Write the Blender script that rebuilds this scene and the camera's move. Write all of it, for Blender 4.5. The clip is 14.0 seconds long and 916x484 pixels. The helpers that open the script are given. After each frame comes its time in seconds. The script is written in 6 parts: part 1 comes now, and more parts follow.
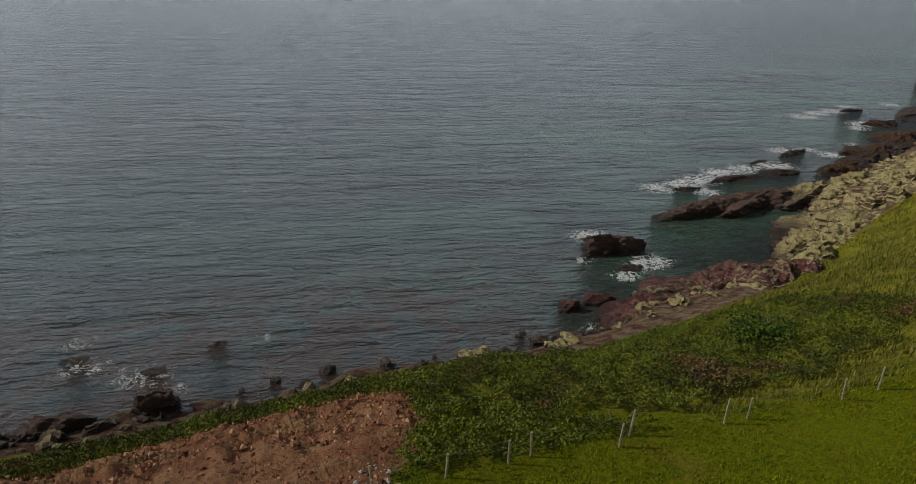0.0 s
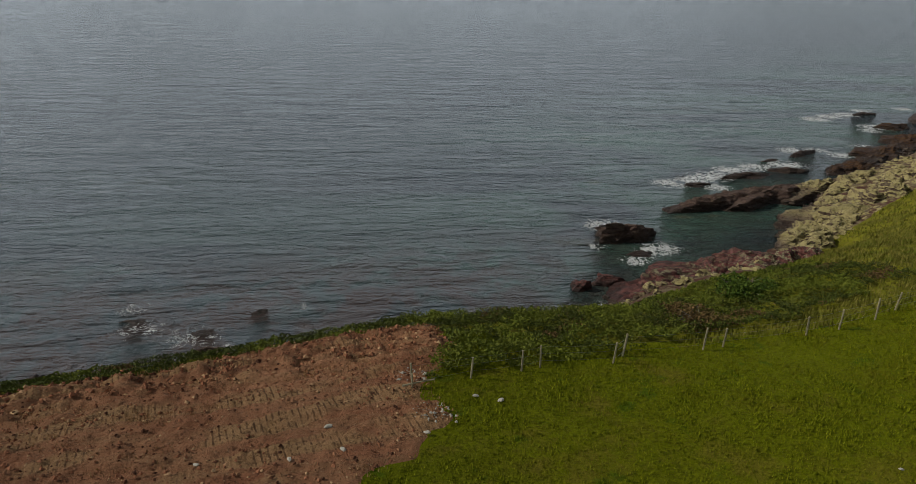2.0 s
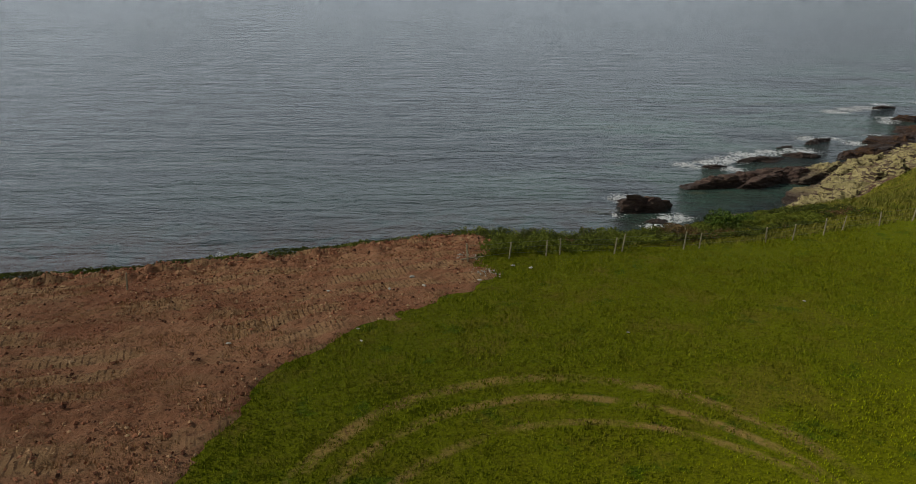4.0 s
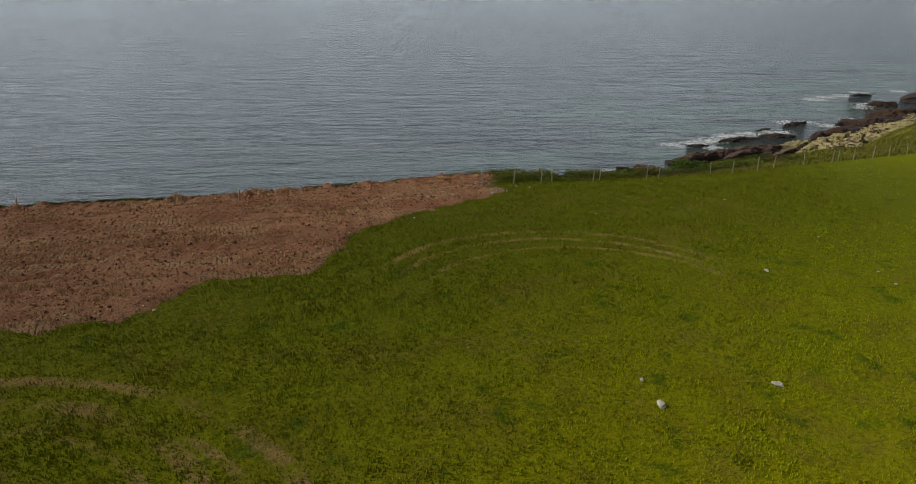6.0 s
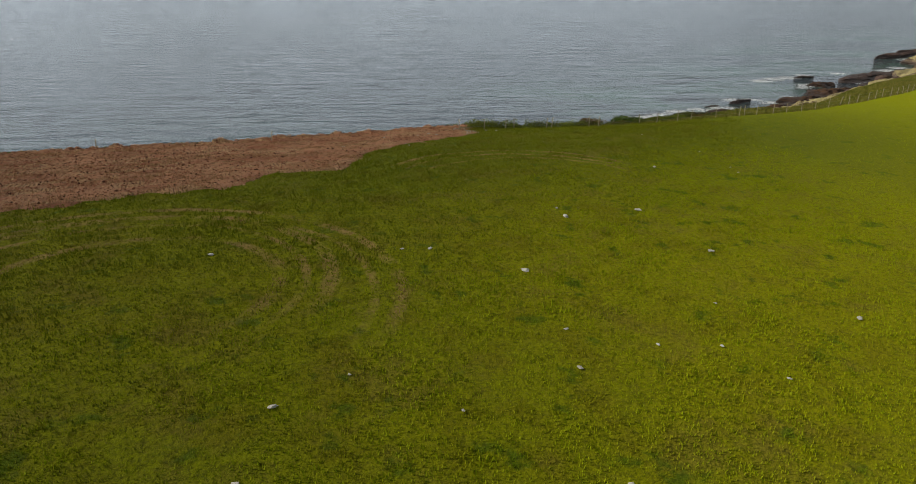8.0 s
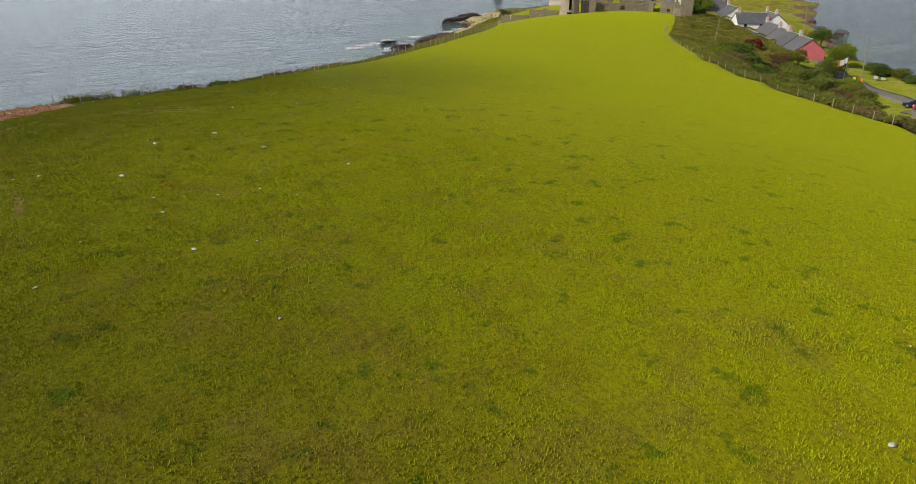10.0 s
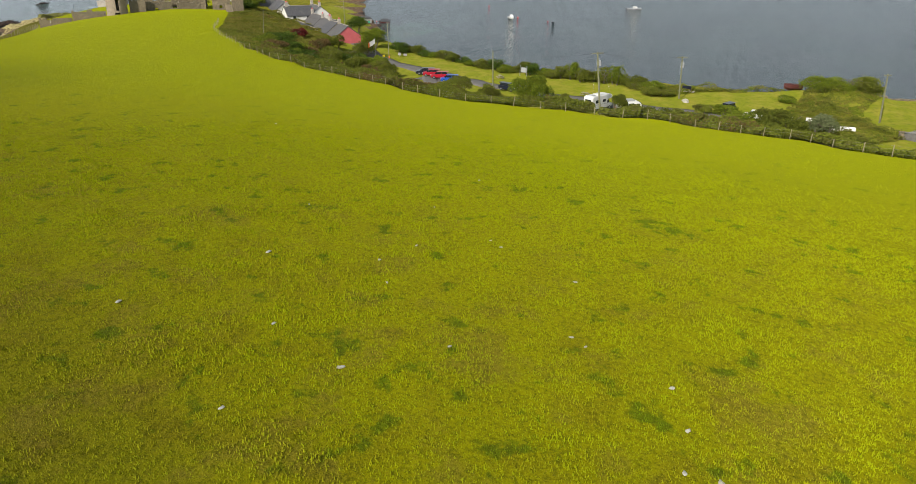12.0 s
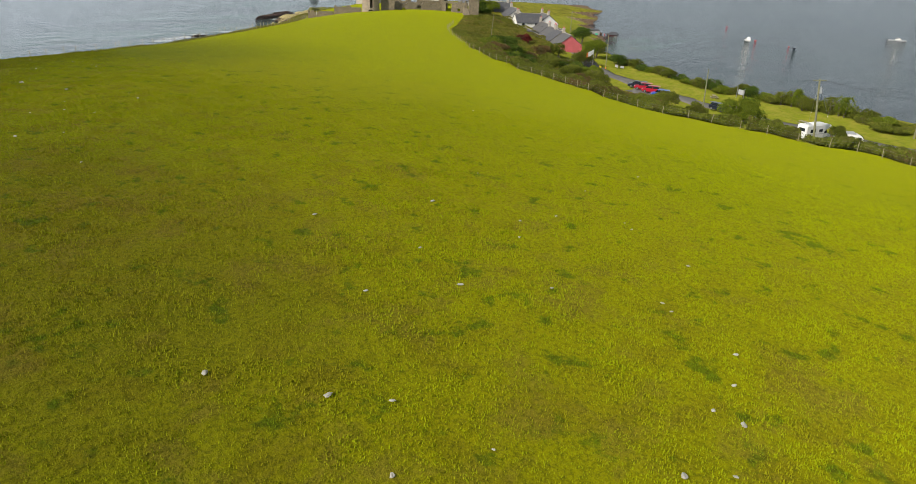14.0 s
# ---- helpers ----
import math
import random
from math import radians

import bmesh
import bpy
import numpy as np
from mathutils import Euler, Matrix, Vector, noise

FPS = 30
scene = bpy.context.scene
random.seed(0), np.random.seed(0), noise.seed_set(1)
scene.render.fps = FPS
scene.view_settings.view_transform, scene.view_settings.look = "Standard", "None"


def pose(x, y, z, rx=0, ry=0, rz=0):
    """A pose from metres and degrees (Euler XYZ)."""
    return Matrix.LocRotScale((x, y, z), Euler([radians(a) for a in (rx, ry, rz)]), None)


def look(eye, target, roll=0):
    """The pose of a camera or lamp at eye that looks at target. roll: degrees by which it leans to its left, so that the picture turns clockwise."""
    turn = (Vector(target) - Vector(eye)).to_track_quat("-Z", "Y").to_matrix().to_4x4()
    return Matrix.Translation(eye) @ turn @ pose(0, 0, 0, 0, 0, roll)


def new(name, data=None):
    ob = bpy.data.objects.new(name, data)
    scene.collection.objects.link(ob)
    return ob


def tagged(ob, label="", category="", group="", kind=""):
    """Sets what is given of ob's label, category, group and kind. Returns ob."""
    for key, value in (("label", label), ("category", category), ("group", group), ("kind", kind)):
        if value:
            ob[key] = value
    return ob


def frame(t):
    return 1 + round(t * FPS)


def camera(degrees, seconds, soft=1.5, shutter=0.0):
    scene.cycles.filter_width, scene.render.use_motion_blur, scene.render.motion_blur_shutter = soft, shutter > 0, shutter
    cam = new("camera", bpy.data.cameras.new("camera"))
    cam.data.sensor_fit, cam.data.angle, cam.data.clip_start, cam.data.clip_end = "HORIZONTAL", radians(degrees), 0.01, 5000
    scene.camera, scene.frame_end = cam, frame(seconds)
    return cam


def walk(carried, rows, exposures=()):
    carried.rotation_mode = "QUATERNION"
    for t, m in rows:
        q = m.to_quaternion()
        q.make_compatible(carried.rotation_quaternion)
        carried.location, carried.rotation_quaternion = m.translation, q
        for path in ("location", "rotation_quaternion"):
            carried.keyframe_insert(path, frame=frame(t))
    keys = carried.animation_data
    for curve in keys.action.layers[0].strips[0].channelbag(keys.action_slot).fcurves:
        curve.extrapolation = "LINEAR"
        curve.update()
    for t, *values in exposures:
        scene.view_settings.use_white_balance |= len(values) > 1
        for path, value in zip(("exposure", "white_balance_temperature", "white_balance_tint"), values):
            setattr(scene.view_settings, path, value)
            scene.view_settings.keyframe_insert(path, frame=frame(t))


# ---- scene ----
cam = camera(67.2, 14.0, soft=0.7)
PATH = [
    (0, (2.801, -10.69, 36.173), (3.149, -8.888, 35.378), 1.9),
    (0.5, (2.677, -11.303, 36.187), (3.027, -9.499, 35.397), 2.0),
    (1, (2.379, -12.755, 36.169), (2.728, -10.951, 35.38), 2.1),
    (1.5, (1.935, -14.773, 36.145), (2.281, -12.967, 35.358), 2.0),
    (2, (1.319, -17.238, 36.11), (1.616, -15.421, 35.328), 2.1),
    (2.5, (0.716, -20.058, 36.019), (0.94, -18.229, 35.242), 2.0),
    (3, (-0.012, -23.135, 35.983), (0.206, -21.304, 35.208), 2.0),
    (3.2, (-0.278, -24.508, 35.983), (-0.063, -22.677, 35.208), 1.9),
    (5.3, (-3.105, -40.807, 35.739), (-2.913, -38.968, 34.977), 0.9),
    (5.5, (-3.38, -42.373, 35.728), (-3.19, -40.53, 34.974), 0.7),
    (6, (-4.059, -46.313, 35.708), (-3.866, -44.473, 34.947), 0.7),
    (6.5, (-4.783, -50.331, 35.726), (-4.584, -48.497, 34.953), 1.0),
    (7, (-5.352, -54.664, 35.697), (-5.153, -52.829, 34.926), 1.0),
    (7.2, (-5.577, -56.447, 35.695), (-5.378, -54.613, 34.923), 1.0),
    (9.3, (-7.32, -74.914, 35.933), (-6.613, -73.221, 35.135), -0.1),
    (9.5, (-7.464, -76.579, 35.952), (-6.64, -74.942, 35.15), -0.1),
    (10, (-7.938, -80.548, 36.015), (-6.812, -79.107, 35.204), 0.4),
    (10.2, (-8.185, -82.1, 35.902), (-6.922, -80.796, 35.094), 0.4),
    (10.5, (-8.556, -84.425, 35.732), (-7.119, -83.297, 34.915), 0.4),
    (11, (-9.56, -88.175, 35.532), (-7.925, -87.358, 34.72), 0.4),
    (11.5, (-10.905, -91.523, 35.548), (-9.188, -90.886, 34.744), 0.6),
    (12, (-12.521, -94.718, 35.572), (-10.793, -94.102, 34.775), 0.9),
    (12.5, (-14.048, -97.457, 35.567), (-12.318, -96.843, 34.774), 1.3),
    (13, (-15.291, -99.305, 35.562), (-13.569, -98.664, 34.774), 1.7),
    (13.5, (-16.223, -100.378, 35.569), (-14.609, -99.497, 34.781), 2.5),
    (14, (-16.673, -100.9, 35.616), (-15.216, -99.777, 34.83), 3.0),
]


# ---- world and sun ----
EXPOSURES = [(0, -0.8), (3, -0.78), (6, -0.62), (7.5, -0.45), (9.5, -0.08), (10.5, 0.08), (11.5, 0.12), (13, 0.12), (14, 0.12)]
SUN_UP, SUN_FROM = 33.0, (-0.965, 0.26)          # degrees above the horizon; where it stands, seen from the field
walk(cam, [(t, look(eye, target, roll)) for t, eye, target, roll in PATH], EXPOSURES)
world = bpy.data.worlds.new("world")
scene.world = world
world.use_nodes = True
wn, wl = world.node_tree.nodes, world.node_tree.links
sky = wn.new("ShaderNodeTexSky")
sky.sky_type, sky.sun_disc = "NISHITA", False
sky.sun_elevation, sky.sun_rotation = radians(SUN_UP), math.atan2(SUN_FROM[0], SUN_FROM[1])
sky.air_density, sky.dust_density, sky.ozone_density = 1.0, 4.0, 1.0
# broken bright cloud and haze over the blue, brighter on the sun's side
cloud = wn.new("ShaderNodeTexNoise")
cloud.inputs["Scale"].default_value, cloud.inputs["Detail"].default_value = 2.2, 5
band = wn.new("ShaderNodeMapRange")
band.inputs[1].default_value, band.inputs[2].default_value = 0.25, 0.65
band.inputs[3].default_value = 0.72
blend = wn.new("ShaderNodeMix")
blend.data_type = "RGBA"
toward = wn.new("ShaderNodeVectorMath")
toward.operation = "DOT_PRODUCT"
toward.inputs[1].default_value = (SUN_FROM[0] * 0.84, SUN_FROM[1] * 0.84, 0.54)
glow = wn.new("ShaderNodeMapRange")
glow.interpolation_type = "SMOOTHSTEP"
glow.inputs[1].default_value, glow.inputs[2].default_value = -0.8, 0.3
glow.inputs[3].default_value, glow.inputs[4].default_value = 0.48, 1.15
rise = wn.new("ShaderNodeSeparateXYZ")
haze = wn.new("ShaderNodeMapRange")       # haze thickens towards the horizon
haze.inputs[1].default_value, haze.inputs[2].default_value = 0.0, 0.55
haze.inputs[3].default_value, haze.inputs[4].default_value = 1.92, 0.36
both = wn.new("ShaderNodeMath")
both.operation = "MULTIPLY"
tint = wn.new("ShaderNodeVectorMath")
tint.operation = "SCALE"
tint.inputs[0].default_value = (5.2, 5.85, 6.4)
where = wn.new("ShaderNodeTexCoord").outputs["Generated"]
wl.new(where, cloud.inputs["Vector"])
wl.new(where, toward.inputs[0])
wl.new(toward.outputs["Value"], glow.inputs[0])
wl.new(where, rise.inputs[0])
wl.new(rise.outputs[2], haze.inputs[0])
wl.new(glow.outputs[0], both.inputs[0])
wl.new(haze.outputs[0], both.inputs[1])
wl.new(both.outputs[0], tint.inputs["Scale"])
wl.new(cloud.outputs[0], band.inputs[0])
wl.new(band.outputs[0], blend.inputs[0])
wl.new(sky.outputs[0], blend.inputs[6])
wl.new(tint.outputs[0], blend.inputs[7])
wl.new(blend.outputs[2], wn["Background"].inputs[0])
wn["Background"].inputs[1].default_value = 0.11
sun = new("sun", bpy.data.lights.new("sun", "SUN"))
sun.data.energy, sun.data.angle, sun.data.color = 4.6, radians(0.6), (1.0, 0.93, 0.82)
flat_len = math.cos(radians(SUN_UP))
sun.matrix_world = look((0, 0, 0), (-SUN_FROM[0] * flat_len, -SUN_FROM[1] * flat_len, -math.sin(radians(SUN_UP))))

# ---- materials ----


class Graph:
    """A small helper to wire a node material."""

    def __init__(self, name):
        self.mat = bpy.data.materials.new(name)
        self.mat.use_nodes = True
        self.nodes, self.links = self.mat.node_tree.nodes, self.mat.node_tree.links
        self.bsdf = self.nodes["Principled BSDF"]
        self.pos = self.nodes.new("ShaderNodeNewGeometry").outputs["Position"]

    def feed(self, socket, value):
        if hasattr(value, "is_output"):
            self.links.new(value, socket)
        elif isinstance(value, (tuple, list)) and len(value) == 3 and len(socket.default_value) == 4:
            socket.default_value = (*value, 1)
        else:
            socket.default_value = value

    def noise(self, scale, detail=3.0, rough=0.55, stretch=None, turn=0.0, warp=0.0):
        co = self.pos
        if stretch:
            m = self.nodes.new("ShaderNodeMapping")
            m.inputs["Scale"].default_value, m.inputs["Rotation"].default_value = stretch, (0, 0, turn)
            self.links.new(co, m.inputs[0])
            co = m.outputs[0]
        n = self.nodes.new("ShaderNodeTexNoise")
        self.links.new(co, n.inputs["Vector"])
        for key, v in (("Scale", scale), ("Detail", detail), ("Roughness", rough), ("Distortion", warp)):
            n.inputs[key].default_value = v
        return n.outputs[0]

    def voronoi(self, scale, feature="F1", stretch=None):
        co = self.pos
        if stretch:
            m = self.nodes.new("ShaderNodeMapping")
            m.inputs["Scale"].default_value = stretch
            self.links.new(co, m.inputs[0])
            co = m.outputs[0]
        n = self.nodes.new("ShaderNodeTexVoronoi")
        n.feature = feature
        n.inputs["Scale"].default_value = scale
        self.links.new(co, n.inputs["Vector"])
        return n.outputs[0]

    def step(self, value, low, high):
        n = self.nodes.new("ShaderNodeMapRange")
        n.interpolation_type = "SMOOTHSTEP"
        self.feed(n.inputs[0], value)
        n.inputs[1].default_value, n.inputs[2].default_value = low, high
        return n.outputs[0]

    def maths(self, op, a, b=0.0):
        n = self.nodes.new("ShaderNodeMath")
        n.operation = op
        self.feed(n.inputs[0], a)
        self.feed(n.inputs[1], b)
        return n.outputs[0]

    def mix(self, k, a, b):
        n = self.nodes.new("ShaderNodeMix")
        n.data_type = "RGBA"
        self.feed(n.inputs[0], k)
        self.feed(n.inputs[6], a)
        self.feed(n.inputs[7], b)
        return n.outputs[2]

    def attr(self, name):
        n = self.nodes.new("ShaderNodeAttribute")
        n.attribute_name = name
        return n.outputs["Fac"]

    def xyz(self):
        n = self.nodes.new("ShaderNodeSeparateXYZ")
        self.links.new(self.pos, n.inputs[0])
        return n.outputs

    def up(self):
        n = self.nodes.new("ShaderNodeSeparateXYZ")
        g = self.nodes.new("ShaderNodeNewGeometry")
        self.links.new(g.outputs["Normal"], n.inputs[0])
        return n.outputs[2]

    def chance(self, island=False):
        if island:
            return self.nodes.new("ShaderNodeNewGeometry").outputs["Random Per Island"]
        return self.nodes.new("ShaderNodeObjectInfo").outputs["Random"]

    def bump(self, height, distance, strength=1.0, below=None):
        n = self.nodes.new("ShaderNodeBump")
        n.inputs["Strength"].default_value, n.inputs["Distance"].default_value = strength, distance
        self.links.new(height, n.inputs["Height"])
        if below:
            self.links.new(below, n.inputs["Normal"])
        return n.outputs[0]

    def done(self, colour, rough, normal=None, metal=0.0, **more):
        self.feed(self.bsdf.inputs["Base Color"], colour)
        self.feed(self.bsdf.inputs["Roughness"], rough)
        self.feed(self.bsdf.inputs["Metallic"], metal)
        for key, v in more.items():
            self.feed(self.bsdf.inputs[key.replace("_", " ")], v)
        if normal:
            self.links.new(normal, self.bsdf.inputs["Normal"])
        return self.mat


def surface(name, a, b, scale=1.5, rough=0.7, metal=0.0, fine=14.0, depth=0.01, dirt=None):
    """Plain painted, wooden or stone surface: two tones, fine grain, slight relief, optional dirt."""
    g = Graph(name)
    col = g.mix(g.step(g.noise(scale, 4), 0.35, 0.65), a, b)
    grain = g.noise(fine, 3)
    col = g.mix(g.maths("MULTIPLY", g.step(grain, 0.45, 0.75), 0.45), col, tuple(0.72 * v for v in a))
    if dirt:
        col = g.mix(g.maths("MULTIPLY", g.step(g.noise(scale * 0.6, 6, 0.7), 0.5, 0.7), 0.6), col, dirt)
    return g.done(col, rough, g.bump(grain, depth), metal)


# centre, radius and half-width of the curved tracks that turning machines left
ARCS = ((4.5, -17.0, 9.5, 0.45), (4.6, -17.6, 8.6, 0.35), (5.2, -19.0, 8.2, 0.3), (-17.5, -35.5, 9.4, 0.5), (-17.4, -35.8, 8.2, 0.3), (-17.5, -37.0, 12.4, 0.45), (-17.5, -37.2, 11.3, 0.3), (-16.5, -36.0, 6.2, 0.45))


def grass_material():
    g = Graph("mown grass")
    x, y, _ = g.xyz()
    broad, mid, fine = g.noise(0.035, 3), g.noise(0.45, 4, 0.6), g.noise(5.0, 4, 0.75)
    col = g.mix(g.step(broad, 0.36, 0.64), (0.205, 0.222, 0.002), (0.250, 0.250, 0.002))
    col = g.mix(g.maths("MULTIPLY", g.step(mid, 0.46, 0.68), g.maths("SUBTRACT", 0.55, g.maths("MULTIPLY", g.step(x, 4.0, 32.0), 0.52))), col, (0.185, 0.155, 0.006))
    # the far slope is fresher green, and lifted to paint in its sunlit brightness
    col = g.mix(g.maths("MULTIPLY", g.step(g.maths("ADD", x, g.maths("MULTIPLY", g.noise(0.06, 3), 20.0)), 28.0, 78.0), 0.9), col, (0.250, 0.278, 0.002))
    worn = g.maths("SUBTRACT", 1.0, g.step(g.maths("ADD", g.maths("ADD", g.maths("POWER", g.maths("MULTIPLY", g.maths("ADD", x, 6.0), 0.075), 2.0), g.maths("POWER", g.maths("MULTIPLY", g.maths("ADD", y, 68.0), 0.055), 2.0)), g.maths("MULTIPLY", g.noise(0.12, 4, 0.6), 0.9)), 0.5, 1.9))
    col = g.mix(g.maths("MULTIPLY", worn, 0.38), col, (0.135, 0.105, 0.010))
    # the seaward side is a deeper green, darkened further to paint in cloud shade
    shaded_green = g.maths("MULTIPLY", g.step(g.maths("ADD", y, g.maths("MULTIPLY", g.noise(0.08, 3), 16.0)), -26.0, 6.0), g.maths("SUBTRACT", 1.0, g.step(x, 30.0, 75.0)))
    col = g.mix(g.maths("MULTIPLY", shaded_green, 0.75), col, (0.098, 0.122, 0.003))
    col = g.mix(g.maths("MULTIPLY", g.step(g.noise(0.28, 5, 0.7), 0.50, 0.66), g.maths("SUBTRACT", 0.45, g.maths("MULTIPLY", g.step(x, 10.0, 40.0), 0.42))), col, (0.19, 0.135, 0.025))
    # clover stands in small deep green patches, thickest near the middle of the field
    near = g.maths("SUBTRACT", 1.0, g.maths("MULTIPLY", g.step(x, 25.0, 60.0), 0.75))
    clump = g.maths("MULTIPLY", g.step(g.noise(0.6, 5, 0.6), 0.575, 0.68), near)
    col = g.mix(g.maths("MULTIPLY", clump, 0.7), col, (0.050, 0.105, 0.004))
    # fine dark speckle paints the shade in gaps between blades
    col = g.mix(g.maths("MULTIPLY", g.step(fine, 0.40, 0.70), g.maths("MULTIPLY", near, 0.6)), col, (0.050, 0.050, 0.004))
    col = g.mix(g.maths("MULTIPLY", g.step(g.noise(11.0, 3, 0.7), 0.58, 0.75), 0.35), col, (0.27, 0.23, 0.04))
    # strawy bands left by turning machines
    straw = None
    for cx, cy, radius, wide in ARCS:
        dx, dy = g.maths("SUBTRACT", x, cx), g.maths("SUBTRACT", y, cy)
        far = g.maths("SQRT", g.maths("ADD", g.maths("MULTIPLY", dx, dx), g.maths("MULTIPLY", dy, dy)))
        off = g.maths("ABSOLUTE", g.maths("SUBTRACT", far, radius))
        band = g.maths("MULTIPLY", g.maths("SUBTRACT", 1.0, g.step(off, wide * 0.35, wide * 1.0)), g.step(dy, *((1.5, 6.0) if cy > -25 else (-6.0, 1.0))))
        straw = band if straw is None else g.maths("MAXIMUM", straw, band)
    straw = g.maths("MULTIPLY", straw, g.step(g.noise(1.6, 5, 0.75), 0.34, 0.54))
    straw = g.maths("MULTIPLY", straw, g.step(g.noise(0.3, 4, 0.65), 0.38, 0.60))
    col = g.mix(g.maths("MULTIPLY", straw, 0.8), col, (0.36, 0.235, 0.08))
    # rough yellower grass on the banks, dark scrub litter, bare rock by the water
    bank = g.mix(g.step(g.noise(0.25, 5, 0.65), 0.40, 0.62), (0.185, 0.185, 0.014), (0.095, 0.095, 0.012))
    bank = g.mix(g.maths("MULTIPLY", g.step(g.noise(2.2, 5, 0.7), 0.52, 0.68), 0.6), bank, (0.20, 0.15, 0.055))
    wob = g.maths("MULTIPLY", g.maths("SUBTRACT", g.noise(0.5, 5, 0.65), 0.5), 0.9)
    col = g.mix(g.step(g.maths("ADD", g.attr("bank"), wob), 0.35, 0.6), col, bank)
    verge = g.mix(g.step(g.noise(0.3, 4), 0.4, 0.65), (0.165, 0.190, 0.014), (0.225, 0.215, 0.030))
    verge = g.mix(g.maths("MULTIPLY", g.step(g.noise(0.9, 5, 0.7), 0.48, 0.66), 0.55), verge, (0.095, 0.115, 0.014))
    col = g.mix(g.step(g.maths("ADD", g.attr("verge"), wob), 0.4, 0.6), col, verge)
    _, _, z = g.xyz()
    rock = g.mix(g.step(g.noise(0.8, 6, 0.7), 0.42, 0.6), (0.085, 0.04, 0.032), (0.17, 0.14, 0.085))
    lichen = g.mix(g.step(g.noise(3.0, 5, 0.7), 0.4, 0.6), (0.36, 0.32, 0.19), (0.40, 0.35, 0.12))
    rock = g.mix(g.maths("MULTIPLY", g.maths("MULTIPLY", g.step(g.noise(0.7, 6, 0.75), 0.48, 0.58), g.step(x, 50.0, 62.0)), g.step(z, 1.2, 2.6)), rock, lichen)
    rock = g.mix(g.maths("MULTIPLY", g.step(g.noise(2.5, 5, 0.7), 0.5, 0.65), 0.6), rock, (0.045, 0.03, 0.026))
    col = g.mix(g.step(g.maths("ADD", g.attr("rocky"), wob), 0.40, 0.58), col, rock)
    normal = g.bump(g.noise(9.0, 4, 0.75), 0.12, 1.0, g.bump(g.noise(1.3, 4, 0.6), 0.2, 0.8))
    return g.done(col, 0.9, normal, Specular_IOR_Level=0.05, Diffuse_Roughness=1.0)


def soil_material():
    g = Graph("bare earth")
    x, y, _ = g.xyz()
    # along and across the way the digger has driven, bent a little
    bend = g.maths("MULTIPLY", g.maths("SUBTRACT", g.noise(0.07, 2, 0.4), 0.5), 9.0)
    run = g.maths("ADD", g.maths("MULTIPLY", x, 0.97), g.maths("MULTIPLY", y, 0.24))
    side = g.maths("ADD", g.maths("SUBTRACT", g.maths("MULTIPLY", y, 0.97), g.maths("MULTIPLY", x, 0.24)), bend)
    strip = g.step(g.maths("SINE", g.maths("MULTIPLY", side, 2.6)), -0.45, 0.1)
    strip = g.maths("MULTIPLY", strip, g.step(g.noise(0.22, 3, 0.6), 0.42, 0.56))
    cleat = g.step(g.maths("SINE", g.maths("ADD", g.maths("MULTIPLY", run, 24.0), g.maths("MULTIPLY", g.noise(0.9, 2), 3.0))), 0.45, 0.85)
    print_ = g.maths("MULTIPLY", g.maths("MULTIPLY", strip, cleat), g.step(g.noise(1.6, 4, 0.7), 0.40, 0.56))
    streak = g.noise(0.55, 5, 0.65, stretch=(0.35, 2.2, 1), turn=0.24)
    col = g.mix(g.step(g.noise(0.16, 4), 0.38, 0.62), (0.310, 0.132, 0.070), (0.430, 0.215, 0.115))
    col = g.mix(g.maths("MULTIPLY", g.step(streak, 0.48, 0.62), 0.5), col, (0.36, 0.21, 0.11))
    col = g.mix(g.maths("MULTIPLY", strip, 0.6), col, (0.46, 0.30, 0.145))
    clod = g.noise(2.6, 6, 0.75)
    col = g.mix(g.maths("MULTIPLY", g.step(clod, 0.52, 0.66), 0.7), col, (0.075, 0.033, 0.020))
    grit = g.noise(6.0, 6, 0.85)
    col = g.mix(g.maths("MULTIPLY", g.step(grit, 0.55, 0.66), 0.6), col, (0.055, 0.026, 0.016))
    col = g.mix(g.maths("MULTIPLY", g.step(g.noise(7.0, 6, 0.85, stretch=(1, 1, 1), turn=1.0), 0.56, 0.66), 0.7), col, (0.52, 0.36, 0.22))
    col = g.mix(g.maths("MULTIPLY", print_, 0.7), col, (0.085, 0.042, 0.026))
    tall = g.maths("SUBTRACT", g.maths("ADD", clod, g.maths("MULTIPLY", grit, 0.4)), g.maths("MULTIPLY", print_, 0.25))
    normal = g.bump(g.noise(9.0, 6, 0.85), 0.10, 1.0, g.bump(tall, 0.16, 1.0))
    return g.done(col, 0.95, normal, Specular_IOR_Level=0.1, Diffuse_Roughness=0.6)


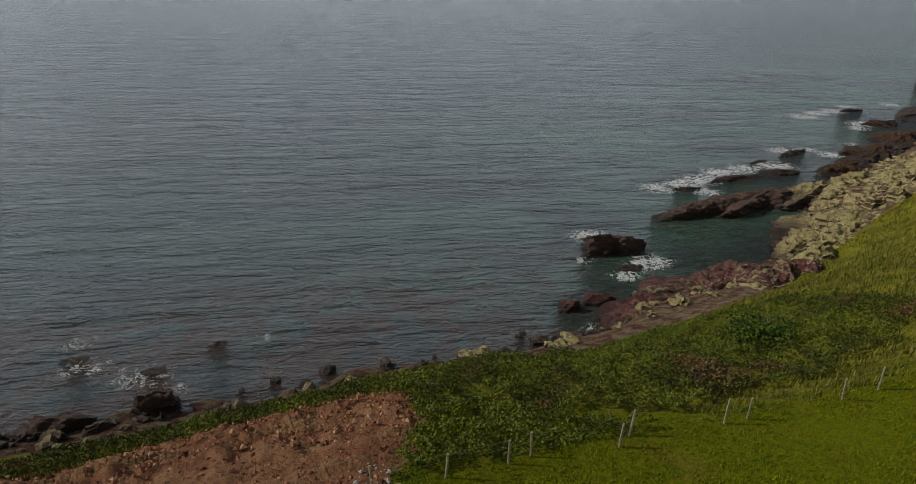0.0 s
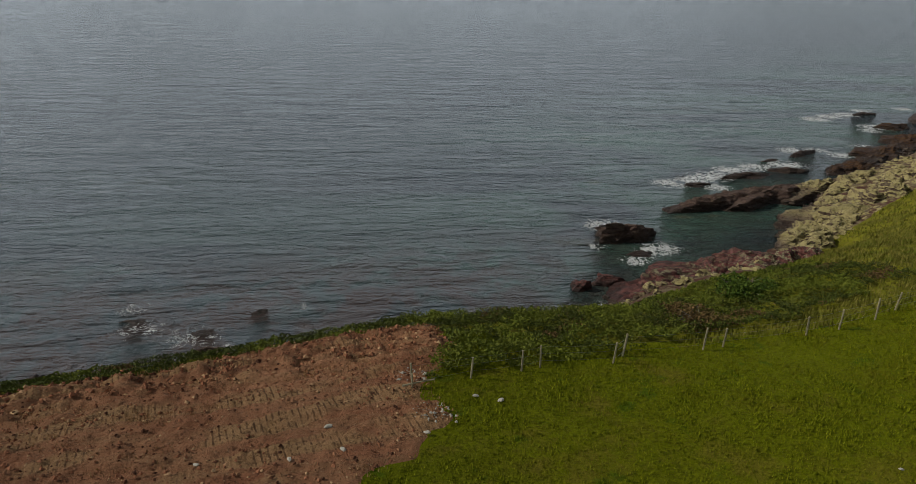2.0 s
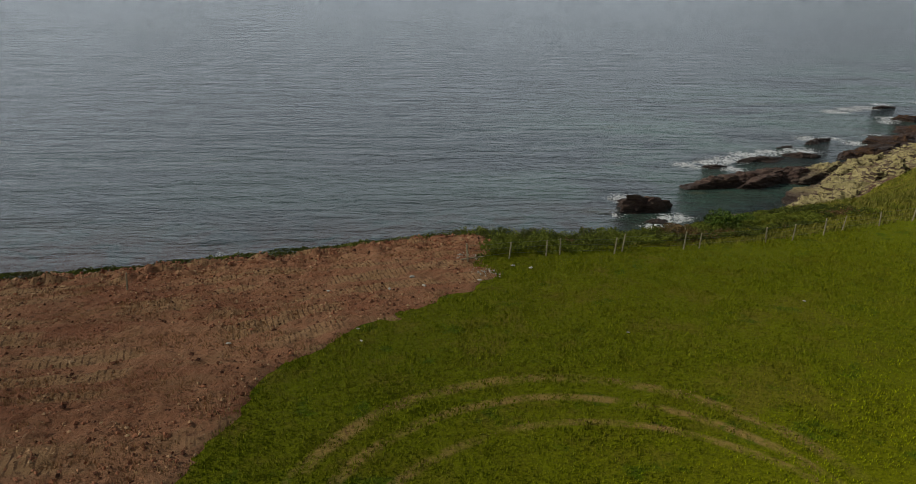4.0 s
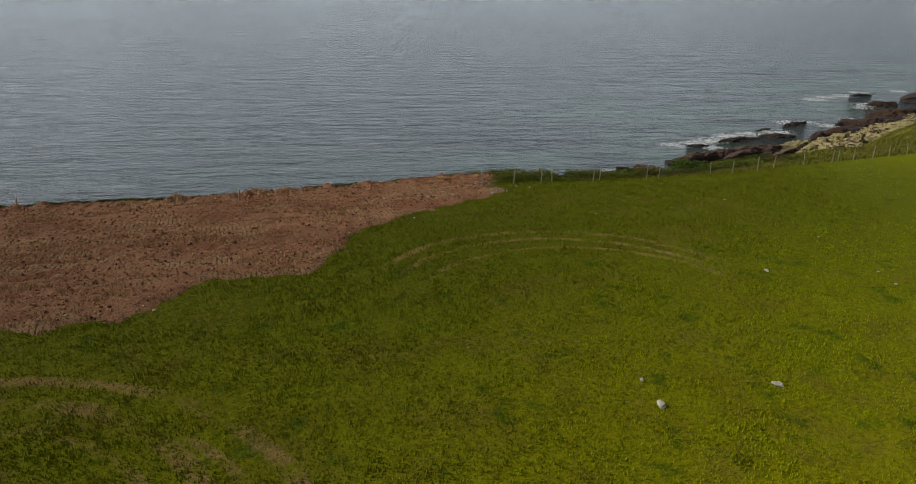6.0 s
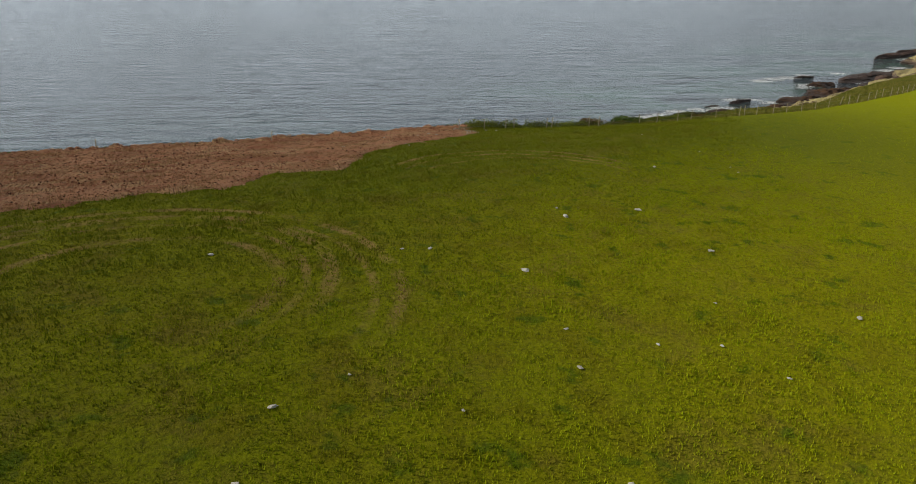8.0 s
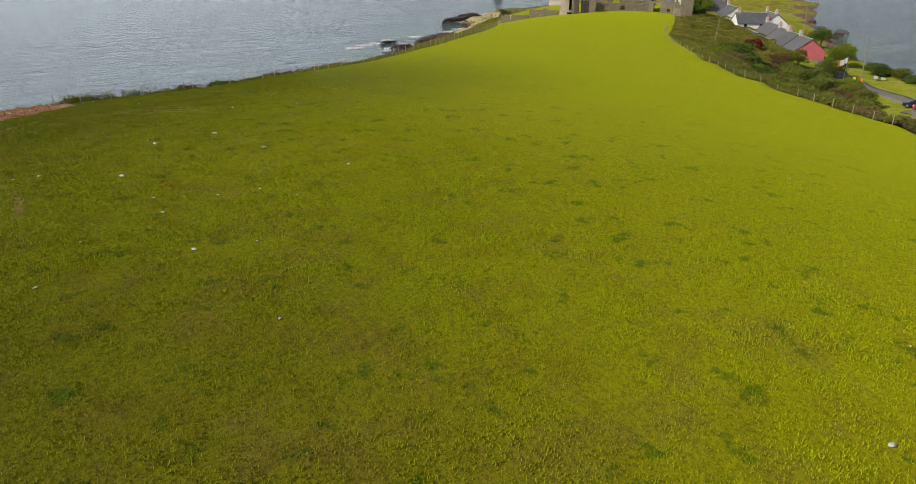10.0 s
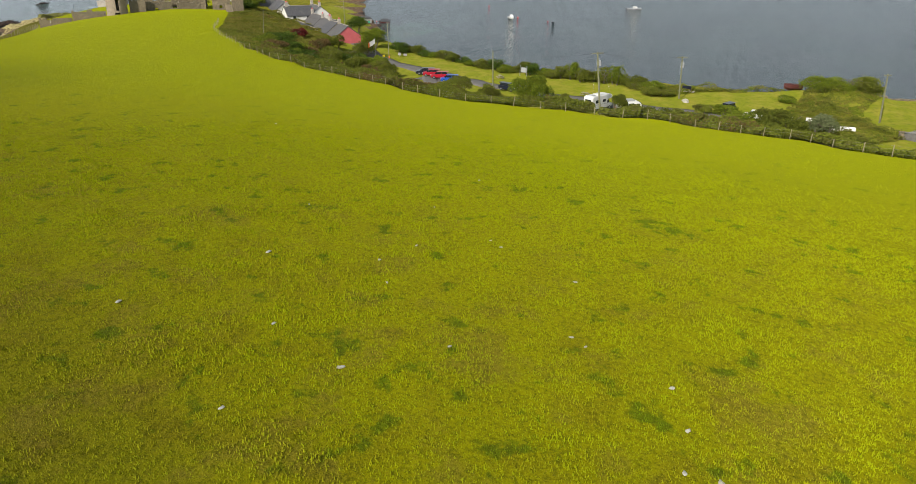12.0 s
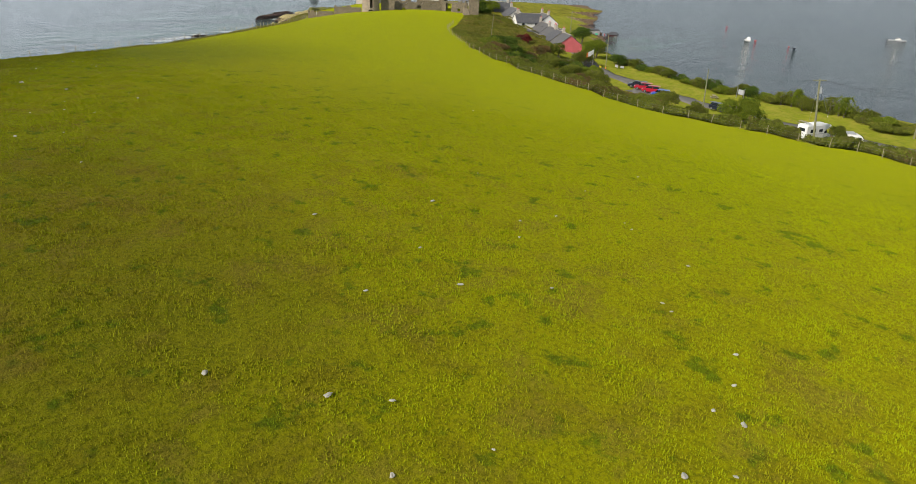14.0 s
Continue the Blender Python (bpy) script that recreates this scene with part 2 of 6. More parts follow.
def sea_material():
    g = Graph("sea water")
    x, y, _ = g.xyz()
    chop = g.noise(0.95, 5, 0.68, stretch=(0.75, 1.5, 1), turn=0.25, warp=0.6)
    swell = g.noise(0.10, 4, 0.6, stretch=(0.35, 1.6, 1), turn=0.2, warp=0.3)
    wave = g.noise(0.26, 4, 0.6, stretch=(0.45, 1.7, 1), turn=0.22, warp=0.7)
    ripple = g.noise(2.4, 4, 0.7, stretch=(0.7, 1.5, 1), turn=0.1, warp=0.6)
    deep = g.mix(g.step(g.noise(0.02, 4, 0.6), 0.38, 0.62), (0.028, 0.042, 0.050), (0.042, 0.056, 0.062))
    # pale sand and green shoals show through the shallows, with darker weed beds between
    shoal = g.maths("MULTIPLY", g.attr("shoal"), g.step(g.noise(0.032, 5, 0.62, stretch=(0.7, 1.4, 1), turn=-0.5, warp=0.6), 0.36, 0.60))
    col = g.mix(g.maths("MULTIPLY", shoal, 0.95), deep, (0.066, 0.128, 0.098))
    sand = g.maths("MULTIPLY", g.attr("shoal"), g.step(g.noise(0.05, 4, 0.6, stretch=(1, 2, 1), turn=0.3), 0.62, 0.72))
    col = g.mix(g.maths("MULTIPLY", sand, 0.5), col, (0.15, 0.14, 0.075))
    kelp = g.maths("MULTIPLY", g.attr("shoal"), g.step(g.noise(0.09, 5, 0.7, warp=0.8), 0.54, 0.66))
    col = g.mix(g.maths("MULTIPLY", kelp, 0.55), col, (0.030, 0.044, 0.038))
    weed = g.maths("MULTIPLY", g.attr("weed"), g.step(g.noise(0.16, 5, 0.7, warp=0.5), 0.36, 0.58))
    col = g.mix(weed, col, (0.058, 0.034, 0.026))
    # surf breaks up into threads of foam
    web = g.maths("SUBTRACT", 1.0, g.maths("MULTIPLY", g.maths("ABSOLUTE", g.maths("SUBTRACT", g.noise(0.55, 5, 0.7, warp=1.5), 0.5)), 9.0))
    lace = g.maths("ADD", g.maths("MULTIPLY", g.maths("MAXIMUM", web, 0.0), 0.35), g.maths("MULTIPLY", g.noise(1.1, 6, 0.78, warp=1.2), 0.7))
    foam = g.maths("MULTIPLY", g.step(g.maths("ADD", lace, g.maths("MULTIPLY", g.attr("foam"), 0.60)), 0.90, 1.08), g.step(g.attr("foam"), 0.03, 0.30))
    col = g.mix(foam, col, (0.78, 0.80, 0.80))
    normal = g.bump(chop, 0.75, 1.0, g.bump(wave, 1.9, 1.0, g.bump(swell, 3.4, 1.0, g.bump(ripple, 0.16, 1.0))))
    return g.done(col, g.maths("ADD", g.maths("MULTIPLY", foam, 0.6), 0.07), normal, IOR=1.33)


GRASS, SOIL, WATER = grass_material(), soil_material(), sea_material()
# ---- lie of the land ----
# sea-side edge of the field, from west to the castle
EDGE_SEA = [(-300, -6), (-60, 7), (-37, 8.6), (-28, 8.7), (-17, 10), (-8, 12.5), (3.4, 16.2), (9, 14.4), (14, 12.4), (18, 11.4), (25, 12),
            (30.4, 13.4), (40, 16.6), (54, 20.6), (64, 25.5), (73, 31), (91, 44.5), (105, 54), (122, 69), (140, 90), (152, 100), (178, 104), (200, 90)]
# harbour-side edge, from the castle back along the hedge
EDGE_HARBOUR = [(203, 70), (188, 60), (160, 40), (133, 22), (121, 10), (105, -8), (96.5, -20), (92.5, -29), (90, -36), (84, -48), (80, -60), (82, -67), (86, -73),
                (88, -80), (88, -86), (85, -93), (80, -101), (71, -109), (62, -117), (50, -130), (40, -300)]
SHORE = [(-400, 60), (-120, 48), (-60, 40), (-24, 36.5), (-10, 38.5), (10, 42), (20, 44), (30, 46.5), (36, 50.5), (52, 55), (60, 60), (66, 67),
         (75, 78), (88, 89), (104, 97), (122, 110), (146, 120), (172, 136), (181, 156), (200, 172), (260, 215), (350, 240), (440, 230),
         (470, 160), (395, 120), (318, 85), (274, 52), (214, 16), (184, -16), (167, -50), (164, -78), (160, -100), (162, -130), (172, -160), (215, -320), (-400, -320)]
# where the turf of the bank gives way to bare rock
ROCK_EDGE = [(12, 37.5), (24, 38.5), (36, 40), (43, 43), (48, 47), (53, 50.5), (59, 54), (64, 58.5), (70, 61.5), (77, 65), (84, 68), (95, 74), (106, 81), (118, 89), (130, 96), (142, 102), (165, 116)]
FIELD = EDGE_SEA + EDGE_HARBOUR + [(-300, -300)]


def nearest(pts, x, y, closed=False):
    """Distance to a line of points, and the nearest place on it."""
    best = np.full(x.shape, 1e9)
    bx, by = np.zeros_like(x), np.zeros_like(x)
    ends = pts[1:] + pts[:1] if closed else pts[1:]
    for (ax, ay), (cx, cy) in zip(pts, ends):
        ux, uy = cx - ax, cy - ay
        k = np.clip(((x - ax) * ux + (y - ay) * uy) / (ux * ux + uy * uy), 0, 1)
        px, py = ax + k * ux, ay + k * uy
        d = np.hypot(x - px, y - py)
        m = d < best
        best, bx, by = np.where(m, d, best), np.where(m, px, bx), np.where(m, py, by)
    return best, bx, by


def inside(pts, x, y):
    hit = np.zeros(x.shape, bool)
    for (ax, ay), (cx, cy) in zip(pts, pts[1:] + pts[:1]):
        if ay != cy:
            hit ^= ((ay > y) != (cy > y)) & (x < (cx - ax) * (y - ay) / (cy - ay) + ax)
    return hit


DOME = [19.256, 1.364, -13.343, -2.203, 13.285, -13.801, -1.987, 3.981, 0.405, 0.602, 0.122, 0.544, 1.9, -8.255, 2.409]


def dome(x, y):
    """The rounded top of the headland: a smooth surface in x and y."""
    x, y = np.clip(x, -120, 200) / 100, np.clip(y, -140, 90) / 100
    powers = [(n, e) for n in range(5) for e in range(n + 1)]
    return np.clip(sum(c * x ** (n - e) * y ** e for c, (n, e) in zip(DOME, powers)), 6, 25)


def ramp(v, a, b):
    k = np.clip((v - a) / (b - a), 0, 1)
    return k * k * (3 - 2 * k)


def land(x, y):
    """Height of the ground."""
    x, y = np.asarray(x, float), np.asarray(y, float)
    inner = inside(FIELD, x, y)
    d1, x1, y1 = nearest(EDGE_SEA, x, y)
    d2, x2, y2 = nearest(EDGE_HARBOUR, x, y)
    ds, _, _ = nearest(SHORE, x, y, True)
    ds = np.where(inside(SHORE, x, y), ds, -ds)
    t = d1 / (d1 + np.maximum(ds, 0.01))
    gentle = np.interp(t, [0, 0.2, 0.42, 0.62, 0.8, 0.92, 1], [1, 0.9, 0.74, 0.45, 0.2, 0.1, 0.0])
    bluff = np.interp(t, [0, 0.2, 0.42, 0.62, 0.8, 0.92, 1], [1, 0.86, 0.66, 0.40, 0.18, 0.09, 0.0])
    gentle = gentle + (bluff - gentle) * (1 - ramp(x1, 22, 38))
    steep = np.interp(t, [0, 0.09, 0.3, 0.6, 0.85, 1], [1, 0.96, 0.52, 0.2, 0.08, 0.0])
    k = ramp(x1, -3, 8)
    fall = gentle * k + steep * (1 - k)
    sea = dome(x1, y1) * fall
    flat = 6.6 + 2.4 * np.exp(-((x - 150) / 9) ** 2 - ((y + 121) / 10) ** 2) + 4 * np.exp(-((x - 300) ** 2 + (y - 105) ** 2) / 50 ** 2) + 2.5 * ramp(x, 150, 230)
    harbour = flat + (dome(x2, y2) - flat) * (1 - ramp(d2, -2, 24 + 22 * ramp(x2, 95, 150)))
    harbour = np.minimum(harbour, 0.4 + np.maximum(ds, 0) * 0.75)
    k = ramp(d2 - d1, -14, 14)
    out = harbour * (1 - k) + sea * k
    under = np.maximum(-6, ds * 0.12) - 0.05
    z = np.where(inner, dome(x, y), out)
    # the field rolls over towards the fence
    z = z - (0.3 + 0.15 * ramp(x1, 6, 14)) * (1 - ramp(x1, 50, 70)) * (1 - ramp(d1, 0, 7)) * (d1 < d2)
    return np.where(ds <= 0, under, z)


def past_turf(x, y):
    """How far seaward of the turf's edge, in metres along y; far landward elsewhere."""
    ex, ey = np.array(ROCK_EDGE).T
    return np.where((x > ex[0]) & (x < ex[-1]), y - np.interp(x, ex, ey), -50.0)


# ---- mesh helpers ----
def mesh_from(name, verts, faces, material, smooth=False):
    """A mesh from numpy vertices and equal-sided faces."""
    verts, faces = np.asarray(verts, np.float32), np.asarray(faces, np.int32)
    me = bpy.data.meshes.new(name)
    me.vertices.add(len(verts))
    me.vertices.foreach_set("co", verts.ravel())
    sides = faces.shape[1]
    me.loops.add(faces.size)
    me.loops.foreach_set("vertex_index", faces.ravel())
    me.polygons.add(len(faces))
    me.polygons.foreach_set("loop_start", np.arange(0, faces.size, sides, dtype=np.int32))
    me.polygons.foreach_set("loop_total", np.full(len(faces), sides, np.int32))
    me.polygons.foreach_set("use_smooth", np.full(len(faces), smooth))
    me.update(calc_edges=True)
    me.validate()
    if material:
        me.materials.append(material)
    return me


def grid_faces(nx, ny, keep=None):
    i, j = np.meshgrid(np.arange(nx - 1), np.arange(ny - 1), indexing="ij")
    a = i * ny + j
    f = np.stack([a, a + ny, a + ny + 1, a + 1], -1)
    return f[keep] if keep is not None else f.reshape(-1, 4)


def add_attr(me, name, values):
    layer = me.attributes.new(name, "FLOAT", "POINT")
    layer.data.foreach_set("value", np.asarray(values, np.float32).ravel())


def axis(lo, hi, step, ends, grow=1.35):
    """Even steps from lo to hi, then wider and wider ones out to the ends."""
    mid = list(np.arange(lo, hi + step / 2, step))
    s, left, right = step, [lo], [mid[-1]]
    while left[-1] > ends[0]:
        s *= grow
        left.append(max(left[-1] - s, ends[0]))
    s = step
    while right[-1] < ends[1]:
        s *= grow
        right.append(min(right[-1] + s, ends[1]))
    return np.array(left[:0:-1] + mid + right[1:])


def wavy(x, y, scale, seed=0, octaves=4, gain=0.5):
    """Smooth noise of x and y in numpy, about -1 to 1."""
    rng = np.random.default_rng(seed)
    out, amp = np.zeros(np.shape(x)), 1.0
    for _ in range(octaves):
        table = rng.uniform(-1, 1, (64, 64))
        u, v = np.asarray(x) / scale + rng.uniform(0, 64), np.asarray(y) / scale + rng.uniform(0, 64)
        iu, iv = np.floor(u).astype(int), np.floor(v).astype(int)
        fu, fv = u - iu, v - iv
        fu, fv = fu * fu * (3 - 2 * fu), fv * fv * (3 - 2 * fv)
        t = lambda a, b: table[a % 64, b % 64]
        out = out + amp * ((t(iu, iv) * (1 - fu) + t(iu + 1, iv) * fu) * (1 - fv) + (t(iu, iv + 1) * (1 - fu) + t(iu + 1, iv + 1) * fu) * fv)
        amp, scale = amp * gain, scale / 2.03
    return out


def ground_z(x, y):
    """Height of the ground with its small unevenness."""
    x, y = np.asarray(x, float), np.asarray(y, float)
    d1, _, _ = nearest(EDGE_SEA, x, y)
    outer = ~inside(FIELD, x, y)
    rough = np.where(outer, np.clip(d1 / 8, 0, 1), 0)
    crag = ramp(past_turf(x, y), 0.0, 2.5) * (land(x, y) > 0.2)
    return land(x, y) + 0.06 * wavy(x, y, 3.0, 5) + rough * 0.35 * wavy(x, y, 6.0, 6) + crag * (0.25 + 0.9 * np.abs(wavy(x, y, 5.0, 7, 4, 0.6)))


# ---- ground ----
gx, gy = axis(-62, 210, 1.0, (-2600, 2600)), axis(-135, 150, 1.0, (-2600, 2600))
GX, GY = np.meshgrid(gx, gy, indexing="ij")
GZ = ground_z(GX, GY)
for _ in range(2):
    soft = GZ.copy()
    soft[1:-1, 1:-1] = (GZ[1:-1, 1:-1] * 4 + GZ[2:, 1:-1] + GZ[:-2, 1:-1] + GZ[1:-1, 2:] + GZ[1:-1, :-2]) / 8
    GZ = soft
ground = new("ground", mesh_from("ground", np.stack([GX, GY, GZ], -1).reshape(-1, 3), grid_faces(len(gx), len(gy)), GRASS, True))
d1, _, _ = nearest(EDGE_SEA, GX, GY)
d2, _, _ = nearest(EDGE_HARBOUR, GX, GY)
ds, _, _ = nearest(SHORE, GX, GY, True)
out_field = ~inside(FIELD, GX, GY)
add_attr(ground.data, "bank", np.where(out_field & (d1 <= d2 + 4), np.clip(d1 / 2, 0, 1), np.where(out_field & (d2 < 24), np.clip(d2 / 2, 0, 1), 0)))
add_attr(ground.data, "verge", np.where(out_field & (d2 < d1), ramp(d2, 20, 26), 0))
add_attr(ground.data, "rocky", np.where(out_field & (d1 < d2), 1 - ramp(GZ, 0.5, 2.0), 1 - ramp(GZ, 1.0, 3.0)) * (GX > -200) + ramp(past_turf(GX, GY), -0.5, 1.0))
tagged(ground, "grass headland with a mown crest and rough banks", "ground", kind="structure")

# ---- sea ----
sx, sy = axis(-60, 215, 1.5, (-4700, 4700)), axis(28, 185, 1.5, (-4700, 4700))
SX, SY = np.meshgrid(sx, sy, indexing="ij")
sea = new("sea", mesh_from("sea", np.stack([SX, SY, 0 * SX], -1).reshape(-1, 3), grid_faces(len(sx), len(sy)), WATER, True))
dsea, _, _ = nearest(SHORE, SX, SY, True)
seaside = (SY > 20) & (SX < 300)
add_attr(sea.data, "shoal", np.where(seaside, (1 - ramp(dsea, 30, 95)) * (0.35 + 0.65 * ramp(SX, -5, 45)), 0.15))
add_attr(sea.data, "weed", np.where(seaside, (1 - ramp(dsea, 10, 34)) * (1 - ramp(SX, 5, 45) * 0.75), 0))
FOAM_AT = [(-15, 44.5, 2.0), (-20, 46.5, 1.8), (-11, 42.5, 1.0), (-4, 50, 1.0), (-22, 51, 1.2), (37, 71.5, 3.0), (33.5, 64, 1.6), (41.5, 62.5, 3.2), (37, 59, 2), (29, 47.5, 1.6),
           (56, 90, 3.5), (61, 91.5, 3.5), (65, 93.5, 4), (71, 97, 4), (77, 98.5, 3.5), (84, 100, 4), (92, 110, 3.5), (97, 110, 2.5), (63, 87, 2.5), (100, 106, 3), (116, 138, 4), (122, 141, 4), (128, 143, 4), (136, 148, 3),
           (126, 130, 4), (122, 126, 3), (140, 121, 3), (150, 134, 4), (146, 131, 3), (172, 154, 5), (166, 146, 4), (200, 178, 6), (150, 150, 3), (110, 112, 3), (180, 160, 4)]
foam = np.zeros_like(SX)
for fx, fy, fr in FOAM_AT:
    thin, wide = (0.62, 2.6) if fx < 0 else (0.92, 1.0)          # only threads of foam over the western shallows
    foam = np.maximum(foam, thin * np.exp(-((SX - fx) ** 2 / 1.8 + (SY - fy) ** 2) / (fr * fr * wide)))
add_attr(sea.data, "foam", np.maximum(foam, np.where(seaside, 0.35 * (1 - ramp(dsea, 0, 2.5)), 0)))
tagged(sea, "grey-green sea with small waves and shoals near the rocks", "sea", kind="structure")

# ---- bare earth patch ----
PATCH = [(-70, 7), (-60, 6.5), (-37, 9), (-28, 9.3), (-17, 10.6), (-8, 13), (5.6, 17), (6.4, 13.5), (4.6, 9), (4.4, 7.5), (5.4, 5.6), (3.6, 3.1), (0.8, 1.2), (-2.9, -2), (-5.6, -5),
         (-6.6, -7.6), (-8, -14), (-13, -14.4), (-14.4, -18.7), (-16.4, -19.8), (-20, -20.4), (-22.5, -21.8), (-25, -23.5), (-40, -30), (-70, -38)]
px_, py_ = np.arange(-62, 8, 0.2), np.arange(-36, 18.5, 0.2)
PX, PY = np.meshgrid(px_, py_, indexing="ij")
edge, _, _ = nearest(PATCH, PX, PY, True)
edge = np.where(inside(PATCH, PX, PY), edge, -edge) + 0.5 * wavy(PX, PY, 1.6, 11)
clods = 0.11 * (0.5 - np.abs(wavy(PX, PY, 1.1, 12, 4, 0.7))) + 0.05 * wavy(PX, PY, 0.45, 20, 2, 0.7) + 0.10 * np.abs(wavy(PX * 0.35 + PY * 0.1, PY, 1.4, 13, 3))
heap = ramp(PY - np.interp(PX, [-70, -37, -17, -8, 3], [6, 8.5, 10, 12.5, 16]), -5.5, -0.5)
clods += heap * np.interp(PX, [-8, 2], [1, 0.7]) * (0.02 + 0.42 * np.abs(wavy(PX, PY, 1.7, 14, 4, 0.7)))
PZ = ground_z(PX, PY) + np.clip(edge * 0.2, -0.3, 0.08) + clods * np.clip(edge, 0, 1)
PZ = np.where(edge > 0.15, np.maximum(PZ, ground_z(PX, PY) + 0.06 + 0.05 * wavy(PX, PY, 0.6, 24, 2)), PZ)
cell = edge[:-1, :-1] > -0.45
earth = new("bare_earth", mesh_from("bare_earth", np.stack([PX, PY, PZ], -1).reshape(-1, 3), grid_faces(len(px_), len(py_), cell), SOIL, True))
tagged(earth, "scraped reddish-brown bare earth with clods and strawy tracks", "bare earth", kind="structure")


# ---- materials of the things ----
def leaf_material(name, a, b, c):
    g = Graph(name)
    col = g.mix(g.chance(True), a, b)
    col = g.mix(g.step(g.noise(0.5, 3), 0.45, 0.7), col, c)
    return g.done(col, 0.7, Specular_IOR_Level=0.12)


def rock_material(name, base, other, lichen, amount):
    g = Graph(name)
    _, _, z = g.xyz()
    bands = g.noise(1.1, 5, 0.6, stretch=(0.5, 1.3, 3.2), turn=0.5)
    col = g.mix(g.step(bands, 0.40, 0.62), base, other)
    crack = g.noise(2.8, 6, 0.75)
    col = g.mix(g.maths("MULTIPLY", g.step(crack, 0.54, 0.68), 0.8), col, (0.022, 0.015, 0.013))
    top = g.maths("MULTIPLY", g.step(g.up(), 0.0, 0.55), g.step(z, 0.9, 2.2))
    spots = g.step(g.noise(1.5, 6, 0.75), 0.62 - 0.3 * amount, 0.72 - 0.3 * amount)
    col = g.mix(g.maths("MULTIPLY", g.maths("MULTIPLY", top, spots), 0.95), col, lichen)
    wet = g.maths("SUBTRACT", 1.0, g.step(g.maths("ADD", z, g.maths("MULTIPLY", g.noise(0.6, 3), 0.8)), 0.7, 1.7))
    col = g.mix(g.maths("MULTIPLY", wet, 0.7), col, (0.025, 0.017, 0.012))
    rough = g.maths("SUBTRACT", 0.85, g.maths("MULTIPLY", wet, 0.4))
    grain = g.noise(5.5, 6, 0.8)
    col = g.mix(g.maths("MULTIPLY", g.step(grain, 0.54, 0.64), 0.4), col, (0.03, 0.02, 0.018))
    normal = g.bump(grain, 0.14, 1.0, g.bump(crack, 0.40, 1.0, g.bump(bands, 0.5, 1.0)))
    return g.done(col, rough, normal, Specular_IOR_Level=0.3)


def masonry_material(name, a, b, joint):
    g = Graph(name)
    edge = g.voronoi(2.6, "DISTANCE_TO_EDGE", (1, 1, 1.9))
    col = g.mix(g.step(g.noise(1.8, 5, 0.7), 0.38, 0.64), a, b)
    col = g.mix(g.maths("SUBTRACT", 1.0, g.step(edge, 0.01, 0.09)), col, joint)
    col = g.mix(g.maths("MULTIPLY", g.step(g.noise(0.5, 5, 0.7), 0.5, 0.68), 0.6), col, (0.12, 0.115, 0.07))
    return g.done(col, 0.9, g.bump(edge, 0.06, 0.9, g.bump(g.noise(6, 4), 0.04, 0.8)))


def slate_material(name, a, b):
    g = Graph(name)
    course = g.noise(3.5, 4, 0.6, stretch=(1, 1, 3.5))
    col = g.mix(g.step(course, 0.4, 0.62), a, b)
    col = g.mix(g.maths("MULTIPLY", g.step(g.noise(0.6, 5, 0.7), 0.52, 0.7), 0.5), col, (0.2, 0.19, 0.16))
    return g.done(col, 0.55, g.bump(course, 0.04, 0.8))


def glass_material():
    g = Graph("window glass")
    return g.done((0.02, 0.025, 0.03), 0.06, IOR=1.5)


def paint(name, rgb, rough=0.28):
    g = Graph(name)
    col = g.mix(g.maths("MULTIPLY", g.step(g.noise(3.0, 4), 0.45, 0.75), 0.25), rgb, tuple(0.7 * v + 0.02 for v in rgb))
    return g.done(col, rough, Coat_Weight=0.4)


SCRUB_LEAF = leaf_material("scrub leaves", (0.050, 0.068, 0.009), (0.135, 0.155, 0.018), (0.080, 0.085, 0.015))
THORN_LEAF = leaf_material("blackthorn leaves", (0.050, 0.066, 0.012), (0.100, 0.120, 0.018), (0.055, 0.066, 0.014))
BRAMBLE_LEAF = leaf_material("bramble leaves", (0.095, 0.125, 0.014), (0.165, 0.185, 0.022), (0.105, 0.118, 0.018))
STRAW = leaf_material("dry straw", (0.22, 0.12, 0.055), (0.44, 0.29, 0.14), (0.30, 0.17, 0.08))
HEDGE_LEAF = leaf_material("hedge leaves", (0.075, 0.098, 0.010), (0.180, 0.198, 0.026), (0.105, 0.105, 0.024))
DARK_LEAF = leaf_material("dark green leaves", (0.034, 0.068, 0.009), (0.100, 0.145, 0.018), (0.055, 0.092, 0.012))
BRIGHT_LEAF = leaf_material("bright green leaves", (0.062, 0.100, 0.008), (0.185, 0.225, 0.018), (0.120, 0.140, 0.012))
PALE_LEAF = leaf_material("pale green leaves", (0.085, 0.110, 0.045), (0.19, 0.21, 0.10), (0.11, 0.135, 0.05))
BROWN_LEAF = leaf_material("brownish leaves", (0.10, 0.065, 0.022), (0.17, 0.11, 0.045), (0.10, 0.09, 0.03))
RED_LEAF = leaf_material("dark red leaves", (0.10, 0.015, 0.015), (0.17, 0.03, 0.022), (0.08, 0.03, 0.02))
GORSE_LEAF = leaf_material("yellow blossom", (0.42, 0.30, 0.012), (0.5, 0.4, 0.02), (0.2, 0.2, 0.02))
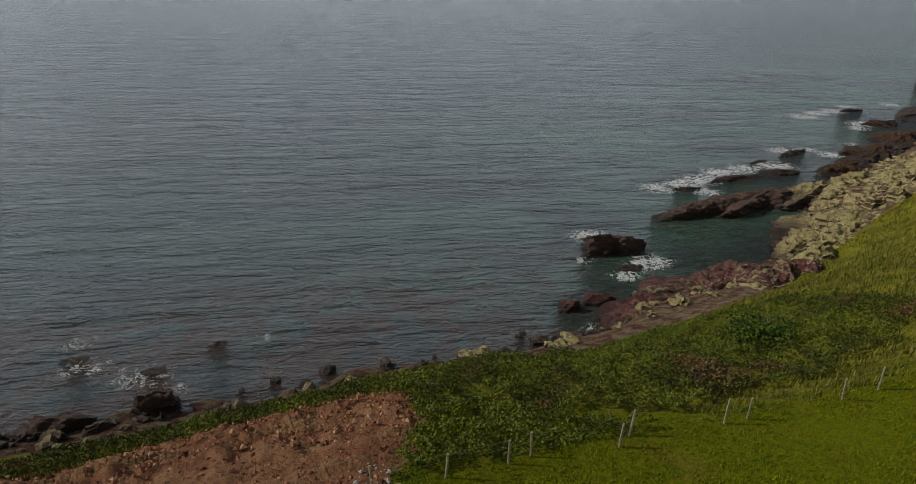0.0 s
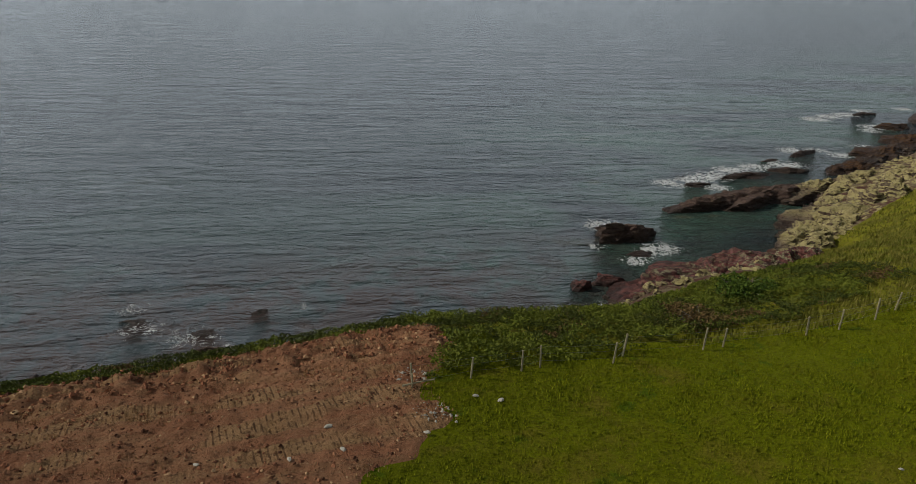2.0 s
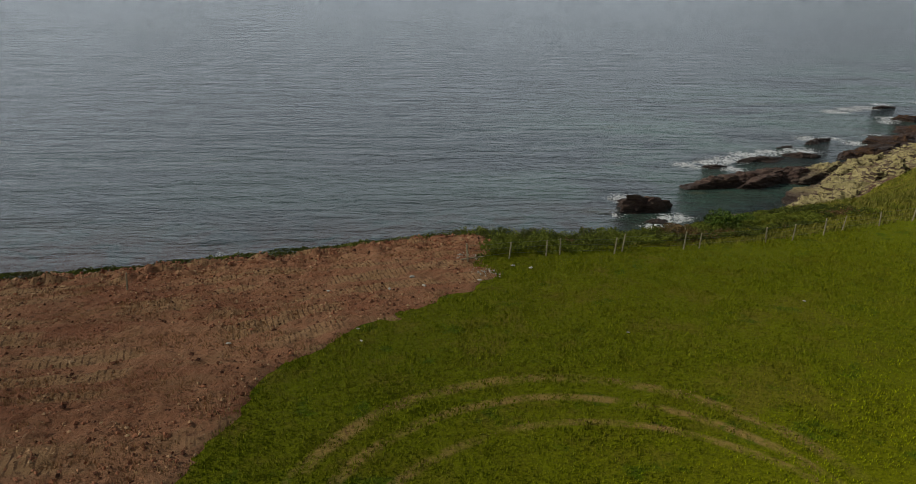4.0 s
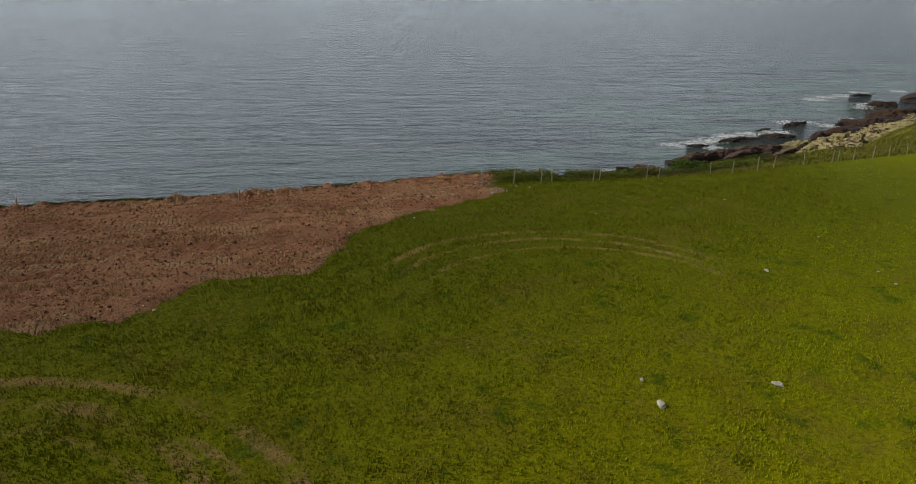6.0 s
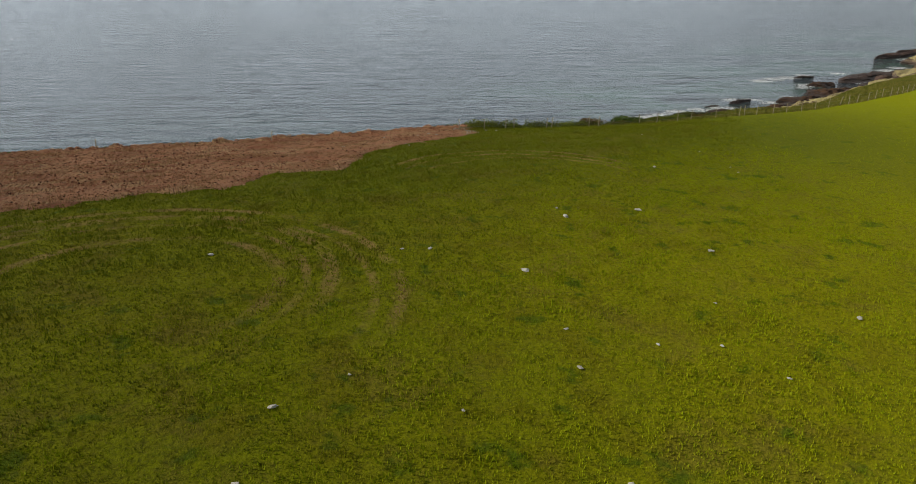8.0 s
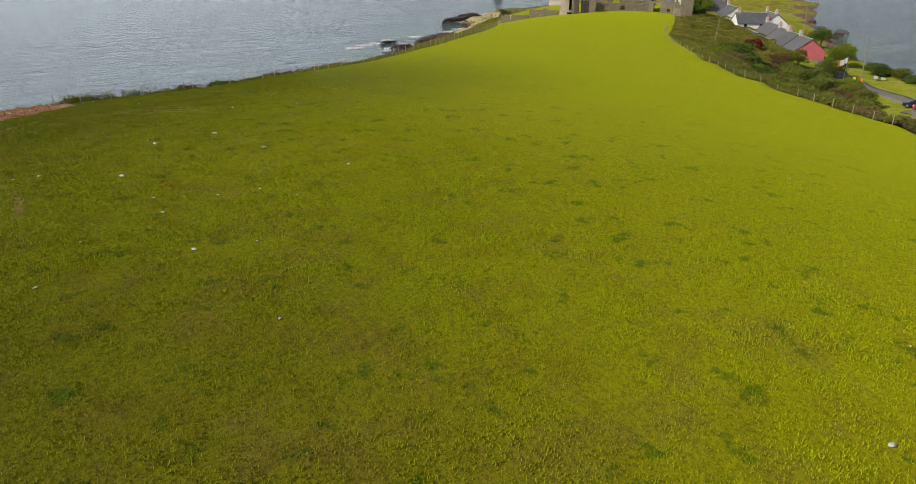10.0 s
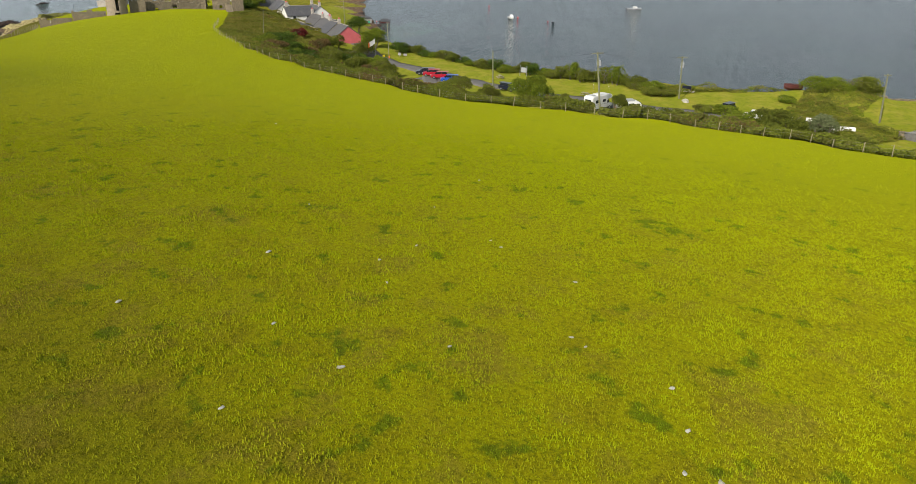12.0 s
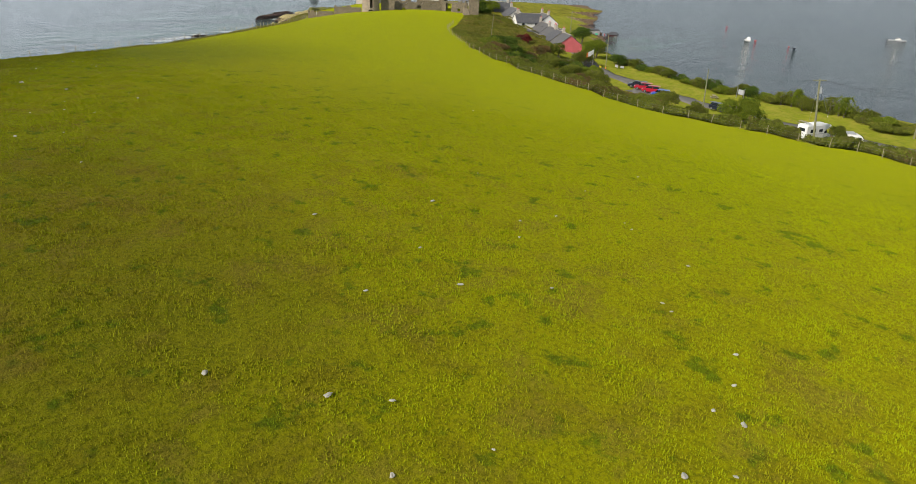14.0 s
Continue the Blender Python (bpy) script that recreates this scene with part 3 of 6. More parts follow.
def blade_material():
    """Grass blades: each its own tone, with the browner and deeper green patches of the field."""
    g = Graph("grass blades")
    col = g.mix(g.chance(True), (0.250, 0.300, 0.002), (0.320, 0.362, 0.003))
    x, _, _ = g.xyz()
    dry = g.maths("SUBTRACT", 0.55, g.maths("MULTIPLY", g.step(x, 4.0, 32.0), 0.5))
    col = g.mix(g.maths("MULTIPLY", g.step(g.noise(0.45, 4, 0.6), 0.44, 0.66), dry), col, (0.260, 0.220, 0.006))
    y = g.xyz()[1]
    worn = g.maths("SUBTRACT", 1.0, g.step(g.maths("ADD", g.maths("ADD", g.maths("POWER", g.maths("MULTIPLY", g.maths("ADD", x, 6.0), 0.075), 2.0), g.maths("POWER", g.maths("MULTIPLY", g.maths("ADD", y, 68.0), 0.055), 2.0)), g.maths("MULTIPLY", g.noise(0.12, 4, 0.6), 0.9)), 0.5, 1.9))
    col = g.mix(g.maths("MULTIPLY", worn, 0.38), col, (0.195, 0.155, 0.012))
    near = g.maths("SUBTRACT", 1.0, g.maths("MULTIPLY", g.step(x, 25.0, 60.0), 0.75))
    col = g.mix(g.maths("MULTIPLY", g.maths("MULTIPLY", g.step(g.noise(0.6, 5, 0.6), 0.575, 0.68), near), 0.7), col, (0.080, 0.155, 0.004))
    col = g.mix(g.maths("MULTIPLY", g.step(g.noise(0.28, 5, 0.7), 0.50, 0.66), g.maths("MULTIPLY", near, 0.15)), col, (0.25, 0.205, 0.02))
    return g.done(col, 0.75, Specular_IOR_Level=0.08, Diffuse_Roughness=1.0)


BLADES = blade_material()
# seaward blades: deeper green, with shade put into the colour
SHADED_BLADES = leaf_material("deep green shaded grass blades", (0.112, 0.140, 0.002), (0.205, 0.220, 0.006), (0.150, 0.145, 0.006))
DRY_BLADES = leaf_material("dry grass stalks", (0.105, 0.112, 0.014), (0.235, 0.205, 0.045), (0.115, 0.135, 0.014))
BARK = surface("bark", (0.11, 0.085, 0.06), (0.2, 0.17, 0.13), 3, 0.9, 0, 18, 0.02)
TURF_ROCK = rock_material("brown rock with turf", (0.15, 0.09, 0.06), (0.20, 0.15, 0.10), (0.17, 0.175, 0.03), 0.9)
RED_ROCK = rock_material("red sandstone rock", (0.215, 0.078, 0.066), (0.075, 0.036, 0.033), (0.36, 0.33, 0.19), 0.45)
DARK_ROCK = rock_material("dark wet rock", (0.085, 0.048, 0.038), (0.15, 0.10, 0.075), (0.28, 0.25, 0.15), 0.2)
LICHEN_ROCK = rock_material("lichen-covered rock", (0.12, 0.075, 0.056), (0.20, 0.155, 0.105), (0.48, 0.41, 0.18), 0.8)
WEED_ROCK = rock_material("weedy brown rock", (0.115, 0.056, 0.020), (0.060, 0.032, 0.026), (0.22, 0.14, 0.05), 0.3)
POST_WOOD = surface("weathered post wood", (0.33, 0.29, 0.18), (0.24, 0.21, 0.13), 6, 0.9, 0, 40, 0.004)
POLE_WOOD = surface("treated pole wood", (0.22, 0.22, 0.12), (0.16, 0.16, 0.09), 2, 0.85, 0, 30, 0.004)
WIRE = surface("galvanised wire", (0.35, 0.35, 0.34), (0.25, 0.25, 0.25), 8, 0.45, 0.8)
STONE = surface("pale field stone", (0.48, 0.45, 0.38), (0.36, 0.34, 0.28), 3, 0.9, 0, 22, 0.02, (0.2, 0.18, 0.13))
MASONRY = masonry_material("rubble masonry", (0.27, 0.215, 0.135), (0.165, 0.135, 0.088), (0.07, 0.06, 0.045))
RENDERED = masonry_material("worn lime render", (0.34, 0.275, 0.195), (0.26, 0.21, 0.15), (0.22, 0.18, 0.13))
# near-black colour that stands in for the shade inside the tower
DARKNESS = surface("interior darkness", (0.05, 0.045, 0.04), (0.035, 0.03, 0.028), 2, 0.95)
SLATE = slate_material("grey slate", (0.095, 0.095, 0.102), (0.062, 0.062, 0.068))
PALE_SLATE = slate_material("pale grey slate", (0.115, 0.11, 0.11), (0.080, 0.078, 0.080))
WHITE_WALL = surface("white painted wall", (0.78, 0.76, 0.71), (0.72, 0.70, 0.66), 0.8, 0.8, 0, 8, 0.01, (0.5, 0.48, 0.42))
PINK_WALL = surface("pink painted wall", (0.62, 0.14, 0.15), (0.55, 0.12, 0.13), 0.8, 0.8, 0, 8, 0.01)
CREAM_WALL = surface("cream painted wall", (0.75, 0.66, 0.36), (0.68, 0.6, 0.33), 0.8, 0.8, 0, 8, 0.01)
GREY_WALL = surface("grey painted wall", (0.34, 0.33, 0.32), (0.28, 0.275, 0.27), 0.8, 0.8, 0, 8, 0.01)
BOARDS = surface("weathered grey boards", (0.19, 0.18, 0.165), (0.14, 0.135, 0.125), 2, 0.85, 0, 24, 0.01)
ROOF_FELT = surface("dark roofing", (0.085, 0.083, 0.09), (0.06, 0.06, 0.065), 1, 0.75)
BRICK = surface("chimney render", (0.45, 0.41, 0.35), (0.36, 0.32, 0.28), 1.5, 0.9)
ASPHALT = surface("worn asphalt", (0.155, 0.148, 0.138), (0.125, 0.12, 0.112), 0.5, 0.9, 0, 12, 0.01, (0.19, 0.175, 0.15))
TYRE = surface("tyre rubber", (0.022, 0.022, 0.022), (0.03, 0.03, 0.03), 5, 0.8)
STEEL = surface("grey steel", (0.42, 0.42, 0.42), (0.34, 0.34, 0.34), 4, 0.4, 0.7)
WHITE_PAINT = paint("white paint", (0.78, 0.78, 0.76))
SILVER_PAINT = paint("silver grey paint", (0.36, 0.37, 0.38))
RED_PAINT = paint("red paint", (0.42, 0.012, 0.03))
DARK_PAINT = paint("dark blue-black paint", (0.012, 0.016, 0.03))
BLUE_PAINT = paint("bright blue paint", (0.02, 0.11, 0.5))
ORANGE_PAINT = paint("orange paint", (0.7, 0.2, 0.02), 0.5)
MAROON_PAINT = surface("weathered maroon paint", (0.11, 0.03, 0.025), (0.07, 0.02, 0.018), 2, 0.6)
GREEN_PAINT = paint("green paint", (0.05, 0.42, 0.25), 0.5)
GLASS = glass_material()


# ---- part helpers ----
def part(name, bm, material, parent, label=""):
    """Links a bmesh as one mesh object under a thing or under a part."""
    me = bpy.data.meshes.new(name)
    bm.to_mesh(me)
    bm.free()
    me.materials.append(material)
    ob = new(name, me)
    ob.parent = parent
    return tagged(ob, label)


def thing(name, label, category, m=None, group="", kind=""):
    ob = new(name)
    ob.empty_display_size = 0.3
    if m is not None:
        ob.matrix_basis = m
    return tagged(ob, label, category, group, kind)


def box(sx, sy, sz, at=(0, 0, 0), bevel=0.0, m=None):
    """A box of that size with its base centre at the place given."""
    bm = bmesh.new()
    bmesh.ops.create_cube(bm, size=1, matrix=Matrix.Translation((at[0], at[1], at[2] + sz / 2)) @ Matrix.Diagonal((sx, sy, sz, 1)))
    if bevel:
        bmesh.ops.bevel(bm, geom=bm.edges[:], offset=bevel, segments=2, affect="EDGES")
    if m is not None:
        bm.transform(m)
    return bm


def add_box(bm, sx, sy, sz, at, turn=0.0):
    bmesh.ops.create_cube(bm, size=1, matrix=Matrix.Translation((at[0], at[1], at[2] + sz / 2)) @ Matrix.Rotation(turn, 4, "Z") @ Matrix.Diagonal((sx, sy, sz, 1)))
    return bm


def tube(points, radii, sides=8, jitter=0.0, seed=0):
    """A tapered round bar along points, closed at both ends."""
    rng = random.Random(seed)
    bm, rings = bmesh.new(), []
    points = [Vector(p) for p in points]
    for i, p in enumerate(points):
        d = (points[min(i + 1, len(points) - 1)] - points[max(i - 1, 0)]).normalized()
        q = d.to_track_quat("Z", "Y")
        rings.append([bm.verts.new(p + q @ Vector((math.cos(a), math.sin(a), 0)) * radii[i] * (1 + rng.uniform(-jitter, jitter)))
                      for a in (2 * math.pi * k / sides for k in range(sides))])
    for lo, hi in zip(rings, rings[1:]):
        for k in range(sides):
            bm.faces.new((lo[k], lo[(k + 1) % sides], hi[(k + 1) % sides], hi[k]))
    bm.faces.new(rings[0][::-1])
    bm.faces.new(rings[-1])
    return bm


def outline(points, width, axis_y=True):
    """A side outline (x, z) drawn out across the width, along y."""
    bm = bmesh.new()
    near = [bm.verts.new((x, -width / 2, z)) for x, z in points]
    far = [bm.verts.new((x, width / 2, z)) for x, z in points]
    bm.faces.new(near)
    bm.faces.new(far[::-1])
    n = len(points)
    for k in range(n):
        bm.faces.new((near[(k + 1) % n], near[k], far[k], far[(k + 1) % n]))
    bmesh.ops.recalc_face_normals(bm, faces=bm.faces[:])
    return bm


def leaves(name, centres, size, material, seed, parent=None, up=0.35, spread=0.6, long=1.0):
    """Many small four-cornered leaves, one at each place, each turned its own way."""
    rng = np.random.default_rng(seed)
    c = np.asarray(centres, float)
    n = len(c)
    nor = rng.normal(size=(n, 3))
    nor[:, 2] = np.abs(nor[:, 2]) + up
    nor /= np.linalg.norm(nor, axis=1, keepdims=True)
    u = np.cross(nor, rng.normal(size=(n, 3)))
    u /= np.linalg.norm(u, axis=1, keepdims=True) + 1e-9
    v = np.cross(nor, u)
    s = (np.asarray(size) * rng.uniform(1 - spread / 2, 1 + spread / 2, n))[:, None]
    bend = nor * s * 0.18
    verts = np.stack([c - u * s * 0.5 * long - bend, c - v * s * 0.32, c + u * s * 0.5 * long - bend, c + v * s * 0.32], 1).reshape(-1, 3)
    ob = new(name, mesh_from(name, verts, np.arange(4 * n).reshape(n, 4), material))
    ob.parent = parent
    return ob


def ground_at(x, y):
    return float(ground_z(np.array([x]), np.array([y]))[0])

# ---- road along the harbour ----
ROAD = [(240, 78), (215, 48), (188, 20), (170, 0), (157, -12), (150, -21), (144, -33), (138, -44), (132.5, -56), (129, -66), (126, -76), (124.5, -88), (124.5, -96), (124, -102)]


def ribbon(name, line, width, lift, material, step=2.0):
    pts = [Vector((*p, 0)) for p in line]
    dense = []
    for a, b in zip(pts, pts[1:]):
        n = max(1, int((b - a).length / step))
        dense += [a.lerp(b, k / n) for k in range(n)]
    dense.append(pts[-1])
    for _ in range(4):
        dense = [dense[0]] + [(a + b * 2 + c) / 4 for a, b, c in zip(dense, dense[1:], dense[2:])] + [dense[-1]]
    verts = []
    for i, p in enumerate(dense):
        d = (dense[min(i + 1, len(dense) - 1)] - dense[max(i - 1, 0)]).normalized()
        side = Vector((-d.y, d.x, 0)) * width / 2
        row = [p - side, p - side * 0.5, p, p + side * 0.5, p + side]
        zs = ground_z(np.array([q.x for q in row]), np.array([q.y for q in row]))
        z = float(np.mean(zs)) + lift
        verts += [(row[0].x, row[0].y, z - 0.25)] + [(q.x, q.y, z + 0.03 * (1 - abs(k - 2) / 2)) for k, q in enumerate(row)] + [(row[4].x, row[4].y, z - 0.25)]
    return new(name, mesh_from(name, verts, grid_faces(len(dense), 7)[:, ::-1], material, True))


tagged(ribbon("road", ROAD, 4.6, 0.16, ASPHALT), "worn grey asphalt lane beside the harbour", "road", kind="structure")
park = ribbon("parking_bay", [(133.5, -35), (138, -36), (143, -37)], 8.0, 0.12, ASPHALT)
tagged(park, "small asphalt car park beside the lane", "car park", kind="structure")
tagged(ribbon("driveway", [(130, -38), (134, -34.5), (139, -33)], 3.4, 0.13, ASPHALT), "short asphalt drive joining the lane", "drive", kind="structure")


# ---- rocks on the shore ----
def rock(name, label, x, y, long, wide, high, turn, material, seed, sink=0.7, detail=4, tilt=0.25, base=None):
    """A weathered block of layered rock: a rounded box, cracked and stepped along its beds."""
    bm = bmesh.new()
    bmesh.ops.create_icosphere(bm, subdivisions=detail, radius=1)
    off = Vector((seed * 3.7, seed * 1.9, seed * 5.3))
    rnd = random.Random(seed)
    bed = Vector((0.3, tilt, 1)).normalized()
    size = Vector((long / 2, wide / 2, high))
    # lumps cut by flat joint faces, set along the bed
    lumps = []
    for k in range(max(2, min(6, int(long / 2.2)))):
        u = rnd.uniform(-0.55, 0.55) if k else 0.0
        cuts = [(Vector((rnd.gauss(0, 1), rnd.gauss(0, 1), abs(rnd.gauss(0, 0.9)) + 0.1)).normalized(), rnd.uniform(0.55, 0.92)) for _ in range(10)]
        cuts.append((bed, rnd.uniform(0.55, 0.85)))
        lumps.append((Vector((u, rnd.uniform(-0.3, 0.3) if k else 0.0, 0)), cuts))
    for v in bm.verts:
        d = v.co.normalized()
        far = 0.0
        for c, cuts in lumps:
            r = 1.6
            for n, h in cuts:
                k = d.dot(n)
                if k > 0.05:
                    r = min(r, (h + c.dot(n)) / k)
            far = max(far, r)
        q = Vector((d.x * far * size.x, d.y * far * size.y, d.z * far * size.z))
        amp = min(wide, 5.0)
        step = q.dot(bed) * 1.5 + 0.6 * noise.noise(q * 0.5 + off)
        ledge = step - math.floor(step)
        q += d * amp * (0.075 * (ledge * ledge - 0.4) + 0.085 * noise.fractal(q * 0.55 + off, 0.9, 2.1, 5)) + noise.noise_vector(q * 1.9 + off) * 0.17
        q.z = max(q.z, -sink)
        v.co = q
    bm.transform(pose(0, 0, 0, 0, 0, turn))
    for f in bm.faces:
        f.smooth = False
    me = bpy.data.meshes.new(name)
    bm.to_mesh(me)
    bm.free()
    me.materials.append(material)
    ob = new(name, me)
    ob.location = (x, y, (base if base is not None else 0.0))
    return tagged(ob, label, "rock", "rocks along the shore")


R, D, L, W = RED_ROCK, DARK_ROCK, LICHEN_ROCK, WEED_ROCK
for spec in (
    ("dark layered sea rock standing in the water", 38.3, 66.2, 7.0, 4.4, 3.4, 15, D, 1),
    ("low rock awash behind a sea rock", 37.2, 70.3, 5.0, 3.0, 0.9, 10, D, 2),
    ("dark red boulder in the shallows", 27.6, 51.8, 2.6, 2.4, 1.7, 20, R, 3),
    ("large dark red boulder in the shallows", 31.0, 53.0, 4.2, 3.0, 2.2, -15, R, 4),
    ("low rock awash with white foam", 38.6, 61.0, 5.0, 2.0, 0.7, 12, D, 5),
    ("red layered rock shelf by the water", 38.5, 50.8, 12.5, 8.5, 3.0, 25, R, 6),
    ("dark red rock shelf with ledges", 44.5, 53.6, 13.0, 9.5, 3.4, 28, R, 7),
    ("high red rock shelf with ledges", 51.5, 57.0, 10.0, 7.0, 3.0, 20, R, 8),
    ("pale lichen-covered rock shelf", 45.0, 49.2, 10.0, 5.5, 3.4, 30, L, 9),
    ("pale lichen-covered rock above the cove", 51.5, 52.8, 9.0, 5.0, 3.9, 25, L, 10),
    ("reddish rock slab under the bank", 40.0, 46.4, 8.0, 4.0, 3.4, 35, R, 11),
    ("brown weedy rock at the cove's mouth", 62.3, 65.0, 5.5, 3.5, 1.6, 60, W, 12),
    ("lichen-covered crag above a cove", 69.5, 68.0, 14.0, 9.0, 4.2, 40, L, 13),
    ("lichen-covered crag at the foot of the bank", 77.5, 72.5, 14.0, 8.0, 5.2, 35, L, 14),
    ("dark layered rock spit running into the sea", 58.5, 78.6, 14.0, 5.6, 2.9, 18, D, 15),
    ("dark jagged middle of a rock spit", 68.0, 81.5, 16.0, 7.0, 3.2, 20, D, 16),
    ("layered landward end of a rock spit", 79.0, 83.5, 14.0, 7.0, 3.4, 25, L, 17),
    ("small dark rock in breaking waves", 59.5, 88.6, 5.6, 2.4, 1.0, 8, D, 18),
    ("long dark rock in breaking waves", 72.3, 93.2, 10.0, 3.2, 1.2, 14, D, 19),
    ("dark rock in breaking waves", 81.8, 96.0, 6.6, 3.4, 1.3, 10, D, 20),
    ("narrow rock washed by surf", 91.5, 107.0, 8.6, 2.2, 1.1, 28, D, 21),
    ("small rock washed by surf", 82.5, 103.0, 4.2, 1.6, 0.6, 20, D, 22),
    ("broad dark rock shelf by the shore", 96.0, 97.0, 15.0, 7.0, 2.0, 30, W, 23),
    ("layered rock shelf below the field", 90.0, 87.5, 13.0, 7.0, 3.6, 35, L, 24),
    ("brown weedy rock shelf", 110.0, 106.5, 16.0, 8.0, 1.8, 30, W, 25),
    ("lichen-covered rock below the fence", 103.0, 93.5, 16.0, 8.0, 3.8, 35, L, 26),
    ("dark rock washed by waves", 131.5, 129.0, 10.0, 5.0, 1.9, 5, W, 27),
    ("flat rock awash far along the shore", 134.0, 143.5, 10.0, 2.6, 0.8, 8, D, 28),
    ("brown rock shelf along the shore", 124.0, 116.0, 18.0, 8.0, 2.4, 30, W, 29),
    ("pale rock shelf along the shore", 140.0, 115.0, 20.0, 9.0, 3.4, 25, L, 30),
    ("dark rock point with surf", 150.0, 130.0, 16.0, 7.0, 1.7, 30, W, 31),
    ("pale rock slope below the castle", 160.0, 124.0, 20.0, 9.0, 4.2, 30, L, 32),
    ("dark jagged reef beyond a cove", 171.0, 149.5, 12.0, 5.0, 2.2, 25, D, 33),
    ("brown rocks beneath the headland", 180.0, 143.0, 16.0, 8.0, 4.2, 40, L, 34),
    ("dark rock at the headland foot", 190.0, 158.0, 14.0, 7.0, 4.0, 45, D, 35),
    ("long dark rock slab running into the surf", 157.0, 142.5, 30.0, 8.0, 1.7, 28, D, 51),
    ("dark jagged reef off the headland", 205.0, 189.5, 26.0, 6.0, 2.6, 25, D, 52),
    ("small dark reef off the headland", 217.0, 200.0, 14.0, 4.0, 2.0, 20, D, 53),
    ("brown bluff with a grassy top above the surf", 195.0, 166.0, 20.0, 12.0, 6.5, 50, L, 54),
    ("brown rock bluff below the castle", 209.0, 172.0, 26.0, 14.0, 6.8, 40, L, 55),
    ("dark cleft bluff beyond the castle", 226.0, 182.0, 28.0, 15.0, 8.5, 40, TURF_ROCK, 56),
    ("pale rock slope running down to the surf", 176.0, 146.0, 24.0, 9.0, 4.5, 35, L, 57),
    ("small far islet rock", 297.0, 270.0, 13.0, 4.0, 0.9, 20, D, 36),
    ("dark rounded rock by the western shore", -20.5, 37.6, 6.4, 3.4, 2.3, 5, D, 37),
    ("dark boulder standing in the shallows", -12.2, 40.0, 4.2, 3.6, 3.2, 30, D, 38),
    ("dark rock by the western shore", -26.5, 37.4, 5.0, 3.0, 1.5, 10, D, 39),
    ("dark wet boulder on the western shore", -16.6, 36.6, 3.2, 2.4, 1.9, 60, D, 45),
    ("low rock awash in foam", -14.0, 45.6, 2.4, 1.1, 0.28, 5, D, 40),
    ("small low rock awash in foam", -8.8, 49.3, 1.8, 0.8, 0.22, 15, D, 41),
    ("low rock awash in foam", -21.0, 48.5, 2.6, 1.0, 0.25, 10, D, 42),
    ("pale rock under the scrub bank", 31.5, 47.0, 7.0, 3.0, 1.7, 25, L, 43),
    ("dark reddish rock by the harbour", 286.0, 52.0, 7.0, 3.0, 1.4, 40, D, 46),
    ("dark rock point by the harbour", 270.0, 50.0, 12.0, 6.0, 2.4, 40, D, 47),
    ("dark rocks at the quay's end", 330.0, 84.0, 16.0, 5.0, 1.8, 20, D, 48),
):
    label, x, y, long, wide, high, turn, material, seed = spec
    rock("shore_rock", label, x, y, long * (0.82 if high < 2.5 else 0.95), wide * 0.82, high * 0.68, turn, material, seed, detail=5 if long > 7 and x < 110 else 4)

# blocks of the lichen-grown crag between the turf and the water
rnd = random.Random(12)
rock("shore_rock", "steep dark crag with a pale lichen-covered top", 63.5, 62.5, 8.0, 6.0, 3.4, 35, L, 81, detail=5)
for k in range(40):
    ex = 46 + 68 * (k + rnd.uniform(0.1, 0.9)) / 40
    edge_y, sea_y = np.interp(ex, *np.array(ROCK_EDGE).T), np.interp(ex, [36, 52, 60, 66, 75, 88, 104, 122], [50.5, 55, 60, 67, 78, 89, 97, 110])
    ey = edge_y + (sea_y - edge_y) * (rnd.uniform(0.1, 0.9) if k % 2 else rnd.uniform(0.05, 0.4))
    rock("shore_rock", "weathered block of lichen-covered rock on the shore slope", ex, ey, rnd.uniform(3.5, 7.5), rnd.uniform(2.6, 5.0), rnd.uniform(1.1, 2.6), rnd.uniform(10, 60), L if ex > 58 or k % 5 == 0 else R, 130 + k, 0.8, 4, 0.25, max(0.2, float(land(np.array([ex]), np.array([ey]))[0])))

for k in range(16):
    ex = 112 + 50 * (k + rnd.uniform(0.1, 0.9)) / 16
    ey = np.interp(ex, *np.array(ROCK_EDGE).T) + rnd.uniform(1, 14)
    rock("shore_rock", "pale weathered rock below the castle field", ex, ey, rnd.uniform(5, 9), rnd.uniform(3.5, 6), rnd.uniform(1.2, 2.6), rnd.uniform(10, 60), L if k % 3 else D, 190 + k, 0.8, 3, 0.25, max(0.2, float(land(np.array([ex]), np.array([ey]))[0])))

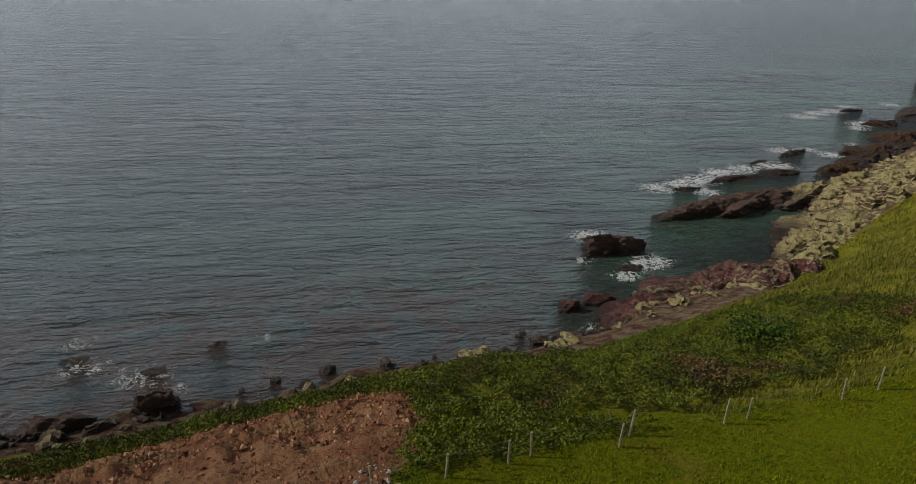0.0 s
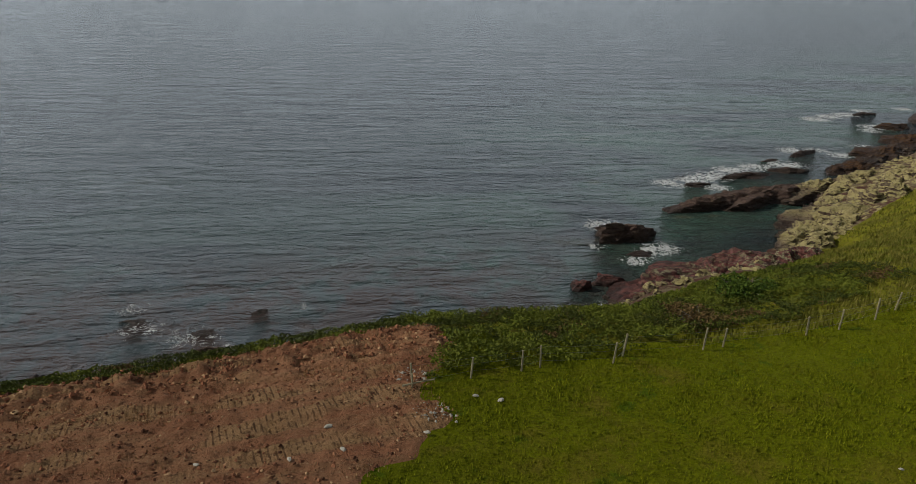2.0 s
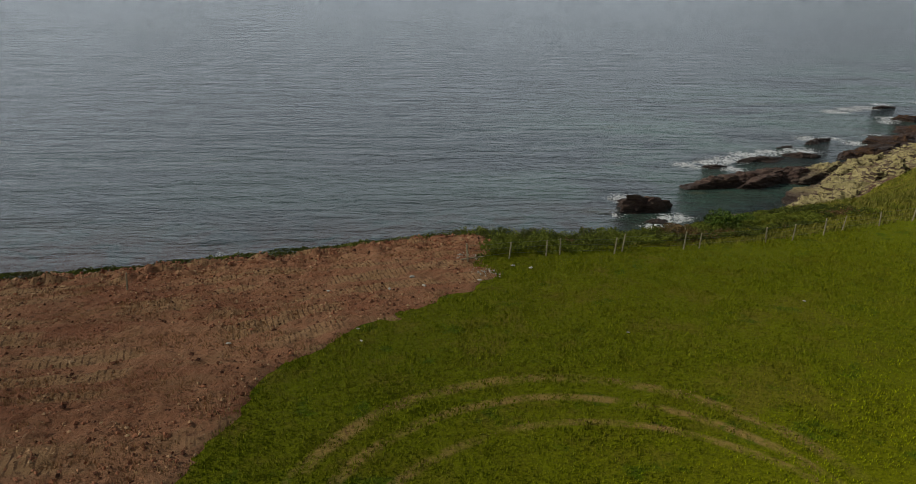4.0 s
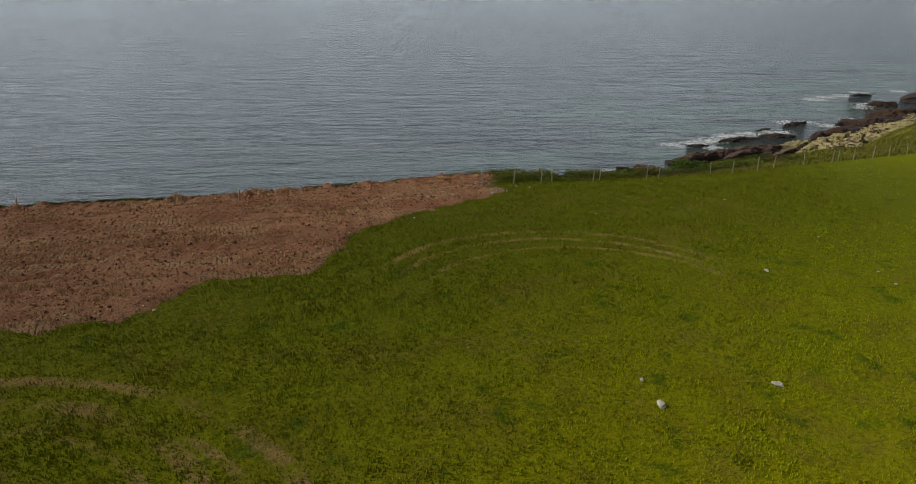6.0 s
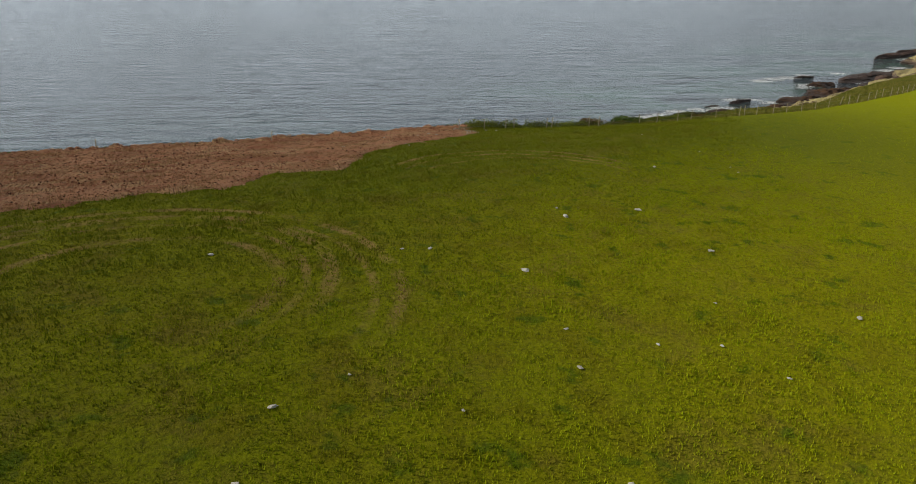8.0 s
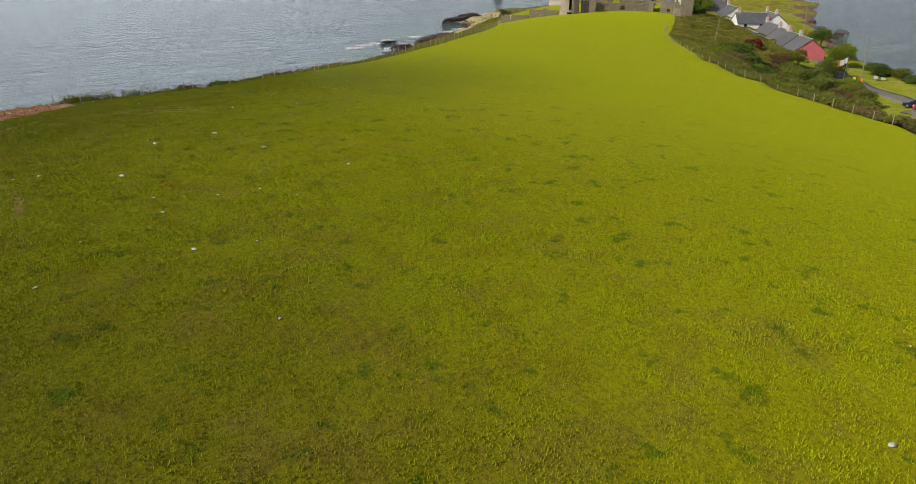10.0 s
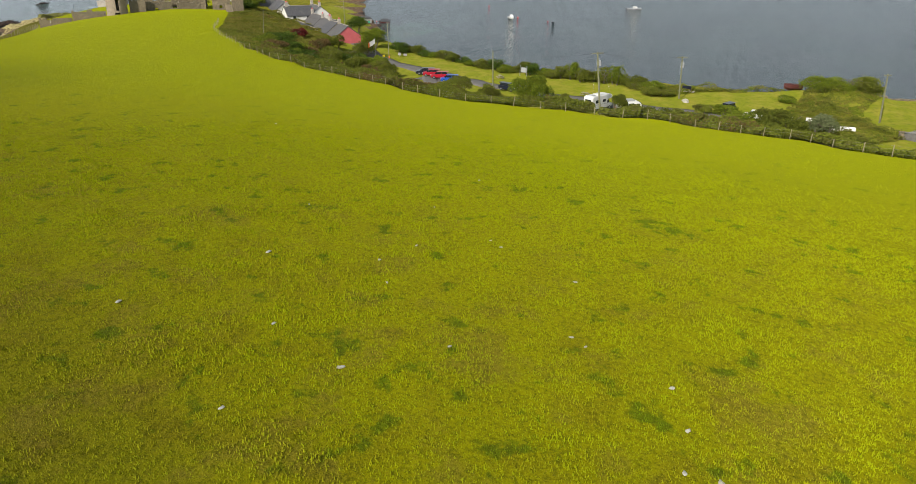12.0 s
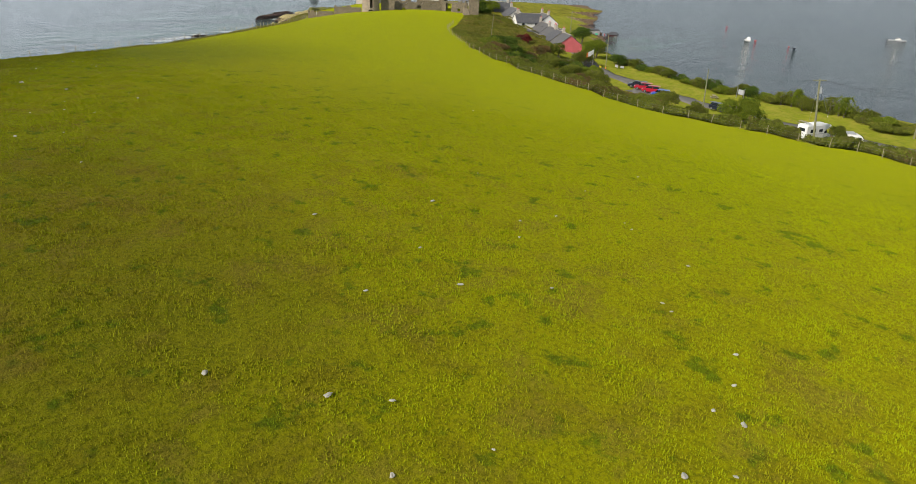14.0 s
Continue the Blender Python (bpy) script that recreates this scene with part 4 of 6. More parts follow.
# rubble of small boulders under the banks
rng = np.random.default_rng(4)
rubble_v, rubble_f = [], []
ico = bmesh.new()
bmesh.ops.create_icosphere(ico, subdivisions=2, radius=1)
ico_v = np.array([v.co[:] for v in ico.verts])
ico_f = np.array([[v.index for v in f.verts] for f in ico.faces])
ico.free()
line = [(-30, 35.5), (-14, 36.5), (5, 40), (22, 43.5), (34, 48), (50, 54), (60, 60), (68, 70), (80, 82), (95, 92), (118, 108), (150, 122)]
for k in range(420):
    i = rng.integers(0, len(line) - 1)
    a, b = np.array(line[i]), np.array(line[i + 1])
    p = a + (b - a) * rng.uniform() + rng.normal(0, 1.6, 2)
    s = rng.uniform(0.25, 0.95) ** 1.3 * np.array([1, rng.uniform(0.6, 1), rng.uniform(0.4, 0.8)])
    v = ico_v * (1 + 0.25 * rng.normal(size=(len(ico_v), 1))) * s
    c, sn = math.cos(k), math.sin(k)
    v = np.stack([v[:, 0] * c - v[:, 1] * sn, v[:, 0] * sn + v[:, 1] * c, v[:, 2]], 1)
    rubble_f.append(ico_f + len(ico_v) * k)
    rubble_v.append(v + [p[0], p[1], max(0.0, ground_at(p[0], p[1])) + s[2] * 0.3])
rubble = new("shore_rubble", mesh_from("shore_rubble", np.concatenate(rubble_v), np.concatenate(rubble_f), LICHEN_ROCK))
tagged(rubble, "loose pale and dark boulders along the shore", "boulders", kind="stuff")


# ---- growth on the sea-side bank ----
def scatter(n, x0, x1, y0, y1, keep, seed):
    rng = np.random.default_rng(seed)
    x, y = rng.uniform(x0, x1, n), rng.uniform(y0, y1, n)
    m = keep(x, y)
    return x[m], y[m]


def on_bank(x, y):
    d, _, _ = nearest(EDGE_SEA, x, y)
    return ~inside(FIELD, x, y), d


def scrub_here(x, y):
    """Dense low scrub between the fence and the cliff, thinning out towards the grass bank."""
    out, d = on_bank(x, y)
    reach = np.interp(x, [-60, -8, 0, 6, 12, 24, 30, 36, 40], [3, 3.2, 7, 18, 23, 25, 23, 14, 3])
    start = np.interp(x, [-60, 2, 12, 24, 36], [-0.5, -0.5, 0.5, 1.8, 4])
    soilward, _, _ = nearest(PATCH, x, y, True)
    near = (out | ((x < 5) & (d < 1.6)) | ((x > 3.6) & (x < 22) & (y > np.interp(x, [4, 9, 14, 20], [8.9, 9.8, 10.8, 11.6]))))
    return near & (d < reach) & (d > start + 0.8 * wavy(x, y, 3, 21)) & ~(inside(PATCH, x, y) & (soilward > 0.3)) & (y > 5)


def canopy(x, y):
    """Height of the scrub: rounded mounds, each a metre or two across."""
    _, d = on_bank(x, y)
    tall = np.interp(x, [-60, 0, 5, 10, 22, 30], [0.3, 0.35, 1.0, 1.05, 0.8, 0.5])
    mound = 1 - np.abs(wavy(x, y, 1.9, 22, 3, 0.55))
    return tall * np.clip(d / 1.0, 0.25, 1) * (0.12 + 0.95 * np.clip(mound, 0, 1) ** 2)


x, y = scatter(600000, -60, 40, 5, 39, scrub_here, 31)
rng = np.random.default_rng(32)
z = ground_z(x, y) + np.maximum(canopy(x, y), 0.12) * (1 - 0.55 * rng.uniform(0, 1, len(x)) ** 1.5)
kind_ = wavy(x, y, 2.2, 33, 3) + 0.12 * rng.normal(size=len(x))
for name, label, m, mat_, sz in (
    ("bramble_scrub", "dense bright green bramble scrub along the cliff edge", kind_ < -0.05, BRAMBLE_LEAF, 0.15),
    ("blackthorn_scrub", "dense dark green scrub along the cliff edge", (kind_ >= -0.05) & (kind_ < 0.85), THORN_LEAF, 0.14),
    ("dead_bracken", "brownish dead stems among the scrub", kind_ >= 0.85, BROWN_LEAF, 0.15)):
    tagged(leaves(name, np.stack([x, y, z], 1)[m], sz, mat_, 34), label, "scrub", kind="stuff")



def blades(name, label, n, area, keep, high, material, seed, tuft=3, wide=0.17, clump=0.06):
    """Tufts of narrow blades, three-cornered, bent outward."""
    x, y = scatter(n, *area, keep, seed)
    rng = np.random.default_rng(seed + 1)
    z = ground_z(x, y) - 0.02
    k = len(x) * tuft
    base = np.repeat(np.stack([x, y, z], 1), tuft, 0) + np.concatenate([rng.normal(0, clump, (k, 2)), np.zeros((k, 1))], 1)
    a = rng.uniform(0, 2 * math.pi, k)
    h = high * rng.uniform(0.55, 1.25, k) * np.repeat(1.0 + 0.18 * np.clip(wavy(x, y, 3.5, seed + 2, 4, 0.7), -1, 1), tuft)
    wd = h * wide
    side = np.stack([np.cos(a), np.sin(a), 0 * a], 1) * wd[:, None]
    lean = np.stack([-np.sin(a), np.cos(a), 0 * a], 1) * (h * rng.uniform(0.0, 0.4, k))[:, None]
    tip = base + lean + np.array([0, 0, 1]) * h[:, None]
    verts = np.stack([base - side, base + side, tip], 1).reshape(-1, 3)
    return tagged(new(name, mesh_from(name, verts, np.arange(3 * k).reshape(k, 3), material)), label, "grass", kind="stuff")


# rough grass on the bank
blades("bank_grass", "rough yellowish grass on the sea bank", 300000, (18, 160, 10, 118), lambda x, y: (lambda o, d: o & (d < np.interp(x, [20, 40, 70, 100, 150], [17, 30, 34, 32, 18])) & ~scrub_here(x, y) & (past_turf(x, y) < 0.6 * wavy(x, y, 3, 44)) & (land(x, y) > 1.8))(*on_bank(x, y)), 0.3, DRY_BLADES, 41, 2, 0.14, 0.1)


def crown_points(blobs, n, seed, fill=0.35):
    """Places for leaves on and in a crown made of several lumps."""
    rng = np.random.default_rng(seed)
    share = np.array([b[3] * b[4] for b in blobs])
    out = []
    for b, k in zip(blobs, (n * share / share.sum()).astype(int)):
        d = rng.normal(size=(k, 3))
        d /= np.linalg.norm(d, axis=1, keepdims=True)
        d[:, 2] = np.where(d[:, 2] < -0.35, -d[:, 2], d[:, 2])
        r = (1 - fill * rng.uniform(0, 1, k) ** 2)[:, None] * (1 + 0.22 * np.sin(d[:, :1] * 7 + b[0]) * np.cos(d[:, 1:2] * 6 + b[1]))
        out.append(np.array(b[:3]) + d * r * np.array([b[3], b[3], b[4]]))
    return np.concatenate(out)


def tree(name, label, x, y, high, wide, material, seed, bare=0.25, leaf=0.34, count=1500, stems=1, category="tree", lean=0.0):
    """A trunk (or several stems) with limbs, and a lumpy crown of many small leaves."""
    rnd = random.Random(seed)
    t = thing(name, label, category, pose(x, y, ground_at(x, y) - 0.1, 0, 0, rnd.uniform(0, 360)))
    blobs = []
    for k in range(stems):
        a = 2 * math.pi * k / stems + rnd.uniform(0, 1)
        o = 0.12 * wide * (stems > 1)
        foot = Vector((o * math.cos(a), o * math.sin(a), 0))
        head = Vector((0.22 * wide * math.cos(a) * (stems > 1) + lean, 0.22 * wide * math.sin(a) * (stems > 1), high * 0.62))
        mid = foot.lerp(head, 0.5) + Vector((rnd.uniform(-0.2, 0.2), rnd.uniform(-0.2, 0.2), 0))
        r = 0.035 * high / math.sqrt(stems) + 0.03
        part("trunk" if stems == 1 else "stem", tube((foot, mid, head), (r * 1.3, r, r * 0.5), 7, 0.1, seed), BARK, t)
        for j in range(3):
            b = a + 2.1 * j + rnd.uniform(-0.5, 0.5)
            tip = Vector((math.cos(b) * wide * 0.32, math.sin(b) * wide * 0.32, high * rnd.uniform(0.55, 0.8))) + foot * 0.5
            part("limb", tube((mid.lerp(head, rnd.uniform(0.0, 0.5)), mid.lerp(tip, 0.6) + Vector((0, 0, 0.1)), tip), (r * 0.6, r * 0.4, r * 0.2), 6, 0.1, seed), BARK, t)
    full = bare < 0.15
    for k in range(15 if full else 9):
        a, q = rnd.uniform(0, 6.28), math.sqrt(rnd.uniform(0, 1)) * (0.36 if full else 0.34)
        s = rnd.uniform(0.2, 0.3)
        low = high * bare
        zc = low + (high - low) * (rnd.uniform(0.2, 0.74) if full else rnd.uniform(0.35, 0.78)) * (1 - 0.7 * q)
        blobs.append((math.cos(a) * q * wide + lean, math.sin(a) * q * wide, zc, wide * s * 0.8, (high - low) * s * 1.05))
    leaves("crown", crown_points(blobs, count, seed), leaf, material, seed + 1, t)
    return t


tree("round_bush", "round dark green bush at the end of the scrub", 27.0, 20.5, 1.9, 4.6, DARK_LEAF, 71, 0.0, 0.22, 2600, 3, "bush")
tree("low_bush", "small brownish bush by the fence", 20.5, 15.0, 1.3, 3.6, BROWN_LEAF, 72, 0.0, 0.2, 1200, 3, "bush")

# ---- hedge and scrub above the harbour ----
def along(pts, lo, hi, width, n, seed):
    """Places beside a line, between two stretches of it, outward by up to the width."""
    rng = np.random.default_rng(seed)
    p = np.array(pts, float)[lo:hi + 1]
    d = np.diff(p, axis=0)
    ln = np.hypot(d[:, 0], d[:, 1])
    i = rng.choice(len(ln), n, p=ln / ln.sum())
    k, w = rng.uniform(0, 1, n), rng.uniform(width[0], width[1], n)
    side = np.stack([-d[:, 1], d[:, 0]], 1) / ln[:, None]
    q = p[i] + d[i] * k[:, None] + side[i] * w[:, None]
    return q[:, 0], q[:, 1], w


x, y, w = along(EDGE_HARBOUR, 5, 18, (0.9, 8.5), 125000, 51)
rng = np.random.default_rng(52)
tall = (1.6 + 0.75 * wavy(x, y, 4.5, 53, 3)) * np.clip(1 - ((w - 5.2) / 5.0) ** 2, 0.3, 1)
z = ground_z(x, y) + tall * (1 - 0.7 * rng.uniform(0, 1, len(x)) ** 1.6)
pick = wavy(x, y, 6, 54, 3) + 0.3 * rng.normal(size=len(x))
for name, label, m, mat_ in (("field_hedge", "rough green hedge beside the field fence", pick < 0.55, HEDGE_LEAF),
                             ("bramble_hedge", "brownish bramble in the field hedge", pick >= 0.55, BROWN_LEAF)):
    tagged(leaves(name, np.stack([x, y, z], 1)[m], 0.28, mat_, 55), label, "hedge", kind="stuff")

x, y, w = along(EDGE_HARBOUR, 1, 7, (1.2, 30.0), 90000, 56)
m = (y > 0.62 * (x - 128) - 16) & inside(SHORE, x, y)
x, y, w = x[m], y[m], w[m]
pick = wavy(x, y, 9, 57, 3) + 0.25 * np.random.default_rng(58).normal(size=len(x))
z = ground_z(x, y) + np.maximum(0.1, 0.5 + 0.7 * wavy(x, y, 4, 59, 3)) * np.clip(w / 5, 0.3, 1)
for name, label, m, mat_ in (("hill_scrub", "mixed green scrub on the slope below the castle", (pick < -0.35), HEDGE_LEAF),
                             ("hill_grass", "long dry grass on the slope below the castle", (pick >= -0.35) & (pick < 0.95), DRY_BLADES),
                             ("hill_bracken", "brownish bracken on the slope below the castle", pick >= 0.95, BROWN_LEAF)):
    tagged(leaves(name, np.stack([x, y, z], 1)[m], 0.36, mat_, 60), label, "scrub", kind="stuff")

for spec in (
    ("tree", "dark green bushy tree on the slope", 133, 3, 4.6, 8.0, DARK_LEAF, 101, 0.05),
    ("tree", "dark green bushy tree by the field fence", 126, -4, 3.6, 6.5, DARK_LEAF, 102, 0.05),
    ("tree", "olive green bushy tree below the fence", 140, -6, 4.2, 7.0, HEDGE_LEAF, 103, 0.08),
    ("tree", "brownish bushy tree among garden shrubs", 150, 2, 3.6, 6.0, BROWN_LEAF, 104, 0.05),
    ("tree", "dark red-leaved garden shrub", 157, 13, 3.0, 4.5, RED_LEAF, 105, 0.05),
    ("tree", "olive green garden tree before a pink house", 157, 2, 4.6, 7.5, HEDGE_LEAF, 106, 0.1),
    ("tree", "green bushy tree before a pink house", 158, -6, 4.8, 7.5, SCRUB_LEAF, 107, 0.08),
    ("tree", "bright green tree beside a pink house", 172, -2, 5.2, 7.5, BRIGHT_LEAF, 108, 0.1),
    ("tree", "tall dark green tree behind a pink house", 192, 14, 6.0, 8.5, DARK_LEAF, 109, 0.1),
    ("tree", "yellow-flowering shrub behind a pink house", 184, 16, 3.4, 4.0, GORSE_LEAF, 110, 0.05),
    ("tree", "bright green shrub by the lane", 150, -14, 2.6, 4.0, BRIGHT_LEAF, 111, 0.02),
    ("tree", "dark green shrub by the harbour wall", 168, -12, 3.6, 6.0, DARK_LEAF, 112, 0.05),
    ("tree", "bright green garden tree by the harbour", 182, 2, 4.6, 7.0, BRIGHT_LEAF, 113, 0.08),
    ("tree", "olive green bush beside the lane", 133, -25, 3.8, 6.0, HEDGE_LEAF, 114, 0.08),
    ("tree", "grey-green bush above the lane", 124, -22, 3.6, 6.5, HEDGE_LEAF, 115, 0.05),
    ("tree", "brownish bush above the lane", 127, -14, 3.0, 6.0, BROWN_LEAF, 116, 0.05),
    ("tree", "open wind-bent tree with several bare stems", 115, -48.5, 5.0, 7.0, HEDGE_LEAF, 117, 0.45),
    ("tree", "olive bush beside a wind-bent tree", 121, -53, 3.6, 5.0, HEDGE_LEAF, 118, 0.1),
    ("tree", "large dark green round tree by the lane", 122, -61.5, 5.6, 9.0, BRIGHT_LEAF, 119, 0.05),
    ("tree", "small round green bush by the lane", 120.5, -68, 3.0, 3.8, HEDGE_LEAF, 120, 0.05),
    ("tree", "small green tree beside a parked camper van", 117.5, -79.5, 4.0, 4.0, SCRUB_LEAF, 121, 0.2),
    ("tree", "spreading green bush in the hedge", 113, -86.5, 3.4, 6.5, SCRUB_LEAF, 122, 0.05),
    ("tree", "yellow-green bush in the hedge", 111, -94.5, 3.6, 6.5, BRIGHT_LEAF, 123, 0.05),
    ("tree", "green bush in the hedge", 115, -90.5, 2.8, 5.0, HEDGE_LEAF, 124, 0.05),
    ("tree", "dark olive bush above the shore meadow", 113, -107.5, 4.6, 8.0, SCRUB_LEAF, 125, 0.1),
    ("tree", "pale grey-green flowering bush", 113.5, -113.5, 4.6, 6.0, PALE_LEAF, 126, 0.2),
    ("tree", "dark bush by the sea wall", 158, -150, 3.6, 6.0, DARK_LEAF, 127, 0.05),
    ("tree", "yellowish bush on a shore mound", 151, -120, 3.4, 8.5, BRIGHT_LEAF, 128, 0.0),
    ("tree", "green bush on a shore mound", 152, -126, 2.8, 7.0, HEDGE_LEAF, 129, 0.0),
    ("tree", "low green bush on the shore meadow", 142, -110, 1.6, 4.5, BRIGHT_LEAF, 130, 0.0),
    ("tree", "low olive bush at the top of the beach", 139, -84, 1.8, 5.0, HEDGE_LEAF, 131, 0.0),
    ("tree", "dark green garden tree above the village", 205, 62, 4.5, 9.0, BRIGHT_LEAF, 132, 0.05),
    ("tree", "dark green tree by the castle ruin", 186, 50, 3.6, 7.0, DARK_LEAF, 133, 0.05),
    ("tree", "green bush by the castle ruin", 194, 56, 3.4, 8.0, BRIGHT_LEAF, 134, 0.05),
):
    name, label, x, y, high, wide, material, seed, bare = spec
    tree("bushy_tree" if bare < 0.15 else "tree", label, x, y, high, wide, material, seed, bare, 0.29, 3000 if wide < 6 else 4400 if wide < 8.8 else 9000, 5 if bare > 0.4 else 2, "bush" if high < 3.2 else "tree")

# thicket filling the slope between the field and the lane
rnd = random.Random(77)
for k in range(30):
    i = k % 15
    u = i / 14
    px, py = 117 - 26 * u + (7.5 if k < 15 else 15) + rnd.uniform(-2, 2), 2 - 46 * u + rnd.uniform(-2, 2) - (4 if k >= 15 else 0)
    tree("thicket_bush", "rounded bush in a thicket beside the field", px, py, rnd.uniform(2.4, 3.8), rnd.uniform(5, 7), (HEDGE_LEAF, BRIGHT_LEAF, HEDGE_LEAF, BROWN_LEAF, BRIGHT_LEAF, DARK_LEAF)[k % 6], 400 + k, 0.0, 0.29, 3000, 2, "bush")["group"] = "bushes of the thicket"
for px, py, hh, ww, mm in ((111, -83, 3.6, 6.5, SCRUB_LEAF), (108.5, -99, 3.8, 7, HEDGE_LEAF), (106, -104, 4.0, 7, SCRUB_LEAF), (117.5, -100.5, 3.2, 6, BRIGHT_LEAF), (119, -106, 3.6, 6, SCRUB_LEAF), (103, -69, 2.6, 6, HEDGE_LEAF), (104, -61, 3.0, 6, HEDGE_LEAF), (108, -54, 3.2, 6, HEDGE_LEAF), (112, -72, 2.4, 5, HEDGE_LEAF), (147, -3, 3.4, 7, HEDGE_LEAF), (153, -5, 3.6, 7, SCRUB_LEAF), (148, -9, 3.2, 7, DARK_LEAF), (143, -12, 3.2, 7, HEDGE_LEAF), (138, -13, 3.2, 7, SCRUB_LEAF), (146, -16, 2.6, 6, BRIGHT_LEAF), (141, -19, 2.8, 6, HEDGE_LEAF), (136, -19, 3.0, 6, BROWN_LEAF), (131, -20, 3.0, 6, HEDGE_LEAF), (128, -28, 2.8, 6, HEDGE_LEAF), (134, -8, 3.2, 7, HEDGE_LEAF), (149, -116, 3.2, 8, BRIGHT_LEAF), (150, -124, 3.4, 8, HEDGE_LEAF), (154, -119, 3.2, 8, BRIGHT_LEAF), (100, -112, 3.4, 7, HEDGE_LEAF), (108, -118, 2.6, 6, HEDGE_LEAF), (125.2, -98.2, 2.2, 4.6, BRIGHT_LEAF), (125.6, -94.6, 1.8, 4.0, HEDGE_LEAF)):
    tree("thicket_bush", "rounded bush in the hedge above the lane", px, py, hh, ww, mm, int(px * 7 - py), 0.0, 0.29, 3000, 2, "bush")["group"] = "bushes of the hedge"

# rough growth over the mound and the bank of the shore meadow
def rough_here(x, y):
    west = inside([(116, -108), (122, -112), (130, -108), (141, -112), (149, -114), (157, -117), (158, -125), (148, -128), (136, -123), (126, -123), (119, -128), (113, -122)], x, y)
    beach = inside([(138, -82), (146, -79), (150, -60), (154, -60), (150, -84), (153, -94), (157, -108), (155, -114), (151, -108), (148, -96), (142, -89)], x, y)
    return west | beach


x, y = scatter(150000, 110, 160, -130, -58, rough_here, 141)
rng = np.random.default_rng(142)
z = ground_z(x, y) + np.clip(0.55 + 0.8 * wavy(x, y, 3.2, 143, 4, 0.6), 0.08, 1.6) * (1 - 0.6 * rng.uniform(0, 1, len(x)) ** 1.5)
pick = wavy(x, y, 4, 144, 3) + 0.2 * rng.normal(size=len(x))
for name, label, m, mat_ in (("shore_scrub", "rough green scrub and bramble on the shore mound", pick < 0.1, HEDGE_LEAF),
                             ("shore_long_grass", "long dry grass on the shore bank", (pick >= 0.1) & (pick < 0.7), DRY_BLADES),
                             ("shore_bramble", "bright green bramble on the shore bank", pick >= 0.7, BRIGHT_LEAF)):
    tagged(leaves(name, np.stack([x, y, z], 1)[m], 0.27, mat_, 145), label, "scrub", kind="stuff")

# hedges of shrubs along the harbour edge
for i, (a, b, n, h) in enumerate((((170, -14), (158, -40), 9, 2.6), ((156, -42), (149, -60), 8, 3.2), ((150, -62), (146, -80), 8, 4.4), ((144, -80), (141, -86), 3, 2.2))):
    for k in range(n):
        u = k / max(1, n - 1)
        tree("shore_shrub", "green shrub in a row along the harbour edge", a[0] + (b[0] - a[0]) * u + 0.8 * math.sin(k * 2.3), a[1] + (b[1] - a[1]) * u, h * (0.85 + 0.25 * math.sin(k * 1.7)), 4.6,
             (HEDGE_LEAF, SCRUB_LEAF, DARK_LEAF, BRIGHT_LEAF)[(i + k) % 4 if i < 2 else (0, 3, 0, 1)[k % 4]], 200 + 20 * i + k, 0.0, 0.28, 2200, 2, "shrub")["group"] = "shrubs along the harbour edge"


# ---- fences ----
def post_mesh(seed, high, r):
    bm = tube(((0, 0, -0.3), (0.01, 0, high * 0.6), (0.02, 0.01, high)), (r * 1.05, r, r * 0.95), 7, 0.12, seed)
    me = bpy.data.meshes.new("post")
    bm.to_mesh(me)
    bm.free()
    me.materials.append(POST_WOOD)
    return me


POSTS = [post_mesh(k, 1.12 + 0.06 * k, 0.05) for k in range(4)]


def fence(name, label, spots, seed, wires=(0.35, 0.75, 1.1)):
    """Round wooden posts, each leaning its own way, with strands of wire between them."""
    rnd = random.Random(seed)
    f = thing(name, label, "fence")
    heads = []
    for i, (px, py) in enumerate(spots):
        ob = new("post", rnd.choice(POSTS))
        z = ground_at(px, py)
        ob.matrix_basis = pose(px, py, z, rnd.gauss(0, 3), rnd.gauss(0, 3), rnd.uniform(0, 360))
        ob.parent = f
        heads.append(ob.matrix_basis.copy())
    for h in wires:
        bm = bmesh.new()
        for a, b in zip(heads, heads[1:]):
            p, q = a @ Vector((0.06, 0, h)), b @ Vector((0.06, 0, h))
            if (q - p).length < 9:
                piece = tube((p, p.lerp(q, 0.5) - Vector((0, 0, 0.04)), q), (0.006, 0.006, 0.006), 3)
                me = bpy.data.meshes.new("strand")
                piece.to_mesh(me)
                piece.free()
                bm.from_mesh(me)
        part("wire", bm, WIRE, f)
    return f


def spaced(line, gap, start=0.0, seed=0):
    rnd, out, left = random.Random(seed), [], start
    for (ax, ay), (bx, by) in zip(line, line[1:]):
        ln = math.hypot(bx - ax, by - ay)
        while left < ln:
            k = left / ln
            out.append((ax + (bx - ax) * k, ay + (by - ay) * k))
            left += gap * rnd.uniform(0.8, 1.2)
        left -= ln
    return out


